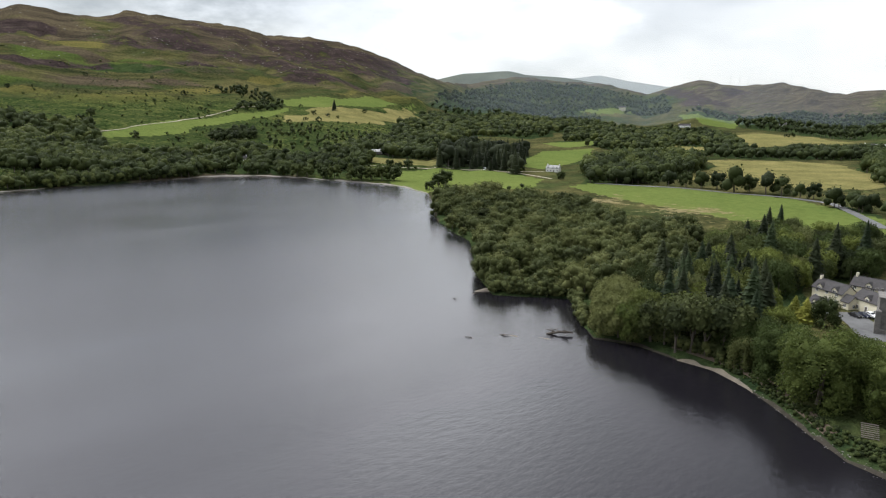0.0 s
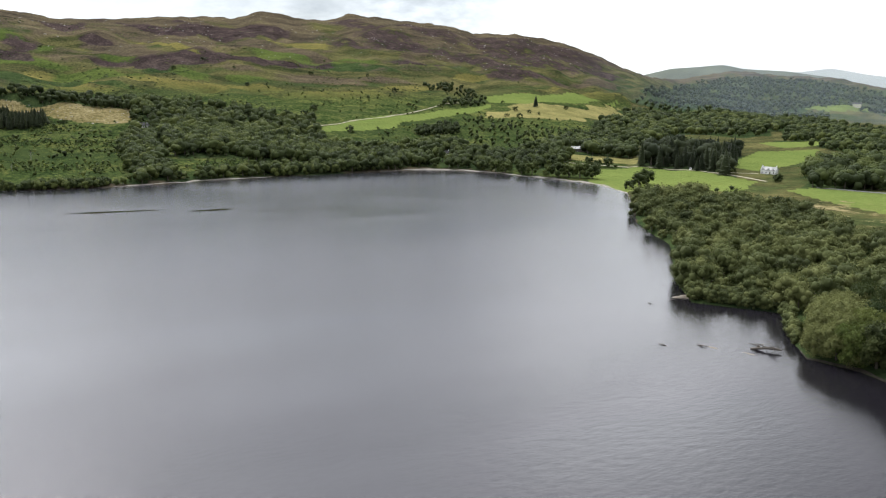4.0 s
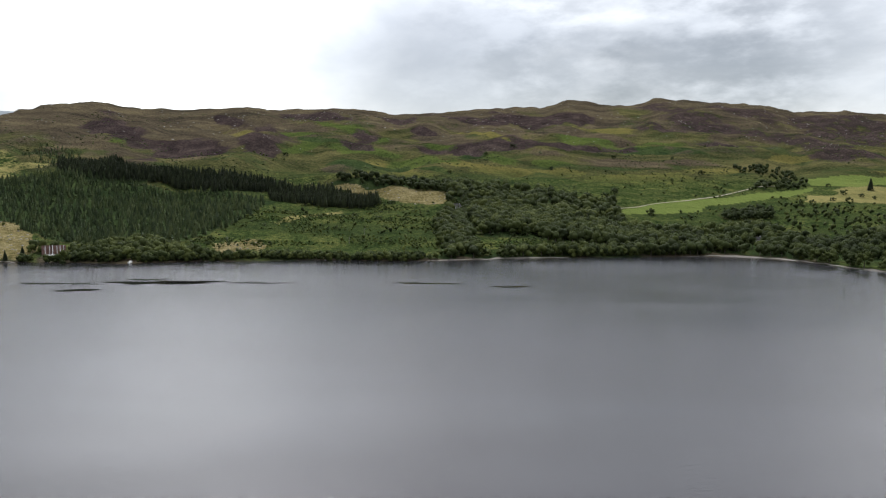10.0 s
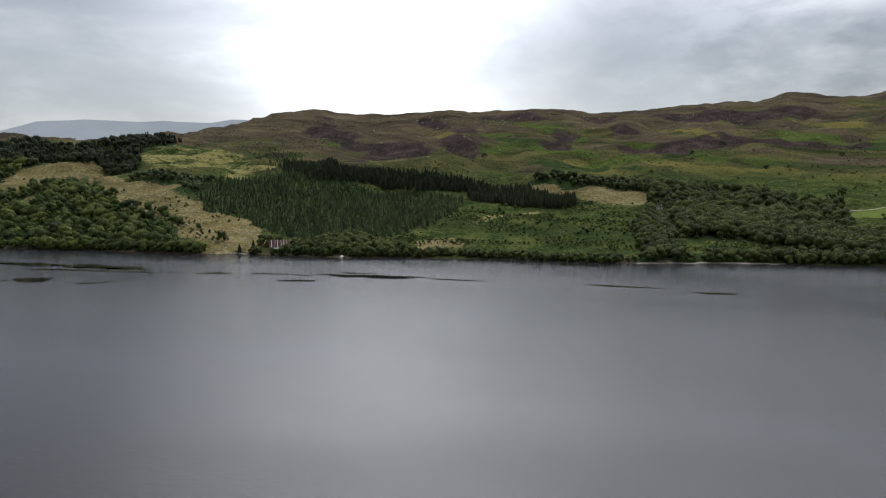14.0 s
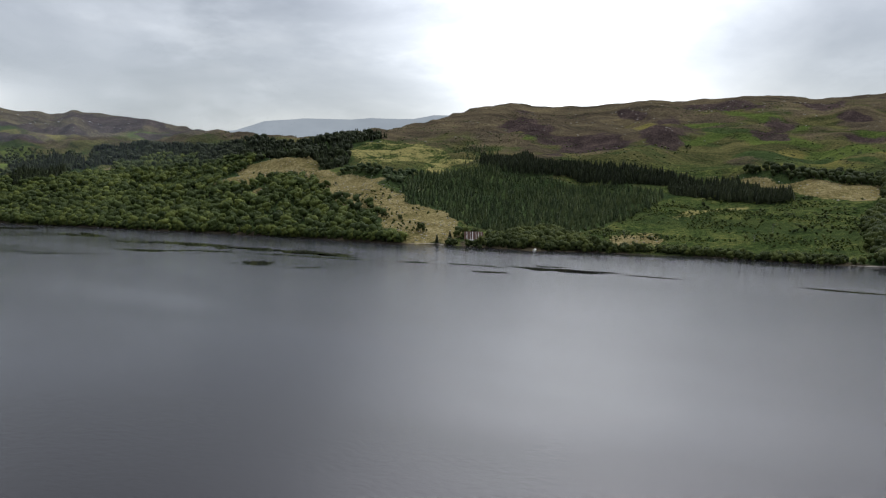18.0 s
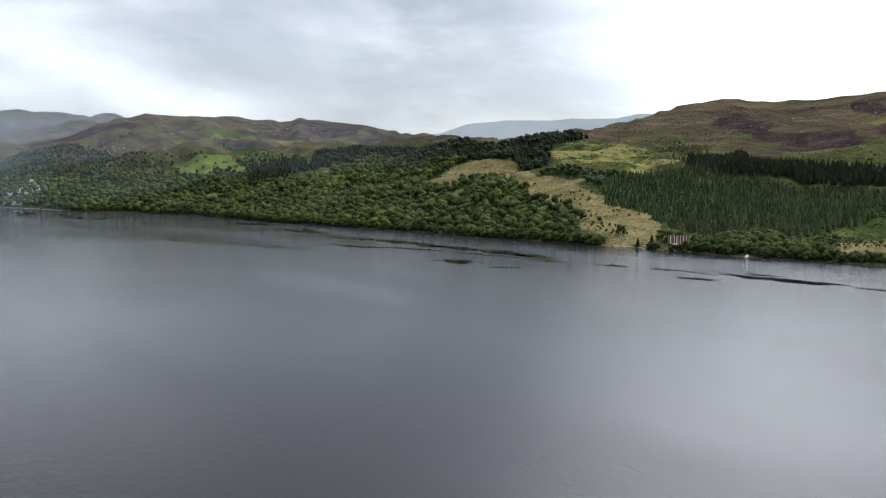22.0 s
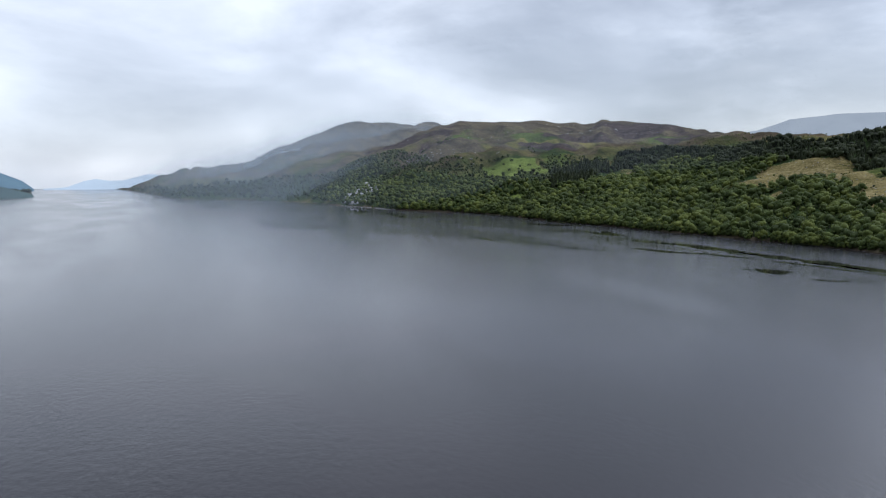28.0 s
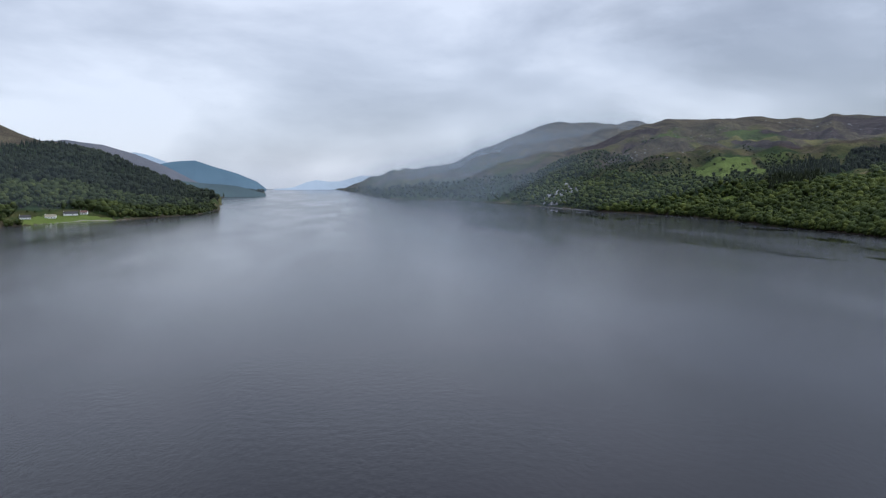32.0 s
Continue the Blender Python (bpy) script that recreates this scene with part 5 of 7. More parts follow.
EARTH = plain("dark damp earth and stones", (0.012, 0.010, 0.007), (0.042, 0.035, 0.025), 0.9, 0.95, 0.06)
SAND = plain("pale wet sand", (0.085, 0.072, 0.055), (0.16, 0.138, 0.105), 0.5, 0.8, 0.02)
RENDER = plain("cream harling", (0.52, 0.48, 0.36), (0.66, 0.62, 0.48), 0.5, 0.9, 0.01)
WHITE = plain("white harling", (0.68, 0.68, 0.66), (0.82, 0.82, 0.80), 0.5, 0.9, 0.01)
SLATE = plain("grey slate", (0.028, 0.026, 0.027), (0.060, 0.056, 0.057), 0.7, 0.85, 0.02, stretch=(1, 1, 4))
STONE = plain("grey rubble stone", (0.085, 0.08, 0.075), (0.19, 0.18, 0.165), 0.8, 0.9, 0.05)
PANE = plain("dark window glass", (0.02, 0.022, 0.025), (0.05, 0.055, 0.06), 0.4, 0.12, specular=0.5)
TRIM = plain("white paint", (0.66, 0.66, 0.64), (0.80, 0.80, 0.78), 1.0, 0.6)
TIMBER = plain("weathered timber", (0.07, 0.06, 0.05), (0.17, 0.15, 0.13), 0.8, 0.9, 0.02, stretch=(6, 1, 1))
DARK_WOOD = plain("wet dark driftwood", (0.035, 0.028, 0.022), (0.10, 0.085, 0.07), 1.2, 0.8, 0.02)
TARMAC = plain("worn tarmac", (0.07, 0.07, 0.072), (0.13, 0.13, 0.13), 0.3, 0.9, 0.01)
GRAVEL = plain("pale gravel track", (0.18, 0.16, 0.11), (0.32, 0.29, 0.21), 0.2, 0.95, 0.03)
ROCK = plain("pale lichened rock", (0.11, 0.105, 0.098), (0.28, 0.27, 0.255), 0.35, 0.9, 0.15)
PALE_ROCK = plain("bare pale crag rock", (0.18, 0.175, 0.165), (0.42, 0.41, 0.39), 0.35, 0.9, 0.15)
RUST = plain("rust-stained wet rock", (0.06, 0.035, 0.028), (0.16, 0.085, 0.065), 0.4, 0.6, 0.1, stretch=(1, 1, 0.2))
FOAM = plain("falling white water", (0.55, 0.56, 0.56), (0.85, 0.86, 0.86), 0.9, 0.5, 0.05)
STEEL = plain("galvanised steel", (0.30, 0.31, 0.32), (0.45, 0.46, 0.47), 0.5, 0.5, metallic=0.7)
RUBBER = plain("black rubber", (0.015, 0.015, 0.015), (0.03, 0.03, 0.03), 3.0, 0.8)
TIN = plain("weathered grey roofing sheet", (0.20, 0.20, 0.20), (0.34, 0.34, 0.33), 0.4, 0.6, 0.02, stretch=(5, 1, 1))


def window(parent, x, y, z, w, h, side=-1, along="x"):
    """A small window on a wall that faces y = side (or x = side): frame with sill, and a pane under it."""
    def lay(a0, a1, d0, d1, z0, z1):
        d0, d1 = sorted((d0 * side, d1 * side))
        return block(x + a0, x + a1, y + d0, y + d1, z + z0, z + z1) if along == "x" else block(x + d0, x + d1, y + a0, y + a1, z + z0, z + z1)
    f = 0.09
    frame_bars = [lay(-w / 2, w / 2, 0.0, 0.07, h / 2 - f, h / 2), lay(-w / 2, w / 2, 0.0, 0.14, -h / 2 - 0.06, -h / 2 + f * 0.6),
                  lay(-w / 2, -w / 2 + f, 0.0, 0.07, -h / 2 + f * 0.6, h / 2 - f), lay(w / 2 - f, w / 2, 0.0, 0.07, -h / 2 + f * 0.6, h / 2 - f),
                  lay(-f / 2, f / 2, 0.0, 0.06, -h / 2 + f * 0.6, h / 2 - f)]
    win = part("window", merge(*frame_bars), TRIM, parent, "white-framed window")
    part("pane", lay(-w / 2 + 0.02, w / 2 - 0.02, 0.0, 0.03, -h / 2 + 0.02, h / 2 - 0.02), PANE, win)


def house(label, x, y, turn, length, depth, eaves, ridge, wall=None, roof=None, front=3, dormers=0, chimneys=2, door=True, category="house", name="house", group="", gable=True):
    """A gabled house: long front towards local -y."""
    base = float(ground_at(x, y)) - 0.15
    h = thing(name, pose(x, y, base, 0, 0, turn), label, category, group)
    wall, roof = wall or WHITE, roof or SLATE
    a, d = length / 2, depth / 2
    v = [(-a, -d, 0), (a, -d, 0), (a, d, 0), (-a, d, 0), (-a, -d, eaves), (a, -d, eaves), (a, d, eaves), (-a, d, eaves), (-a, 0, ridge), (a, 0, ridge)]
    part("wall", (v, [(3, 2, 1, 0), (0, 1, 5, 4), (2, 3, 7, 6), (1, 2, 6, 9, 5), (3, 0, 4, 8, 7), (4, 5, 9, 8), (6, 7, 8, 9)]), wall, h)
    o, th, drop = 0.35, 0.22, 0.35 * (ridge - eaves) / d
    rv = []
    for s in (-1, 1):
        for xx in (-a - o, a + o):
            rv += [(xx, s * (d + o), eaves - drop + 0.03), (xx, 0, ridge + 0.03), (xx, 0, ridge + th + 0.03), (xx, s * (d + o), eaves - drop + th + 0.03)]
    rf = []
    for s in (0, 8):
        q = [(0, 1, 5, 4), (3, 7, 6, 2), (0, 4, 7, 3), (0, 3, 2, 1), (4, 5, 6, 7)]
        rf += [tuple(i + s for i in f) if s else tuple(i + s for i in f[::-1]) for f in q]
    top = part("roof", (rv, rf), roof, h)
    part("ridge_tiles", block(-a - o, a + o, -0.14, 0.14, ridge + th - 0.02, ridge + th + 0.1, 0.05), roof, top)
    for k in range(chimneys):
        cx = (-a + 0.5, a - 0.5, 0.0)[k]
        c = part("chimney", block(cx - 0.35, cx + 0.35, -0.45, 0.45, ridge - 0.5, ridge + 1.3, 0.08), wall, h)
        part("chimney_pot", merge(block(cx - 0.14, cx + 0.14, -0.3, -0.05, ridge + 1.3, ridge + 1.7, taper=0.03), block(cx - 0.14, cx + 0.14, 0.05, 0.3, ridge + 1.3, ridge + 1.7, taper=0.03)), SLATE, c)
    rows = [1.35] if eaves < 4.2 else [1.35, 3.7]
    for row, zc in enumerate(rows):
        for k in range(front):
            cx = -a + length * (k + 0.5) / front
            if door and row == 0 and k == front // 2:
                dr = part("door", block(cx - 0.5, cx + 0.5, -d - 0.08, -d, 0.15, 2.15), TIMBER, h, "panelled timber door")
                part("door_frame", merge(block(cx - 0.62, cx - 0.5, -d - 0.1, -d, 0.15, 2.27), block(cx + 0.5, cx + 0.62, -d - 0.1, -d, 0.15, 2.27), block(cx - 0.5, cx + 0.5, -d - 0.1, -d, 2.15, 2.27)), TRIM, dr)
            else:
                window(h, cx, -d, zc, 1.15, 1.2)
    if gable:
        for s in (-1, 1):
            window(h, s * a, 0, eaves * 0.45, 1.0, 1.1, s, "y")
    for k in range(dormers):
        cx, w, f = -a + length * (k + 0.5) / dormers, 0.95, -d - 0.02
        zt = eaves + 1.15
        back = f + d * 0.8
        dv = [(cx - w, f, eaves - 0.9), (cx + w, f, eaves - 0.9), (cx + w, f, zt - 0.35), (cx, f, zt + 0.55), (cx - w, f, zt - 0.35)]
        dv += [(p[0], back, p[2]) for p in dv]
        dm = part("dormer", (dv, [(0, 1, 2, 3, 4), (9, 8, 7, 6, 5), (1, 0, 5, 6), (2, 1, 6, 7), (0, 4, 9, 5), (3, 2, 7, 8), (4, 3, 8, 9)]), wall, h)
        window(dm, cx, f, eaves + 0.25, 1.25, 0.95)
        e = 0.22
        tv = [(cx - w - e, f - e, zt - 0.50), (cx, f - e, zt + 0.60), (cx + w + e, f - e, zt - 0.50), (cx + w + e, f - e, zt - 0.36), (cx, f - e, zt + 0.76), (cx - w - e, f - e, zt - 0.36)]
        tv += [(p[0], back + 0.4, p[2]) for p in tv]
        part("dormer_roof", (tv, [(0, 1, 4, 5), (1, 2, 3, 4), (11, 10, 7, 6), (10, 9, 8, 7), (5, 4, 10, 11), (4, 3, 9, 10), (1, 0, 6, 7), (2, 1, 7, 8), (0, 5, 11, 6), (3, 2, 8, 9)]), roof, dm)
    return h


def facing(x, y, extra=0.0):
    """The turn that makes a front look towards the water."""
    return -math.degrees(math.atan2(x, y)) + extra


def between(p0, p1, back):
    """Middle, turn and length of a front wall from p0 to p1; the house lies behind it."""
    (x0, y0), (x1, y1) = p0, p1
    dx, dy = x1 - x0, y1 - y0
    n = math.hypot(dx, dy)
    turn = math.degrees(math.atan2(dy, dx))
    mx, my = (x0 + x1) / 2 - dy / n * back, (y0 + y1) / 2 + dx / n * back
    return mx, my, turn, n


# ---- the estate houses among the near trees ----
for label, p0, p1, depth, eaves, ridge, front, dormers, chimneys in (
        ("cream harled house with slate roof and dormers", (83.7, -252.5), (72.9, -247.5), 6.2, 4.2, 6.7, 3, 2, 1),
        ("cream harled house with slate roof behind the yard", (75.3, -263.5), (64.0, -262.0), 6.4, 4.3, 6.9, 4, 1, 1),
        ("cream harled wing with slate roof beside the parking", (69.7, -248.4), (60.3, -242.6), 6.4, 4.0, 6.5, 3, 1, 0),
        ("low cream outbuilding with slate roof", (79.5, -236.5), (74.0, -233.2), 5.0, 2.7, 4.6, 2, 1, 0),
        ("small cream link building with slate roof", (72.6, -246.5), (69.9, -245.0), 4.0, 2.6, 4.3, 1, 0, 0)):
    mx, my, turn, n = between(p0, p1, depth / 2)
    house(label, mx, my, turn, n, depth, eaves, ridge, RENDER, SLATE, front, dormers, chimneys, door=dormers > 0, group="estate houses")

# ---- farms and cottages ----
house("white farmhouse with grey roof and dormers beside the meadow", 431, -556, facing(431, -556, -18), 13, 7.0, 3.6, 6.2, WHITE, TIN, 4, 3, 2)
house("white shore cottage among trees", 696, -366, facing(696, -366, 20), 8, 6, 2.8, 5.6, WHITE, SLATE, 3, 0, 2)
house("white hill cottage at the wood's edge", 871, -73, facing(871, -73), 7, 6, 2.9, 5.6, WHITE, SLATE, 2, 0, 1, group="hill cottages")
house("white hill cottage at the wood's edge", 869, -81, facing(869, -81), 6, 6, 2.9, 5.4, WHITE, SLATE, 2, 0, 1, group="hill cottages")
house("large pale mansion on the wooded rise", 1262, -1964, facing(1262, -1964), 22, 12, 11, 15, RENDER, SLATE, 5, 0, 2)
house("white villa among the valley woods", 747, -1400, facing(747, -1400), 24, 9, 4.5, 8, WHITE, SLATE, 5, 0, 2)
house("white house under the far hill", 606, -1550, facing(606, -1550), 14, 8, 5, 8.5, WHITE, SLATE, 3, 0, 2)
house("white bungalow beyond the hay field", 331, -1168, facing(331, -1168), 13, 8, 3.0, 6.0, WHITE, SLATE, 3, 0, 1, group="far bungalows")
house("white bungalow beyond the hay field", 312, -1164, facing(312, -1164), 22, 8, 3.0, 5.4, WHITE, TIN, 5, 0, 0, group="far bungalows")
house("long grey farm shed with sheet roof", 660, -518, facing(660, -518, 12), 22, 11, 3.4, 5.6, TIMBER, TIN, 5, 0, 0, door=False, category="barn", name="barn", gable=False)
house("low grey hut with pale sheet roof", 143, -317, facing(143, -317, 10), 15, 6, 2.4, 3.6, TIMBER, TIN, 3, 0, 0, category="hut", name="hut", gable=False)
for x, y, n, r_mat, extra, lab in ((-486, 1102, 14, SLATE, 10, "white waterside bungalow with dark slate roof"), (-467, 1143, 15, GRAVEL, -8, "white waterside bungalow with pale roof"),
                                   (-452, 1180, 20, SLATE, 5, "long white waterside bungalow with slate roof"), (-438, 1197, 10, RUST, -15, "white waterside cottage with red-brown roof")):
    house(lab, x, y, facing(x, y, extra), n, 8, 3.0, 6.0, WHITE, r_mat, 4, 0, 1, group="waterside bungalows")


# ---- abbey corner ----
ax, ay = 53.6, -229.5
tower = thing("stone_tower", pose(ax, ay, float(ground_at(ax, ay)) - 0.2, 0, 0, 18), "grey rubble-stone abbey tower beside the drive", "tower")
part("plinth", block(-4.4, 4.4, -4.4, 4.4, 0, 1.6, 0.25), STONE, tower)
part("wall", block(-4.0, 4.0, -4.0, 4.0, 1.6, 10.6), STONE, tower)
part("parapet", merge(*[block(-4.2 + k * 1.4, -3.4 + k * 1.4, -4.2, -3.8, 11.0, 11.8) for k in range(7)], block(-4.25, 4.25, -4.25, 4.25, 10.6, 11.0)), STONE, tower)
for sx in (-1, 1):
    part("buttress", block(sx * 4.0 - 0.7, sx * 4.0 + 0.7, 3.6, 5.0, 0, 7.5, 0.5), STONE, tower)
for side, along in ((1, "x"), (-1, "y")):
    for zc in (3.6, 7.2):
        window(tower, 0 if along == "x" else -4.0, 4.0 if along == "x" else 0, zc, 0.9, 1.9, side, along)


def draped(name, label, category, points, width, mat, lift=0.12, kind="structure", step=6.0):
    """A road, track or beach laid along points in plan and draped over the ground."""
    p = np.array(points, float)
    s = np.r_[0, np.cumsum(np.hypot(*np.diff(p, axis=0).T))]
    n = max(3, int(s[-1] / step))
    t = np.linspace(0, s[-1], n)
    x, y = np.interp(t, s, p[:, 0]), np.interp(t, s, p[:, 1])
    for _ in range(2):
        x[1:-1], y[1:-1] = (x[:-2] + 2 * x[1:-1] + x[2:]) / 4, (y[:-2] + 2 * y[1:-1] + y[2:]) / 4
    dx, dy = np.gradient(x), np.gradient(y)
    m = np.hypot(dx, dy)
    rows = []
    for k in (-1, -0.33, 0.33, 1):
        w = width / 2 * k * (1 + 0.15 * billow(x, y, 11, 91))
        qx, qy = x - dy / m * w, y + dx / m * w
        rows.append(np.stack([qx, qy, ground_at(qx, qy) + lift], 1))
    v = np.concatenate(rows)
    f = [(r * n + i, r * n + i + 1, (r + 1) * n + i + 1, (r + 1) * n + i) for r in range(3) for i in range(n - 1)]
    return tagged(new(name, mesh_from(name, v, f, [mat])), label, category, kind=kind)


draped("road", "tree-lined grey road between the fields", "road", [(345, -500), (329, -509), (283, -527), (237, -528), (196, -530), (166, -520), (135, -471), (110, -430)], 6, TARMAC, 0.25)
draped("lane", "pale lane along the shore meadow", "lane", [(640, -420), (596, -447), (530, -483), (470, -509), (425, -507), (388, -498)], 4, GRAVEL, 0.25)
draped("farm_path", "gravel drive up to the farmhouse", "lane", [(452, -509), (445, -530), (434, -546)], 3, GRAVEL, 0.25)
draped("hill_track", "pale stony track across the hill pasture", "track", [(870, -262), (899, -322), (931, -390), (1000, -480), (1040, -531), (1098, -642)], 2.6, GRAVEL, 0.8)
draped("drive", "grey tarmac drive before the houses", "drive", [(70, -241), (64, -236), (60, -229), (57, -222), (52, -217)], 9, TARMAC, 0.2)
draped("kerb", "pale stone kerb along the lawn", "kerb", [(60.5, -218.5), (57, -217.5), (53, -215), (50, -211)], 0.6, SHINGLE, 0.45)


SOIL = plain("trodden brown earth", (0.050, 0.038, 0.027), (0.115, 0.088, 0.062), 0.5, 0.95, 0.03)
draped("shore_path", "brown earth path under the shore trees", "path", [(90, -171.5), (79, -170), (69, -169), (62.3, -163), (54, -157.5), (48, -151.5), (42, -146)], 3.0, SOIL, 0.2)


def shore_strip(name, label, b0, b1, out, back, mat=None):
    b = np.arange(b0, b1 + 0.01, 0.12)
    x0, y0 = np.sin(np.radians(b)) * curve(SHORE, 1, b), np.cos(np.radians(b)) * curve(SHORE, 1, b)
    s = shore_distance(b, x0, y0)
    w = back * (0.75 + 0.6 * billow(b * 40, b * 0, 30, 17)) * np.clip(np.minimum(b - b0, b1 - b) / 1.6, 0.06, 1)
    rows = []
    for d, lift in ((s - out, None), (s + 0.2 * w, 0.1), (s + w, 0.12)):
        x, y = np.sin(np.radians(b)) * d, np.cos(np.radians(b)) * d
        rows.append(np.stack([x, y, np.full(len(b), -0.12) if lift is None else np.maximum(ground_at(x, y), 0.1) + lift], 1))
    n = len(b)
    f = [(r * n + i, r * n + i + 1, (r + 1) * n + i + 1, (r + 1) * n + i) for r in range(2) for i in range(n - 1)]
    tagged(new(name, mesh_from(name, np.concatenate(rows), [q[::-1] for q in f], [mat or SHINGLE])), label, "beach", kind="structure")


shore_strip("beach", "curved shingle beach below the meadow", 112.5, 132.7, 1.2, 3.6)
shore_strip("beach", "narrow brown sand under the near trees", 152.6, 158.4, 0.8, 2.6, SAND)
shore_strip("beach", "dark wet earth and stones below the near bank", 158.3, 172, 0.4, 1.5, EARTH)
shore_strip("beach", "dark wet earth and roots below the wood", 145.5, 152.7, 0.3, 1.2, EARTH)
shore_strip("beach", "thin pale shingle line under the bank", 92.6, 104, 1, 3)
shore_strip("beach", "thin shingle at the foot of the felled slope", 59.6, 62.6, 1, 4)
shore_strip("beach", "pale stones along the northern shore", 14.5, 19, 1, 3, ROCK)
shore_strip("beach", "grey stones along the western shore", -23.5, -17, 1, 3)

# ---- trees that stand out singly ----
SYCAMORE = [broadleaf(s, 44, 11000, 0.0125, 0.46, -0.05, 0.30, 3, 0.9, 0.74, (0.10, 0.165)) for s in range(65, 68)]
NEAR_BROAD = [broadleaf(s, 26, 3600, 0.019, 0.44, -0.02, 0.26, 3, 0.9, 0.74, (0.11, 0.18)) for s in range(61, 65)]
NEAR_FIR = [conifer(s, 34, 13, 0.23, 0.13) for s in range(71, 74)]
NEAR_BUSH = [broadleaf(s, 8, 160, 0.06, 0.55, -0.1) for s in range(81, 84)]
TREE_MESHES = {}


def tree(protos, k, leaves, tint, x, y, tall, wide, label, group="", name="tree", category="tree", sink=0.15):
    """One tree: a trunk with limbs, and a crown."""
    tint = round(tint / 0.3) * 0.3
    key = (id(protos), k, leaves.name, round(tint, 1))
    if key not in TREE_MESHES:
        (cv, cf), (tv, tf) = protos[k]
        TREE_MESHES[key] = mesh_from("crown", cv, cf, [leaves], tint=np.full(len(cv), tint)), mesh_from("trunk", tv, tf, [BARK], smooth=True)
    crown, trunk = TREE_MESHES[key]
    turn = (x * 37.1 + y * 17.3) % 360
    t = thing(name, pose(x, y, float(ground_at(x, y)) - sink, 0, 0, turn) @ Matrix.Diagonal((wide, wide, tall, 1)), label, category, group)
    part("trunk", trunk, None, t)
    part("crown", crown, None, t)
    return t


rng = np.random.default_rng(21)
for n, (x, y) in enumerate([(331, -525), (322, -532), (310, -534), (294, -532), (281, -536), (271, -542), (258, -543), (241, -536), (233, -544), (219, -541), (208, -542), (192, -534), (184, -537)]):
    tall = (13, 14, 13, 15, 14, 15, 16, 22, 15, 18, 16, 12, 13)[n]
    tree(MID_BROAD if n % 2 else FULL_BROAD, n % 5, BROAD, (0.1, 0.3, 0.2)[n % 3], x, y, tall, tall * 0.95, "tall dark round-crowned tree beside the road" if tall > 17 else "dark round-crowned roadside tree", "avenue trees")
for n, (x, y) in enumerate([(590, -352), (575, -356), (565, -361), (544, -365), (533, -369), (514, -374), (506, -379), (498, -384), (488, -388), (479, -394)]):
    tall = (12, 14, 11, 13, 14, 12, 15, 13, 16, 15)[n]
    tree(FULL_BROAD, n % 5, BROAD, (0.3, 0.5, 0.7)[n % 3], x, y, tall, tall * 1.05, "spreading green tree at the head of the beach", "beach trees")
for x, y, tall in ((409, -372, 8), (410, -383, 12), (417, -397, 14), (542, -452, 9), (540, -462, 11), (558, -454, 10), (380, -502, 8), (387, -508, 6)):
    tree(FULL_BROAD, int(tall) % 5, BROAD, 0.2, x, y, tall, tall * 1.1, "rounded dark meadow tree", "meadow trees")
x, y = 1024, -712
tree(MID_FIR, 0, FIR, 0.3, x, y, 20, 24, "lone dark spruce on the hill pasture")
for x, y, tall, fir in ((615, 345, 11, 0), (589, 313, 9, 1), (592, 300, 7, 1), (604, 307, 8, 1), (650, 390, 6, 0), (575, 262, 6, 0)):
    tree(MID_FIR if fir else FULL_BROAD, int(tall) % 4, FIR if fir else BROAD, 0.2, x, y, tall, tall * (1.4 if fir else 1.0), "dark tree standing alone on the felled slope", "standing trees")
HILL_BUSHES = [(774, 1534), (794, 1492), (822, 1604), (839, 1481), (836, 1560), (810, 1474), (761, 1300), (745, 1295), (799, 1530), (956, -286), (962, -292), (995, -310), (1137, -500), (1040, -481), (1282, -398), (1266, -501), (928, -564), (918, -541), (942, -602), (935, -620), (910, 3), (1184, -261), (977, -305), (1134, -86), (1317, 200), (1532, 33), (1302, -166), (1334, -220), (1066, -672), (1012, -767), (1220, -1042), (999, -315), (839, -308), (976, -666), (996, -652), (960, -674), (499, -1298), (494, -1309)]
for n, (x, y) in enumerate(HILL_BUSHES):
    tall = 5 + (n * 7) % 5
    tree(NEAR_BUSH, n % 3, BROAD, 0.1 + 0.1 * (n % 3), x, y, tall, tall * 1.25, "dark rounded thorn bush on the hillside", "hillside bushes", "bush", "bush")
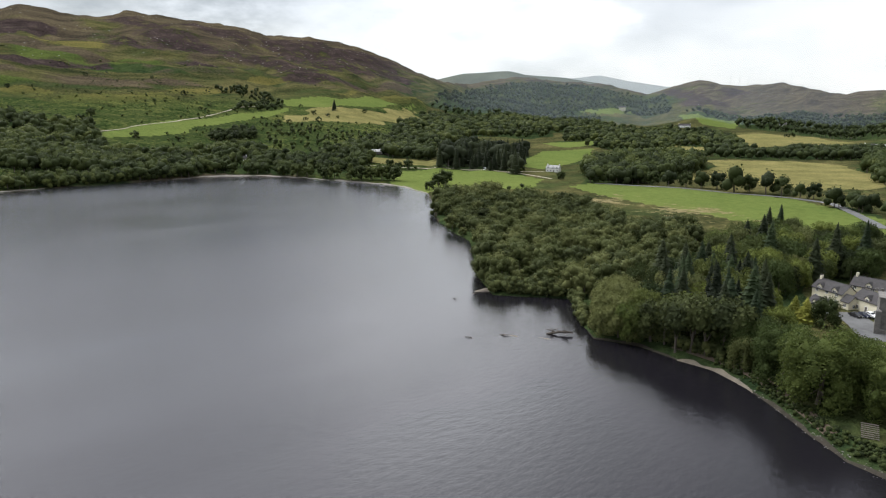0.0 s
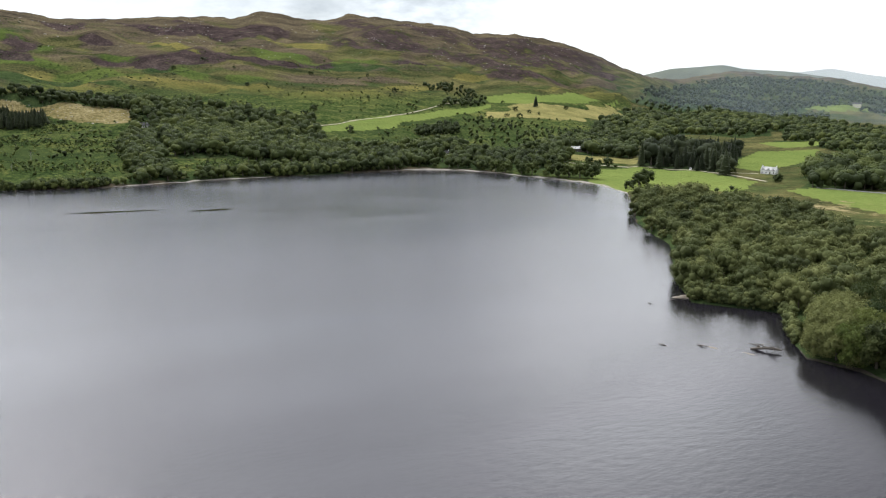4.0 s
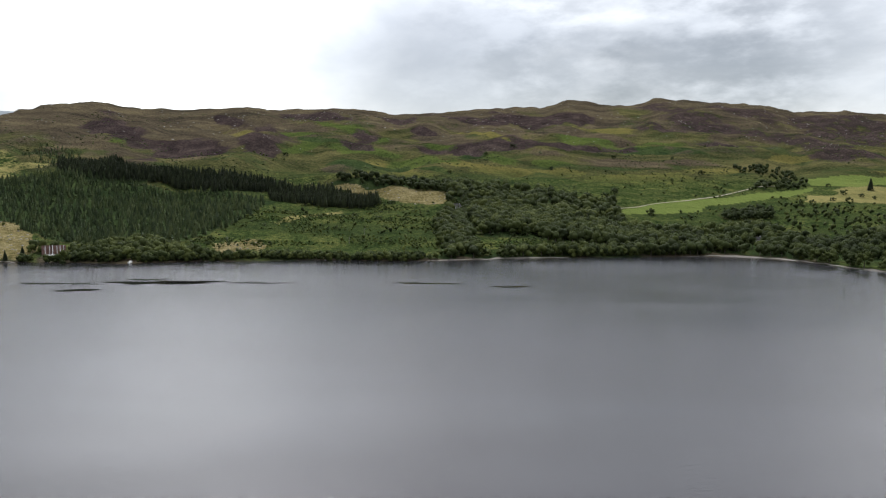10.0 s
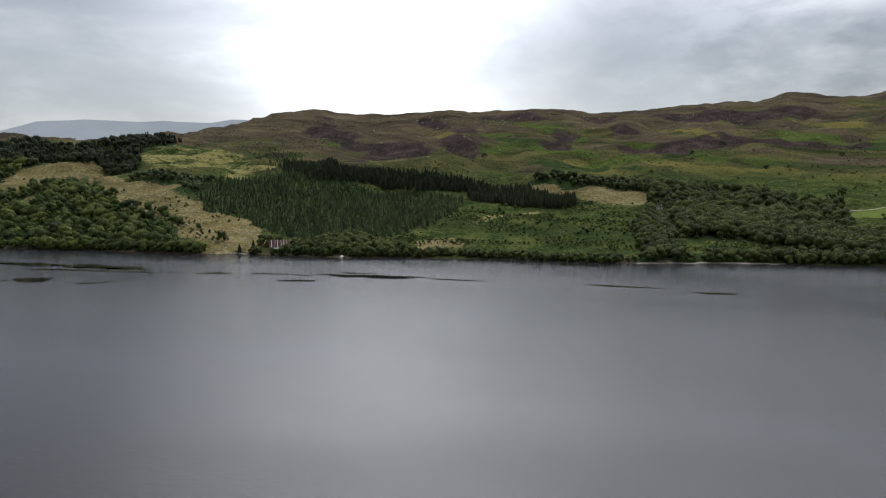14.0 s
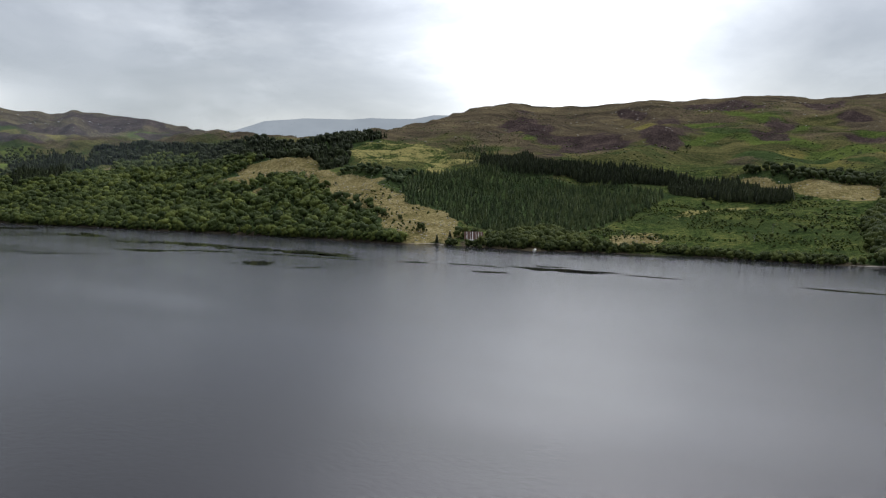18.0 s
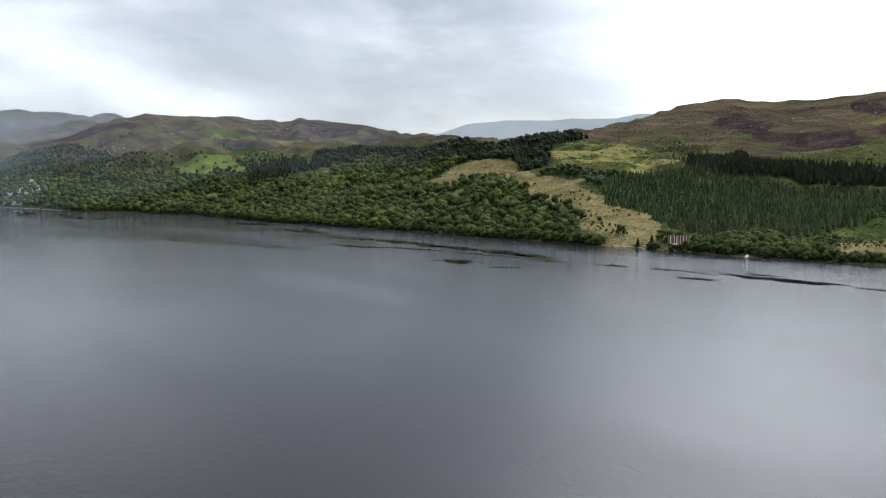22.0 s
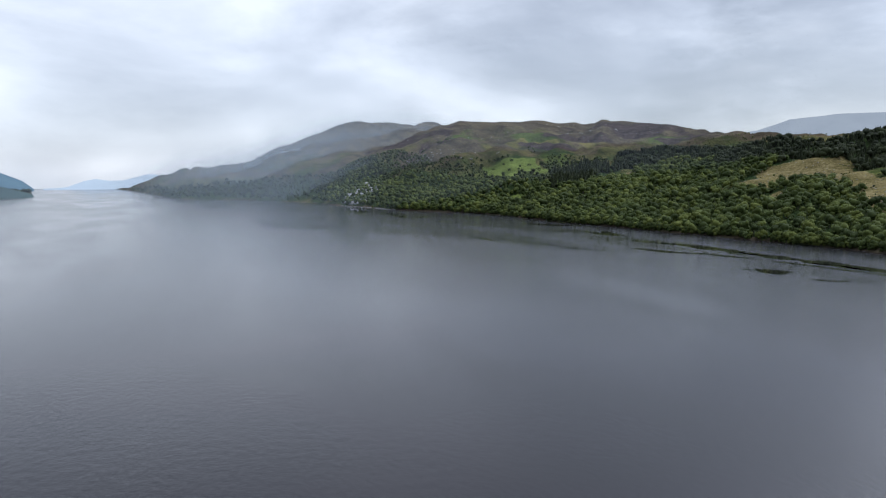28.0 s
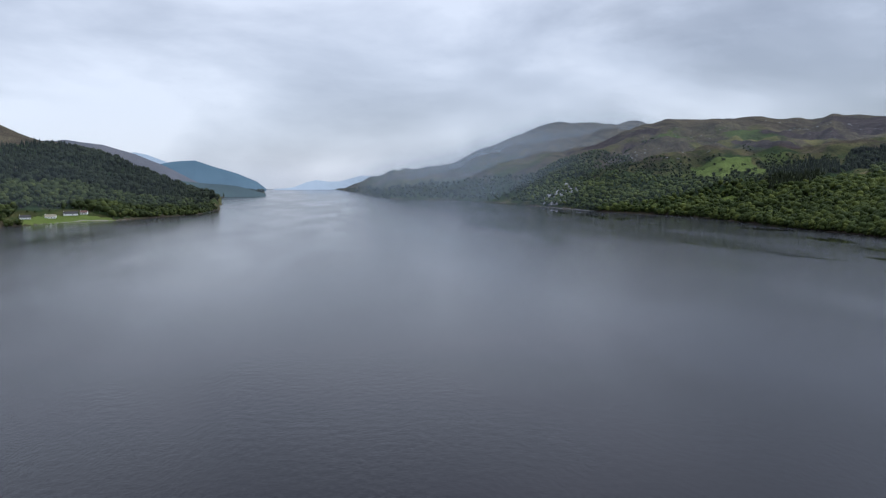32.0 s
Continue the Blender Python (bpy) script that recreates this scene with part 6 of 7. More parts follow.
# the wood between the shore and the houses
near = []
for outline, gap in ((WOODS["near_wood"], 6.6), (WOODS["park_wood"], 7.5), (WOODS["house_wood"], 7.0)):
    xs, ys = scatter(rng, outline, gap)
    near += list(zip(xs, ys))
for n, (x, y) in enumerate(near):
    b = float(bearing_of(x, y))
    d = math.hypot(x, y)
    if 50 < x < 90 and -266 < y < -222:
        continue
    # the open view to the cypresses beside the drive
    if 172 < d < 236 and abs(b - 161.6) < 1.8:
        continue
    shore = float(curve(SHORE, 1, b))
    dark_stand = 150.5 < b < 158.5 and d < 262
    if 151.8 < b < 157.2 and d < shore + 11:
        continue
    fir = d > shore + (12 if dark_stand else 40) and rng.uniform() < (0.72 if dark_stand else 0.22 if b < 151 else 0.06)
    tall = rng.uniform(15, 22) if fir else rng.uniform(9, 15)
    if not fir and d < shore + 10 and b > 149:
        tall *= 0.8
    if fir:
        tree(NEAR_FIR, n % 3, FIR if n % 3 else SPRUCE, round(rng.uniform(0, 0.9) * (1 if n % 3 else 0.4), 1), x, y, tall, tall * rng.uniform(0.9, 1.3), "tall dark conifer in the near wood", "near conifers", "conifer", "conifer")
    else:
        k = n % 4
        tree(NEAR_BROAD, k, (BROAD, OAK, MARSH, OAK)[n % 4], round(rng.uniform(0.0, 1.0) ** 1.2, 1), x, y, tall, tall * rng.uniform(0.8, 1.1), "leafy green broadleaf in the near wood", "near broadleaves")
for x, y, tall, wide, k, tint in ((49.0, -158.5, 18.5, 19, 0, 0.7), (59, -166, 15, 16, 1, 0.4), (33.5, -160, 16, 16, 2, 0.8), (70, -173, 14, 13, 3, 0.4), (58, -176, 9.5, 11, 0, 0.4), (79, -175, 12, 11, 1, 0.3), (42, -170, 14, 14, 3, 0.5), (48, -181, 11, 12, 2, 0.3)):
    tree(SYCAMORE, k % 3, OAK, tint - 0.05, x, y, tall, wide, "large spreading sycamore with full green crown", "sycamores")
THIN = [broadleaf(s, 11, 800, 0.032, 0.24, 0.38) for s in range(91, 94)]
for n, (x, y, tall) in enumerate(((88, -168.5, 14), (84.5, -170, 15), (80.5, -170.5, 15), (76.5, -171.5, 16), (92.5, -171, 13), (72.5, -172.5, 15), (97, -171, 12), (90, -174, 14), (86, -175, 15), (82, -175.5, 13), (78, -176, 15), (74.5, -177, 14))):
    tree(THIN, n % 3, MARSH, (0.1, 0.4, 0.2)[n % 3], x, y, tall, tall * 0.9, "thin tall tree with bare lower trunk", "thin shore trees")
for x, y, tall in ((110, -168, 9), (105.5, -168.5, 10), (101, -170, 9), (113, -174, 11), (107, -174, 12), (116, -178, 11), (119, -184, 12), (112, -181, 13), (121, -190, 11), (115, -189, 12), (124, -198, 10), (118, -199, 12)):
    tree(NEAR_BROAD, int(tall) % 4, MARSH, 0.9, x, y, tall, tall * 1.05, "light green willow leaning over the water", "shore willows")
tree(NEAR_FIR, 0, GOLD, 0.6, 73.5, -219, 8.5, 16, "golden-green conical cypress beside the drive", "cypresses", "cypress", "cypress")
tree(NEAR_FIR, 1, GOLD, 0.3, 77.5, -221, 8.0, 14, "golden-green conical cypress beside the drive", "cypresses", "cypress", "cypress")
tree(NEAR_BROAD, 1, BROAD, 0.3, 68.5, -220, 9.5, 9.5, "round dark tree beside the parked cars")


def bare_tree(seed, x, y, tall, label):
    """A leafless, pale-barked dead tree."""
    g = np.random.default_rng(seed)
    t = thing("dead_tree", pose(x, y, float(ground_at(x, y)) - 0.1), label, "tree")
    part("trunk", stem([(0, 0, 0), (0.2, 0.1, tall * 0.4), (0.1, 0.3, tall)], (0.22, 0.15, 0.03)), ROCK, t)
    for k in range(11):
        h, a, l = tall * (0.3 + 0.055 * k), k * 2.4, tall * 0.3 * (1 - 0.05 * k)
        e = (math.cos(a) * l, math.sin(a) * l, h + l * 0.7)
        tw = [stem([(0.15, 0.15, h), (e[0] * 0.5, e[1] * 0.5, h + l * 0.25), e], (0.07, 0.05, 0.012), 4)]
        for j in range(3):
            s = np.array(e) * (0.5 + 0.2 * j, 0.5 + 0.2 * j, 1) - (0, 0, l * 0.35 * (1 - 0.4 * j))
            tw.append(stem([s, s + g.uniform(-1, 1, 3) * l * 0.3 + (0, 0, l * 0.25)], (0.03, 0.008), 3))
        part("limb", joined(tw), ROCK, t)


bare_tree(5, *at(156.6, 190), 11, "bare grey dead tree at the wood's edge")
bare_tree(7, 713, 31, 9, "pale dead birch standing in the bracken")
bare_tree(8, 665, 43, 7, "pale dead birch standing in the bracken")
bare_tree(9, 668, 156, 6, "pale dead birch above the shore clearing")
bare_tree(6, *at(153.9, 193), 10, "bare grey dead tree above the sand")

# ---- scrub, bushes and stones over the hills ----
hb = rng.uniform(-24, 140, 9000)
hd = rng.uniform(0, 1, 9000) ** 0.8
hd = curve(SHORE, 1, hb) + 30 + hd * 1150
hx, hy = np.sin(np.radians(hb)) * hd, np.cos(np.radians(hb)) * hd
hz = ground_at(hx, hy)
thick = fractal(hx, hy, 210, 101, 3) - np.clip((hz - 110) / 90, 0, 1.1)
ok = (hz > 2) & (thick > 0.28) & (hd < 2300)
for kind, outline in COVER:
    if kind in ("field", "hay", "felled", "heath"):
        ok &= ~inside(outline, hx, hy)
ok = np.flatnonzero(ok)[:1250]


def strewn(name, label, category, x, y, z, protos, low, high, mats, rng, tints=(0, 1), flat=1.0):
    """Many small growths or stones as one object."""
    vs, fs, ts, n = [], [], [], 0
    for i in range(len(x)):
        v, f = protos[i % len(protos)]
        s, a = rng.uniform(low, high), rng.uniform(0, 6.28)
        c, d = math.cos(a) * s, math.sin(a) * s
        vs.append(np.stack([v[:, 0] * c - v[:, 1] * d + x[i], v[:, 0] * d + v[:, 1] * c + y[i], v[:, 2] * s * flat + z[i]], 1))
        fs.append(f + n)
        ts.append(np.full(len(v), rng.uniform(*tints)))
        n += len(v)
    if vs:
        tagged(new(name, mesh_from(name, np.concatenate(vs), np.concatenate(fs), mats, tint=np.concatenate(ts))), label, category, kind="stuff")


CLUMPS = [(ICO_V * np.random.default_rng(300 + s).uniform(0.7, 1.25, (12, 1)) * (1.0, 0.9, 0.75), ICO_F) for s in range(4)]
strewn("hill_scrub", "scattered birch, thorn and gorse over the slopes", "scrub", hx[ok], hy[ok], hz[ok] - 0.4, [p[0] for p in TINY_BROAD], 2.2, 6.5, [BROAD], rng, (0.1, 1.0))
bx, by = [], []
for outline in [o for kind, o in COVER if kind == "bracken"]:
    x, y = scatter(rng, outline, 9.0, 0.45)
    keep = billow(x, y, 45, 113) > -0.1
    bx.append(x[keep])
    by.append(y[keep])
bx, by = np.concatenate(bx), np.concatenate(by)
bz = ground_at(bx, by)
tall_ones = np.arange(len(bx)) % 6 == 0
strewn("bracken_scrub", "green gorse clumps and tall bracken on the slope", "scrub", bx[~tall_ones], by[~tall_ones], bz[~tall_ones], CLUMPS, 0.9, 2.6, [OAK], rng, (0.2, 0.9), 0.6)
strewn("bracken_saplings", "young birch saplings in the bracken", "scrub", bx[tall_ones], by[tall_ones], bz[tall_ones] - 0.4, [p[0] for p in FAR_BROAD[:3]], 3.0, 6.0, [BROAD], rng, (0.0, 0.8))
tx, ty = [], []
for outline in [o for kind, o in COVER if kind == "bracken"][:2]:
    x, y = scatter(rng, outline, 5.0)
    keep = fractal(x * 1.6, y * 0.7, 46, 181, 3) > 0.34
    tx.append(x[keep])
    ty.append(y[keep])
tx, ty = np.concatenate(tx), np.concatenate(ty)
strewn("bracken_thickets", "dark thorn and birch thickets in bands through the bracken", "scrub", tx, ty, ground_at(tx, ty) - 0.3, [p[0] for p in TINY_BROAD], 1.8, 4.2, [OAK], rng, (0.1, 0.8))
# stumps and brash on the felled ground
wx_, wy_ = [], []
for outline in [o for kind, o in COVER if kind == "felled"]:
    x, y = scatter(rng, outline, 7.5, 0.5)
    wx_.append(x)
    wy_.append(y)
wx_, wy_ = np.concatenate(wx_), np.concatenate(wy_)
strewn("felled_brash", "grey stumps, stones and brash on the felled ground", "brash", wx_, wy_, ground_at(wx_, wy_), CLUMPS, 0.5, 1.7, [ROCK], rng, flat=0.5)
keep = fractal(wx_, wy_, 60, 171, 2) > 0.25
strewn("felled_saplings", "young green saplings regrowing on the felled ground", "scrub", wx_[keep] + 3, wy_[keep] + 2, ground_at(wx_ + 3, wy_ + 2)[keep] - 0.3, [p[0] for p in FAR_BROAD[:3]], 1.5, 4.0, [BROAD], rng, (0.1, 0.9))

# small dark gorse and bracken clumps that speckle the slopes
qb = rng.uniform(20, 136, 26000)
qd = curve(SHORE, 1, qb) + 40 + rng.uniform(0, 1, 26000) ** 0.9 * 1400
qx, qy = np.sin(np.radians(qb)) * qd, np.cos(np.radians(qb)) * qd
qz = ground_at(qx, qy)
ok = (qz > 3) & (fractal(qx, qy, 110, 151, 4) > 0.15) & (qz < 240)
for kind, outline in COVER:
    if kind in ("field", "hay", "felled"):
        ok &= ~inside(outline, qx, qy)
ok = np.flatnonzero(ok)[:6500]
strewn("gorse_clumps", "low dark gorse and bracken clumps over the hillside", "scrub", qx[ok], qy[ok], qz[ok], CLUMPS, 0.9, 2.8, [BROAD], rng, (0.0, 0.6), 0.7)
# trees that lean over the water's edge
for b0, b1, count, leaves, tall in ((17, 59.5, 560, OAK, 10), (62.8, 92.5, 420, BROAD, 7), (104, 113, 90, BROAD, 9), (-25, -24, 12, BROAD, 9), (-17, -10.8, 80, BROAD, 10)):
    eb = rng.uniform(b0, b1, count)
    ed = curve(SHORE, 1, eb) * 1.002 + rng.uniform(-1.0, 9, count)
    ex, ey = np.sin(np.radians(eb)) * ed, np.cos(np.radians(eb)) * ed
    ok = kept_clear(ex, ey)
    ex, ey = ex[ok], ey[ok]
    strewn("shore_trees", "leafy trees leaning over the water's edge", "trees", ex, ey, np.maximum(ground_at(ex, ey), 0) - 0.5, [p[0] for p in MID_BROAD], tall * 0.55, tall * 1.15, [leaves], rng, (0.1, 0.9))

STONES = []
for s in range(5):
    g = np.random.default_rng(200 + s)
    STONES.append((ICO_V * g.uniform(0.7, 1.25, (12, 1)) * (1.0, g.uniform(0.6, 1.0), g.uniform(0.45, 0.8)), ICO_F))
sb_, sd_ = rng.uniform(18, 131, 2600), rng.uniform(0, 1, 2600)
sd_ = curve(CREST, 1, sb_) * (0.62 + 0.38 * sd_)
sx, sy = np.sin(np.radians(sb_)) * sd_, np.cos(np.radians(sb_)) * sd_
sz = ground_at(sx, sy)
pick = np.flatnonzero((sz > 125) & (fractal(sx, sy, 120, 131, 3) > 0.42))[:420]
strewn("hill_rocks", "pale rock outcrops scattered through the heather", "rocks", sx[pick], sy[pick], sz[pick], STONES, 0.9, 3.2, [ROCK], rng, flat=0.6)
NORTH_HILL = [(560, 1900), (640, 2350), (900, 2450), (1250, 2150), (1400, 1900), (1180, 1560), (960, 1480), (760, 1640)]
qx_, qy_ = scatter(rng, NORTH_HILL, 15.0, 0.9)
keep = billow(qx_, qy_, 120, 201) + 0.7 * billow(qx_, qy_, 35, 202) > 0.66 + 0.9 * np.clip(np.hypot(qx_, qy_) / curve(CREST, 1, bearing_of(qx_, qy_)) - 0.86, 0, 1) * 7
strewn("outcrops", "grey rock outcrops breaking through the northern hill", "rocks", qx_[keep], qy_[keep], ground_at(qx_, qy_)[keep] - 1.0, STONES, 2.0, 6.0, [ROCK], rng, flat=0.7)
qx_, qy_ = scatter(rng, [(570, 1880), (640, 2080), (820, 1980), (1000, 1760), (1110, 1560), (1000, 1420), (860, 1480), (700, 1640)], 11.0, 0.9)
keep = ~inside([(770, 1660), (850, 1610), (930, 1570), (890, 1470), (790, 1290), (740, 1250), (720, 1400), (735, 1520)], qx_, qy_) & (billow(qx_, qy_, 150, 211) + 0.6 * billow(qx_, qy_, 45, 212) > 0.18 + 0.55 * np.clip((np.hypot(qx_, qy_) - 1800) / 400, 0, 1))
strewn("hill_copse", "dark birch copses climbing the gullies", "trees", qx_[keep], qy_[keep], ground_at(qx_, qy_)[keep] - 0.5, [p[0] for p in TINY_BROAD], 6.0, 11.0, [BROAD], rng, (0.0, 0.7))
qx_, qy_ = scatter(rng, [(785, 1617), (833, 1582), (902, 1558), (874, 1488), (790, 1305), (751, 1260), (736, 1400), (750, 1509)], 34.0, 0.14)
strewn("field_trees", "round trees standing in the hill field", "trees", qx_, qy_, ground_at(qx_, qy_) - 0.4, [p[0] for p in FAR_BROAD], 5.0, 7.5, [OAK], rng, (0.0, 0.5))
cx, cy = scatter(rng, CRAG, 8.5, 0.8)
strewn("shore_crag", "pale broken crag above the northern shore", "rocks", cx, cy, ground_at(cx, cy) + 1.0, STONES, 4.0, 10.0, [PALE_ROCK], rng, flat=0.9)
nb_ = rng.uniform(157, 168.5, 150)
nd_ = curve(SHORE, 1, nb_) + rng.uniform(-1.2, 2.2, 150)
nx_, ny_ = np.sin(np.radians(nb_)) * nd_, np.cos(np.radians(nb_)) * nd_
strewn("shore_stones", "pale wet stones along the near waterline", "stones", nx_, ny_, np.maximum(ground_at(nx_, ny_), -0.1), STONES, 0.10, 0.30, [STONE], rng)
rb_ = rng.uniform(155.5, 168, 420)
rd_ = curve(SHORE, 1, rb_) + rng.uniform(2.5, 9, 420)
rx_, ry_ = np.sin(np.radians(rb_)) * rd_, np.cos(np.radians(rb_)) * rd_
strewn("bank_growth", "green nettles and shrubs on the near bank", "undergrowth", rx_, ry_, ground_at(rx_, ry_) - 0.2, [p[0] for p in FAR_BROAD], 0.5, 1.5, [BROAD], rng, (0.0, 0.6))
ub_ = rng.uniform(136.3, 156, 420)
ud_ = curve(SHORE, 1, ub_) + rng.uniform(0.5, 8, 420)
ux_, uy_ = np.sin(np.radians(ub_)) * ud_, np.cos(np.radians(ub_)) * ud_
keep = (ub_ < 145.2) | (ud_ > curve(SHORE, 1, ub_) + 5.5)
strewn("waterside_growth", "low willow growth overhanging the water", "undergrowth", ux_[keep], uy_[keep], ground_at(ux_, uy_)[keep] - 0.4, [p[0] for p in MID_BROAD], 2.2, 5.2, [MARSH], rng, (0.0, 0.8))

# ---- calm streaks on the water ----
g_slick = np.random.default_rng(17)
for x0, y0, x1, y1, w in SLICKS:
    dx, dy = x1 - x0, y1 - y0
    n = math.hypot(dx, dy)
    px, py = -dy / n, dx / n
    v, f = [], []
    for strand in range(4):
        a, e = (0.0, 1.0) if strand == 0 else sorted(g_slick.uniform(0, 1, 2))
        if e - a < 0.15:
            continue
        t = np.linspace(0, 1, 40)
        u = a + (e - a) * t
        off = 0.0 if strand == 0 else g_slick.uniform(-0.55, 0.55) * w
        half = w * (0.34 if strand == 0 else 0.13) * np.sin(math.pi * t) ** 0.8
        wob = 0.35 * w * billow(x0 + u * n, y0 + 0 * u, 45, 7) * np.sin(math.pi * u) + off
        up = half * (1 + 0.7 * billow(x0 + u * n, y0 + 0 * u, 15, 8)) + wob
        dn = -half * (1 + 0.7 * billow(x0 + u * n, y0 + 99 + 0 * u, 12, 9)) + wob
        k = len(v)
        v += [(x0 + dx * c + px * s, y0 + dy * c + py * s, 0.06 + 0.004 * strand) for arr in (up, dn) for c, s in zip(u, arr)]
        f += [(k + 40 + i, k + 41 + i, k + i + 1, k + i) for i in range(39)]
    tagged(new("water_streak", mesh_from("water_streak", v, f, [SLICK])), "smooth dark streaks of calm water", "water", kind="structure")


# ---- driftwood in the shallows ----
def driftwood(seed, x, y, turn, long, limbs, label):
    g = np.random.default_rng(seed)
    t = thing("driftwood", pose(x, y, -0.1, 0, 0, turn), label, "driftwood", "driftwood")
    def limb(p0, p1, r0, r1, sag):
        mid = (np.array(p0) + p1) / 2 + (0, 0, sag)
        along = np.array(p1) - p0
        side = np.cross(along, (0, 0, 1.0))
        side /= np.linalg.norm(side) + 1e-6
        up = np.cross(side, along)
        up /= np.linalg.norm(up) + 1e-6
        v = []
        for p, r in zip((np.array(p0), mid, np.array(p1)), (r0, (r0 + r1) * 0.55, r1)):
            v += [p + (side * math.cos(a) + up * math.sin(a)) * r for a in np.arange(6) * math.pi / 3]
        return np.array(v), [(s * 6 + k, s * 6 + (k + 1) % 6, s * 6 + 6 + (k + 1) % 6, s * 6 + 6 + k) for s in (0, 1) for k in range(6)] + [(5, 4, 3, 2, 1, 0), (12, 13, 14, 15, 16, 17)]
    part("stem", limb((0, 0, 0.1), (long, 0, 0.12 * long), 0.04 * long + 0.05, 0.03 * long, 0.05 * long), DARK_WOOD, t)
    for k in range(limbs):
        s = g.uniform(0.1, 1.0)
        p = np.array((long * s, 0, (0.04 + 0.12 * s) * long))
        e = p + (g.uniform(-0.5, 0.4) * long, g.uniform(-0.45, 0.45) * long, g.uniform(-0.1, 0.16) * long)
        e[2] = max(e[2], -0.2)
        part("branch", limb(p, e, 0.02 * long + 0.03, 0.03, g.uniform(0, 0.05) * long), DARK_WOOD, t)


driftwood(1, 122.5, -157.5, 217, 7.5, 14, "dark stranded tree with tangled branches in shallows")
driftwood(2, 131, -147, 200, 2.6, 5, "small dark branch standing out of the water")
driftwood(3, 134.5, -139, 30, 2.2, 3, "thin dark branch lying in the water")
driftwood(4, 169, -165, 170, 2.0, 2, "short dark snag in the water")
driftwood(5, 184, -187, 80, 1.2, 2, "low dark stump in the water")
driftwood(6, 168, -176, 100, 3.0, 4, "bleached branches on the sand spit")


def bar(name, label, x, y, rx, ry, turn, top):
    """A low bar of sand just above or below the water."""
    g = np.random.default_rng(3)
    v, f, n, k = [(0, 0, top)], [], 28, 3
    for r in range(1, k + 1):
        for i in range(n):
            a = i * 2 * math.pi / n
            s = r / k * (1 + 0.22 * math.sin(3 * a + 1) + 0.12 * math.sin(5 * a))
            v.append((math.cos(a) * rx * s, math.sin(a) * ry * s, top - (top + 0.25) * (r / k) ** 2))
    f += [(0, 1 + i, 1 + (i + 1) % n) for i in range(n)]
    f += [(1 + r * n + i, 1 + (r + 1) * n + i, 1 + (r + 1) * n + (i + 1) % n, 1 + r * n + (i + 1) % n) for r in range(k - 1) for i in range(n)]
    me = bpy.data.meshes.new(name)
    me.from_pydata(v, [], f)
    me.materials.append(SAND)
    ob = new(name, me)
    ob.matrix_world = pose(x, y, 0, 0, 0, turn)
    tagged(ob, label, "sand bar", kind="structure")


bar("sand_spit", "pale sand spit under the headland trees", 168, -183, 6, 3.5, 60, 0.7)
bar("sand_bar", "sand bar just awash beside the driftwood", 128, -149, 4.5, 1.3, 20, 0.05)
bar("sand_bar", "sand bar just awash beside the driftwood", 120, -154, 4.5, 1.1, 15, 0.04)

# ---- boat, spillway and hut on the far shore ----
boat = thing("boat", pose(580, 212, 0.05, 0, 0, facing(580, 212, 60)), "small white motor boat moored at the shore", "boat")
hv, hf = [], []
for k, (px, w, top) in enumerate(((-2.6, 0.8, 0.85), (-1.0, 1.05, 0.9), (0.8, 1.0, 1.0), (2.1, 0.6, 1.15), (2.9, 0.04, 1.3))):
    hv += [(px, -w, top), (px, -w * 0.7, -0.2), (px, w * 0.7, -0.2), (px, w, top)]
    if k:
        hf += [((k - 1) * 4 + i, k * 4 + i, k * 4 + i + 1, (k - 1) * 4 + i + 1) for i in range(3)] + [((k - 1) * 4 + 3, k * 4 + 3, k * 4, (k - 1) * 4)]
hf += [(0, 1, 2, 3), (19, 18, 17, 16)]
part("hull", (hv, hf), TRIM, boat)
cab = part("cabin", block(-0.6, 1.2, -0.7, 0.7, 0.9, 1.95, 0.15, 0.12), TRIM, boat)
part("windscreen", block(0.9, 1.16, -0.6, 0.6, 1.3, 1.75, taper=0.05), PANE, cab)
part("outboard", block(-2.95, -2.6, -0.18, 0.18, 0.0, 1.15, 0.08), RUBBER, boat)

fx, fy = 611, 285
spill = thing("spillway", pose(fx, fy, float(ground_at(fx, fy)) - 1.5, 0, 0, facing(fx, fy)), "rust-brown spillway rock face with white water", "spillway")
g = np.random.default_rng(8)
rvx = np.linspace(-9, 9, 25)
rows = [[(x, -2.2 + u * 3.2 + g.uniform(-0.35, 0.35), u * 8.5) for x in rvx] for u in (0, 0.25, 0.5, 0.75, 1.0)] + [[(x, 4.5, 8.0) for x in rvx]]
part("rock_face", ([p for r in rows for p in r], [(r * 25 + i, r * 25 + i + 1, r * 25 + 26 + i, r * 25 + 25 + i) for r in range(5) for i in range(24)]), RUST, spill)
for wx, ww in ((-6.5, 0.35), (-3.2, 0.2), (-1.0, 0.45), (2.2, 0.25), (4.6, 0.35), (7.2, 0.2)):
    part("water_fall", ([(wx - ww / 2, 1.2 - 0.5, 8.4), (wx + ww / 2, 1.2 - 0.5, 8.4), (wx + ww * 0.7, -1.3, 4), (wx - ww * 0.5, -1.3, 4), (wx - ww * 0.6, -2.9, 0), (wx + ww * 0.6, -2.9, 0)], [(3, 2, 1, 0), (4, 5, 2, 3)]), FOAM, spill)
house("small pale concrete hut at the water's edge", 597, 282, facing(597, 282), 6, 3.5, 2.2, 2.9, RENDER, TIN, 2, 0, 0, category="hut", name="hut", gable=False)

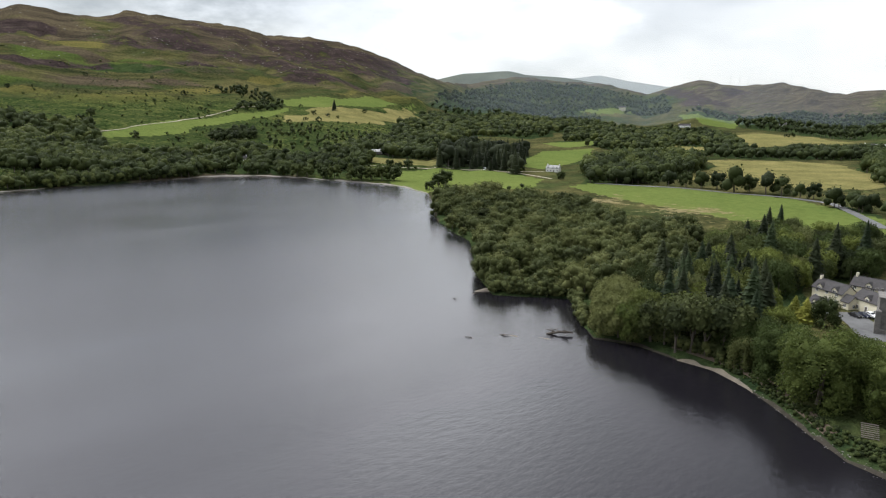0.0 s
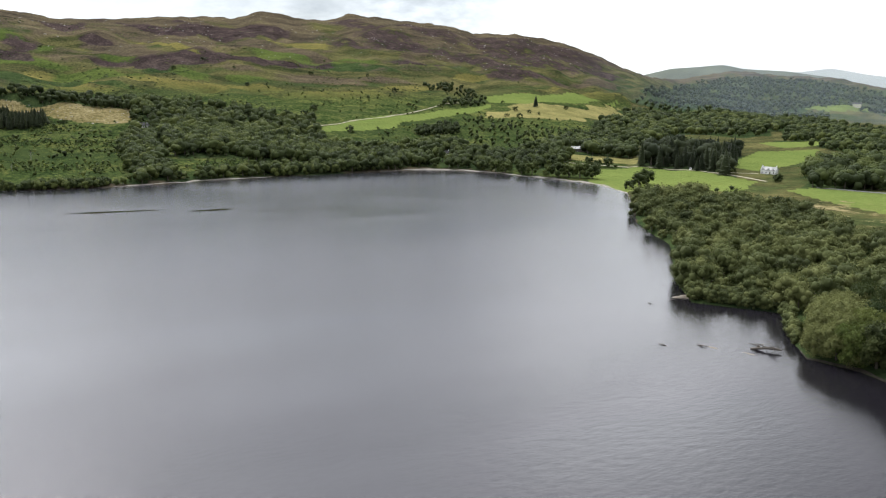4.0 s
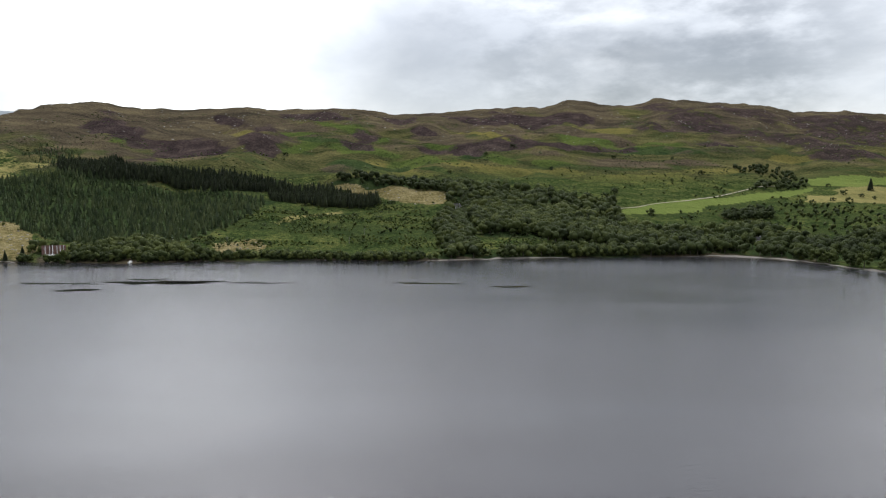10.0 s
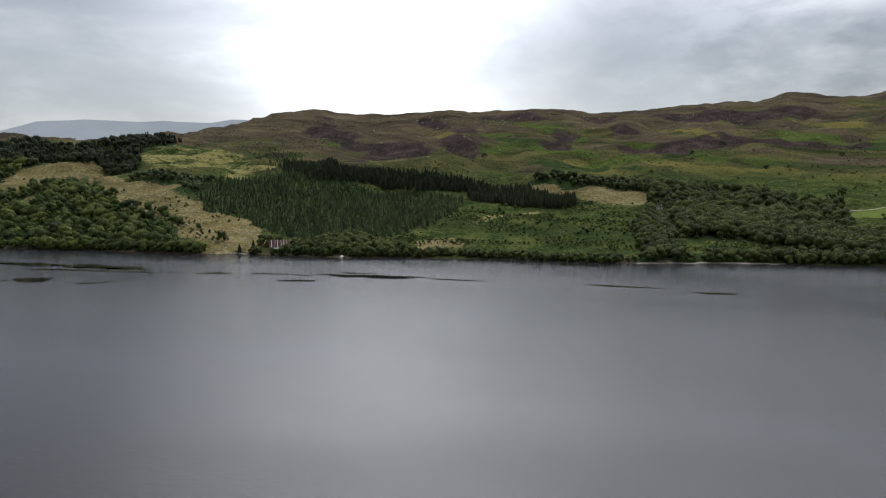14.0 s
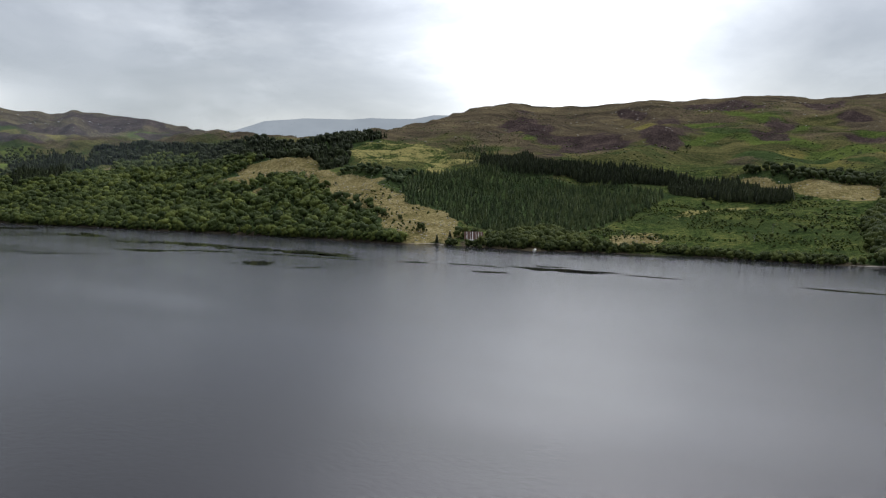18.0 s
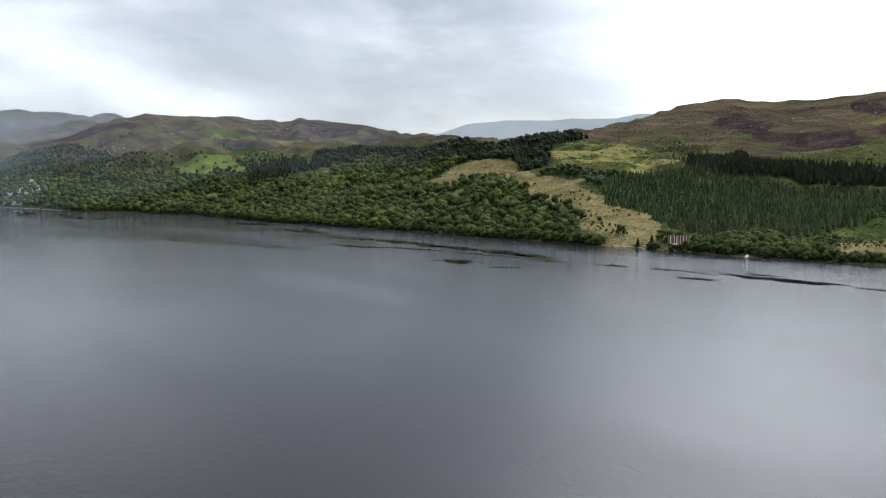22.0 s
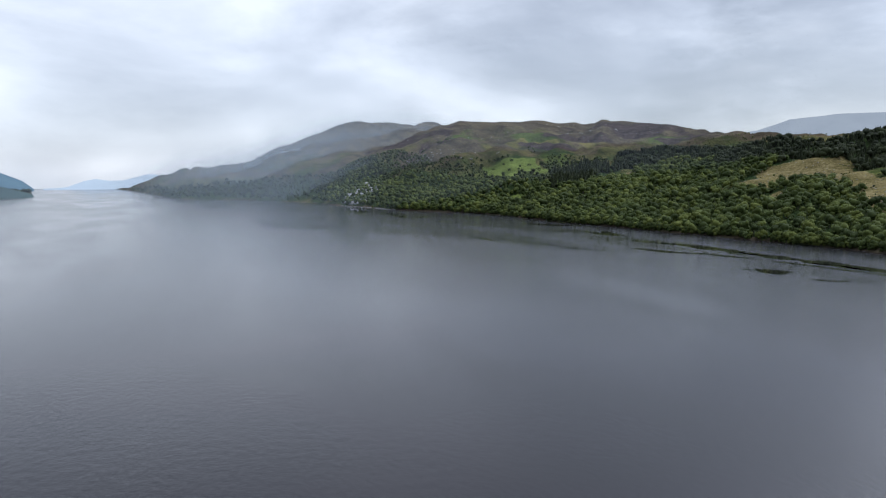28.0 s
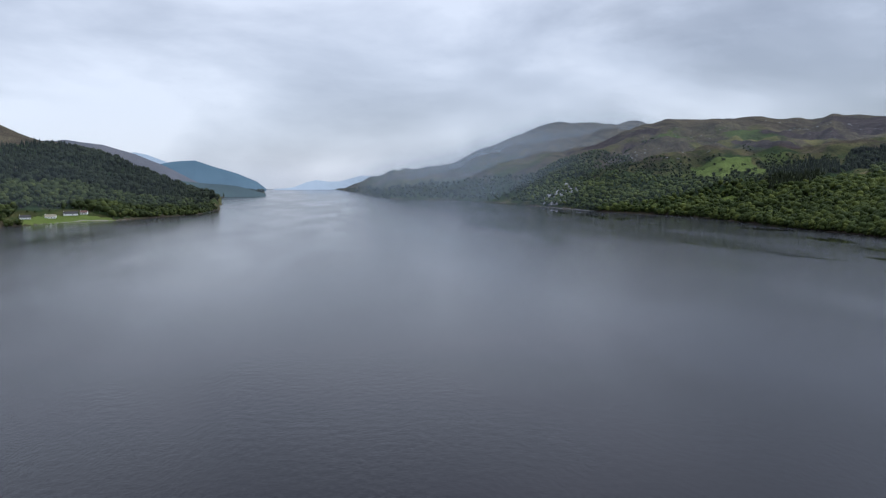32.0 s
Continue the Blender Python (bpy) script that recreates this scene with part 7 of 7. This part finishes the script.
# ---- masts on the far hill ----
for mb, tall in ((154.9, 42), (155.5, 46), (156.1, 40), (158.9, 38)):
    mx, my = at(mb, float(curve(CREST, 1, mb)) - 10)
    mast = thing("mast", pose(mx, my, float(ground_at(mx, my)) - 1, 0, 0, -mb), "thin steel lattice mast on the far hilltop", "mast", "hill masts")
    for sx_, sy_ in ((-1, -1), (1, -1), (1, 1), (-1, 1)):
        v, f = stem([(sx_ * 2.4, sy_ * 2.4, 0), (sx_ * 0.5, sy_ * 0.5, tall)], (0.22, 0.12), 4)
        part("leg", (v, f), STEEL, mast)
    for k in range(6):
        z_, w_ = tall * (0.12 + 0.15 * k), 2.5 - 2.0 * (0.12 + 0.15 * k)
        part("cross_brace", merge(block(-w_, w_, -0.1, 0.1, z_ - 0.1, z_ + 0.1), block(-0.1, 0.1, -w_, w_, z_ - 0.1, z_ + 0.1)), STEEL, mast)
    for k in range(3):
        part("arm", block(-4.5 + k, 4.5 - k, -0.12, 0.12, tall * (0.72 + 0.1 * k), tall * (0.72 + 0.1 * k) + 0.25), STEEL, mast)


# ---- parked vehicles ----
def car(label, x, y, turn, paintwork, van=False, group="parked cars"):
    c = thing("van" if van else "car", pose(x, y, float(ground_at(x, y)) + 0.22, 0, 0, turn), label, "van" if van else "car", group)
    top = 2.1 if van else 1.45
    side = [(-2.15, 0.35), (-2.2, 0.75), (-2.1, 0.95), (-1.55, 1.0), (1.0, 0.98), (1.95, 0.82), (2.15, 0.6), (2.12, 0.35)]
    v = [(px, s * (0.86 if 0.4 < pz < 0.9 else 0.8), pz) for s in (-1, 1) for px, pz in side]
    part("body", (v, [tuple(range(8)), tuple(range(15, 7, -1))] + [(i, 8 + i, 8 + (i + 1) % 8, (i + 1) % 8) for i in range(8)]), paintwork, c)
    cabin = [(-2.05, 0.95), (-1.95, top - 0.1), (-1.6, top), (0.7 if van else 0.1, top), (1.35 if van else 0.95, 0.97)] if van else [(-1.75, 0.97), (-1.3, 1.36), (-1.0, top), (0.1, top), (0.95, 0.97)]
    n = len(cabin)
    v = [(px, s * (0.80 if pz < 1.0 else 0.64), pz) for s in (-1, 1) for px, pz in cabin]
    part("roof", (v, [tuple(range(n)), tuple(range(2 * n - 1, n - 1, -1))] + [(i, n + i, n + (i + 1) % n, (i + 1) % n) for i in range(n)]), paintwork, c)
    for s in (-1, 1):
        part("side_window", ([(-1.2, s * 0.785, 1.02), (0.6, s * 0.785, 1.02), (0.1, s * 0.68, top - 0.12), (-0.95, s * 0.68, top - 0.12)], [(0, 1, 2, 3)]), PANE, c)
        part("headlight", block(2.02, 2.17, s * 0.62 - 0.14, s * 0.62 + 0.14, 0.58, 0.72), TRIM, c)
    x0, x1 = (0.75, 1.36) if van else (0.14, 0.96)
    part("windscreen", ([(x1, -0.74, 1.0), (x1, 0.74, 1.0), (x0 + 0.06, 0.6, top - 0.05), (x0 + 0.06, -0.6, top - 0.05)], [(0, 1, 2, 3)]), PANE, c)
    for wx in (-1.3, 1.35):
        for s in (-1, 1):
            a = np.arange(14) * 2 * math.pi / 14
            rim = [(wx + 0.32 * math.cos(t), s * 0.72, 0.32 + 0.32 * math.sin(t) - 0.22) for t in a] + [(wx + 0.32 * math.cos(t), s * 0.9, 0.32 + 0.32 * math.sin(t) - 0.22) for t in a]
            w = part("wheel", (rim, [tuple(range(14)), tuple(range(27, 13, -1))] + [(i, 14 + i, 14 + (i + 1) % 14, (i + 1) % 14) for i in range(14)]), RUBBER, c)
            part("rim", ([(wx + 0.19 * math.cos(t), s * 0.912, 0.1 + 0.19 * math.sin(t)) for t in a] + [(wx, s * 0.925, 0.1)], [(i, (i + 1) % 14, 14) for i in range(14)]), STEEL, w)


BLACK_CAR = plain("black car paint", (0.012, 0.012, 0.014), (0.02, 0.02, 0.022), 0.5, 0.25, specular=0.5)
NAVY_CAR = plain("dark blue car paint", (0.02, 0.025, 0.05), (0.03, 0.035, 0.06), 0.5, 0.25, specular=0.5)
WHITE_CAR = plain("white car paint", (0.7, 0.7, 0.7), (0.8, 0.8, 0.8), 0.5, 0.3, specular=0.5)
car("black car parked beside the cream wing", 65.6, -238.0, 150, BLACK_CAR)
car("dark blue car parked beside the cream wing", 63.9, -239.8, 150, NAVY_CAR)
car("white car parked beside the cream wing", 62.4, -241.6, 150, WHITE_CAR)
car("white van stopped on the shore lane", 477, -507, 120, WHITE_CAR, True, "")

# ---- timber steps down to the shore lawn ----
jx_, jy_ = 36.2, -149.5
steps = thing("timber_steps", pose(jx_, jy_, float(ground_at(jx_, jy_)), 0, 0, 20) @ Matrix.Diagonal((0.6, 0.6, 0.8, 1)), "weathered dark timber steps on the near bank", "steps")
for k in range(8):
    part("tread", block(-2.6, 2.6, -3.2 + k * 0.8, -2.75 + k * 0.8, 2.2 - k * 0.28, 2.32 - k * 0.28, 0.03), TIMBER, steps)
for s in (-1, 1):
    part("stringer", ([(s * 2.3 - 0.06, -3.3, 2.1), (s * 2.3 + 0.06, -3.3, 2.1), (s * 2.3 + 0.06, 3.1, 0.0), (s * 2.3 - 0.06, 3.1, 0.0), (s * 2.3 - 0.06, -3.3, 1.8), (s * 2.3 + 0.06, -3.3, 1.8), (s * 2.3 + 0.06, 3.1, -0.3), (s * 2.3 - 0.06, 3.1, -0.3)],
                      [(0, 3, 2, 1), (4, 5, 6, 7), (0, 1, 5, 4), (2, 3, 7, 6), (1, 2, 6, 5), (3, 0, 4, 7)]), DARK_WOOD, steps)
    for py_ in (-3.1, 0, 2.9):
        part("post", block(s * 2.3 - 0.08, s * 2.3 + 0.08, py_ - 0.08, py_ + 0.08, -0.5, 2.2 - (py_ + 3.2) * 0.33), DARK_WOOD, steps)


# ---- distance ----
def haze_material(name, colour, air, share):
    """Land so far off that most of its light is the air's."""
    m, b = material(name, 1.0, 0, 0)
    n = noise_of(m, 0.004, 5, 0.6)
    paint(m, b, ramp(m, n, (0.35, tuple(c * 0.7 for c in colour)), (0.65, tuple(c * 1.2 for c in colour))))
    # emission paints the air's haze over the land's own colour
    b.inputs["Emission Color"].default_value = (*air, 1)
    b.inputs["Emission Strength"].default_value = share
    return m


def far_hill(label, table, d, mat, depth=700):
    t = np.array(table, float)
    b = np.arange(t[0, 0], t[-1, 0] + 0.01, 0.1)
    lift = np.interp(b, t[:, 0], t[:, 1])
    rows = []
    for u in (0, 0.15, 0.35, 0.55, 0.75, 0.9, 1.0):
        dist = d - depth * (1 - u)
        x, y = np.sin(np.radians(b)) * dist, np.cos(np.radians(b)) * dist
        top = 64 + d * np.tan(np.radians(lift))
        rows.append(np.stack([x, y, top * u**0.9 - 3 + (u > 0) * (6 * fractal(x, y, 160, 141, 4) * (0.3 + u * (1 - u) * 4))], 1))
    n = len(b)
    f = [(r * n + i, r * n + i + 1, (r + 1) * n + i + 1, (r + 1) * n + i) for r in range(6) for i in range(n - 1)]
    tagged(new("backdrop", mesh_from("backdrop", np.concatenate(rows), f, [mat], smooth=True)), label, "distant hill", kind="structure")


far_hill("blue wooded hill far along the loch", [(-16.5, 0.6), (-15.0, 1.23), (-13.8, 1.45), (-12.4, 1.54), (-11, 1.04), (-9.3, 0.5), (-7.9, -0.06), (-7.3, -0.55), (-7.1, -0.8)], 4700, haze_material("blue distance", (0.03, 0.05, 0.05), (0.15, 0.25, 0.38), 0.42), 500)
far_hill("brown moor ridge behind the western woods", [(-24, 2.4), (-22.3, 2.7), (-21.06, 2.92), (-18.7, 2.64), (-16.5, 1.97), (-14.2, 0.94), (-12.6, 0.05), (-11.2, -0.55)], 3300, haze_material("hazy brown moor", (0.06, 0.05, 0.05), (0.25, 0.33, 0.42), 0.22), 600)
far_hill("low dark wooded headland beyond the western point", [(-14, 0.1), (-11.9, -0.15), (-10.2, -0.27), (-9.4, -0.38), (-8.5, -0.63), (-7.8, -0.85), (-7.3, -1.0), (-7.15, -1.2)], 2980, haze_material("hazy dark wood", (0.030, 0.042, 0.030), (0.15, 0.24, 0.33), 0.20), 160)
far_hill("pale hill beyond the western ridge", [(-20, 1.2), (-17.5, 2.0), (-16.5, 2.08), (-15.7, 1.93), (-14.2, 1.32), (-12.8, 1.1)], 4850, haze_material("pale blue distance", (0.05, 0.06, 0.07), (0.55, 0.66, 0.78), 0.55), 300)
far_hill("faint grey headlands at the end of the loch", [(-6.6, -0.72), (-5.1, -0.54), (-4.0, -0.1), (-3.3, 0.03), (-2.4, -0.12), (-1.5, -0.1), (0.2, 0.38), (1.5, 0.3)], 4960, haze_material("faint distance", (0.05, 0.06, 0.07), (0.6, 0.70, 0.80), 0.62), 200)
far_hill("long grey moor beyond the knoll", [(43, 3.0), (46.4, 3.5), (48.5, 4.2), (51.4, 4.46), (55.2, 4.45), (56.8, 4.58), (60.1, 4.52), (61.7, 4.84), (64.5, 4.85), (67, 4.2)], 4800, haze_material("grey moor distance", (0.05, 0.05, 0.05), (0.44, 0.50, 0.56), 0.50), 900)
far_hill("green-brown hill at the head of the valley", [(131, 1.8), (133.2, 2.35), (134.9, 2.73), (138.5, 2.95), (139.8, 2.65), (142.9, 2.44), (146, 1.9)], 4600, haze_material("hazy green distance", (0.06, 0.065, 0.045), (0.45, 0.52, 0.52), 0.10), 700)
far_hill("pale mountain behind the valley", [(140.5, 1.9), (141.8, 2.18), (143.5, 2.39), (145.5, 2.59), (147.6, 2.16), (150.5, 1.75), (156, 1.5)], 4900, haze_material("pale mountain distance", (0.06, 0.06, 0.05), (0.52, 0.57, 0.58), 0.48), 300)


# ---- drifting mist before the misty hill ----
# blue-grey see-through sheets put mist and the air's haze into colour
MIST, mist_bsdf = material("mist and haze sheet", 1.0, 0, 0)
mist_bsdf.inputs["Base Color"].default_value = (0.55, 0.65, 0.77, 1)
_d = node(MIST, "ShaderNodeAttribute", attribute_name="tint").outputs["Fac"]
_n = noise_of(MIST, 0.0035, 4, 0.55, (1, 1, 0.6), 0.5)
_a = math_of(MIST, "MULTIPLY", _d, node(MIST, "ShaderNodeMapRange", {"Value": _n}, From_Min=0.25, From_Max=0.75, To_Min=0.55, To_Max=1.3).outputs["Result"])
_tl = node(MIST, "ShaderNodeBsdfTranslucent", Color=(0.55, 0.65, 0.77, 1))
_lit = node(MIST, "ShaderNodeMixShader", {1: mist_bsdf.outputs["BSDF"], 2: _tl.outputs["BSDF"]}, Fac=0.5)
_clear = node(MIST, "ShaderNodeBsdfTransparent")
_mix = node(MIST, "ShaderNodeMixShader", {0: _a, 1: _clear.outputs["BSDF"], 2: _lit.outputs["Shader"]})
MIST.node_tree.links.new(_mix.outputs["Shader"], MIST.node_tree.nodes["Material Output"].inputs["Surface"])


def mist(label, b0, b1, d0, d1, z0, z1, most, lean=0.0, hug=False):
    u, w = np.meshgrid(np.linspace(0, 1, 60), np.linspace(0, 1, 24))
    b = np.radians(b0 + (b1 - b0) * u + lean * (w - 0.5))
    d = d0 + (d1 - d0) * u
    # a hugging veil keeps to the height of the hill behind it
    top = 64 + d * np.tan(np.radians(curve(BACK, 2, np.degrees(b)))) + z1 if hug else z1
    v = np.stack([np.sin(b) * d, np.cos(b) * d, z0 + (top - z0) * w], -1).reshape(-1, 3)
    sides = np.clip(np.minimum(u, 1 - u) / 0.3, 0, 1)
    over = np.clip((1 - w) / (0.4 if hug else 0.5), 0, 1)
    dens = most * (sides * sides * (3 - 2 * sides) * over * over * (3 - 2 * over)).ravel()
    i = np.arange(60 * 24).reshape(24, 60)
    f = np.stack([i[:-1, :-1], i[:-1, 1:], i[1:, 1:], i[1:, :-1]], -1).reshape(-1, 4)
    tagged(new("mist", mesh_from("mist", v, f, [MIST], tint=dens, smooth=True)), label, "mist", kind="stuff")


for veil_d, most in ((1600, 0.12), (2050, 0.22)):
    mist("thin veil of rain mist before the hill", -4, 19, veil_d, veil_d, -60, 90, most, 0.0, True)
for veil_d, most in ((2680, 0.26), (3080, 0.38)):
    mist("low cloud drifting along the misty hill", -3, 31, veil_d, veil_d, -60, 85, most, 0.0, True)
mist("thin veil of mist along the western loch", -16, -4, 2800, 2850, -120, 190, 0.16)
# sheets added only to pale and blue the hills behind them
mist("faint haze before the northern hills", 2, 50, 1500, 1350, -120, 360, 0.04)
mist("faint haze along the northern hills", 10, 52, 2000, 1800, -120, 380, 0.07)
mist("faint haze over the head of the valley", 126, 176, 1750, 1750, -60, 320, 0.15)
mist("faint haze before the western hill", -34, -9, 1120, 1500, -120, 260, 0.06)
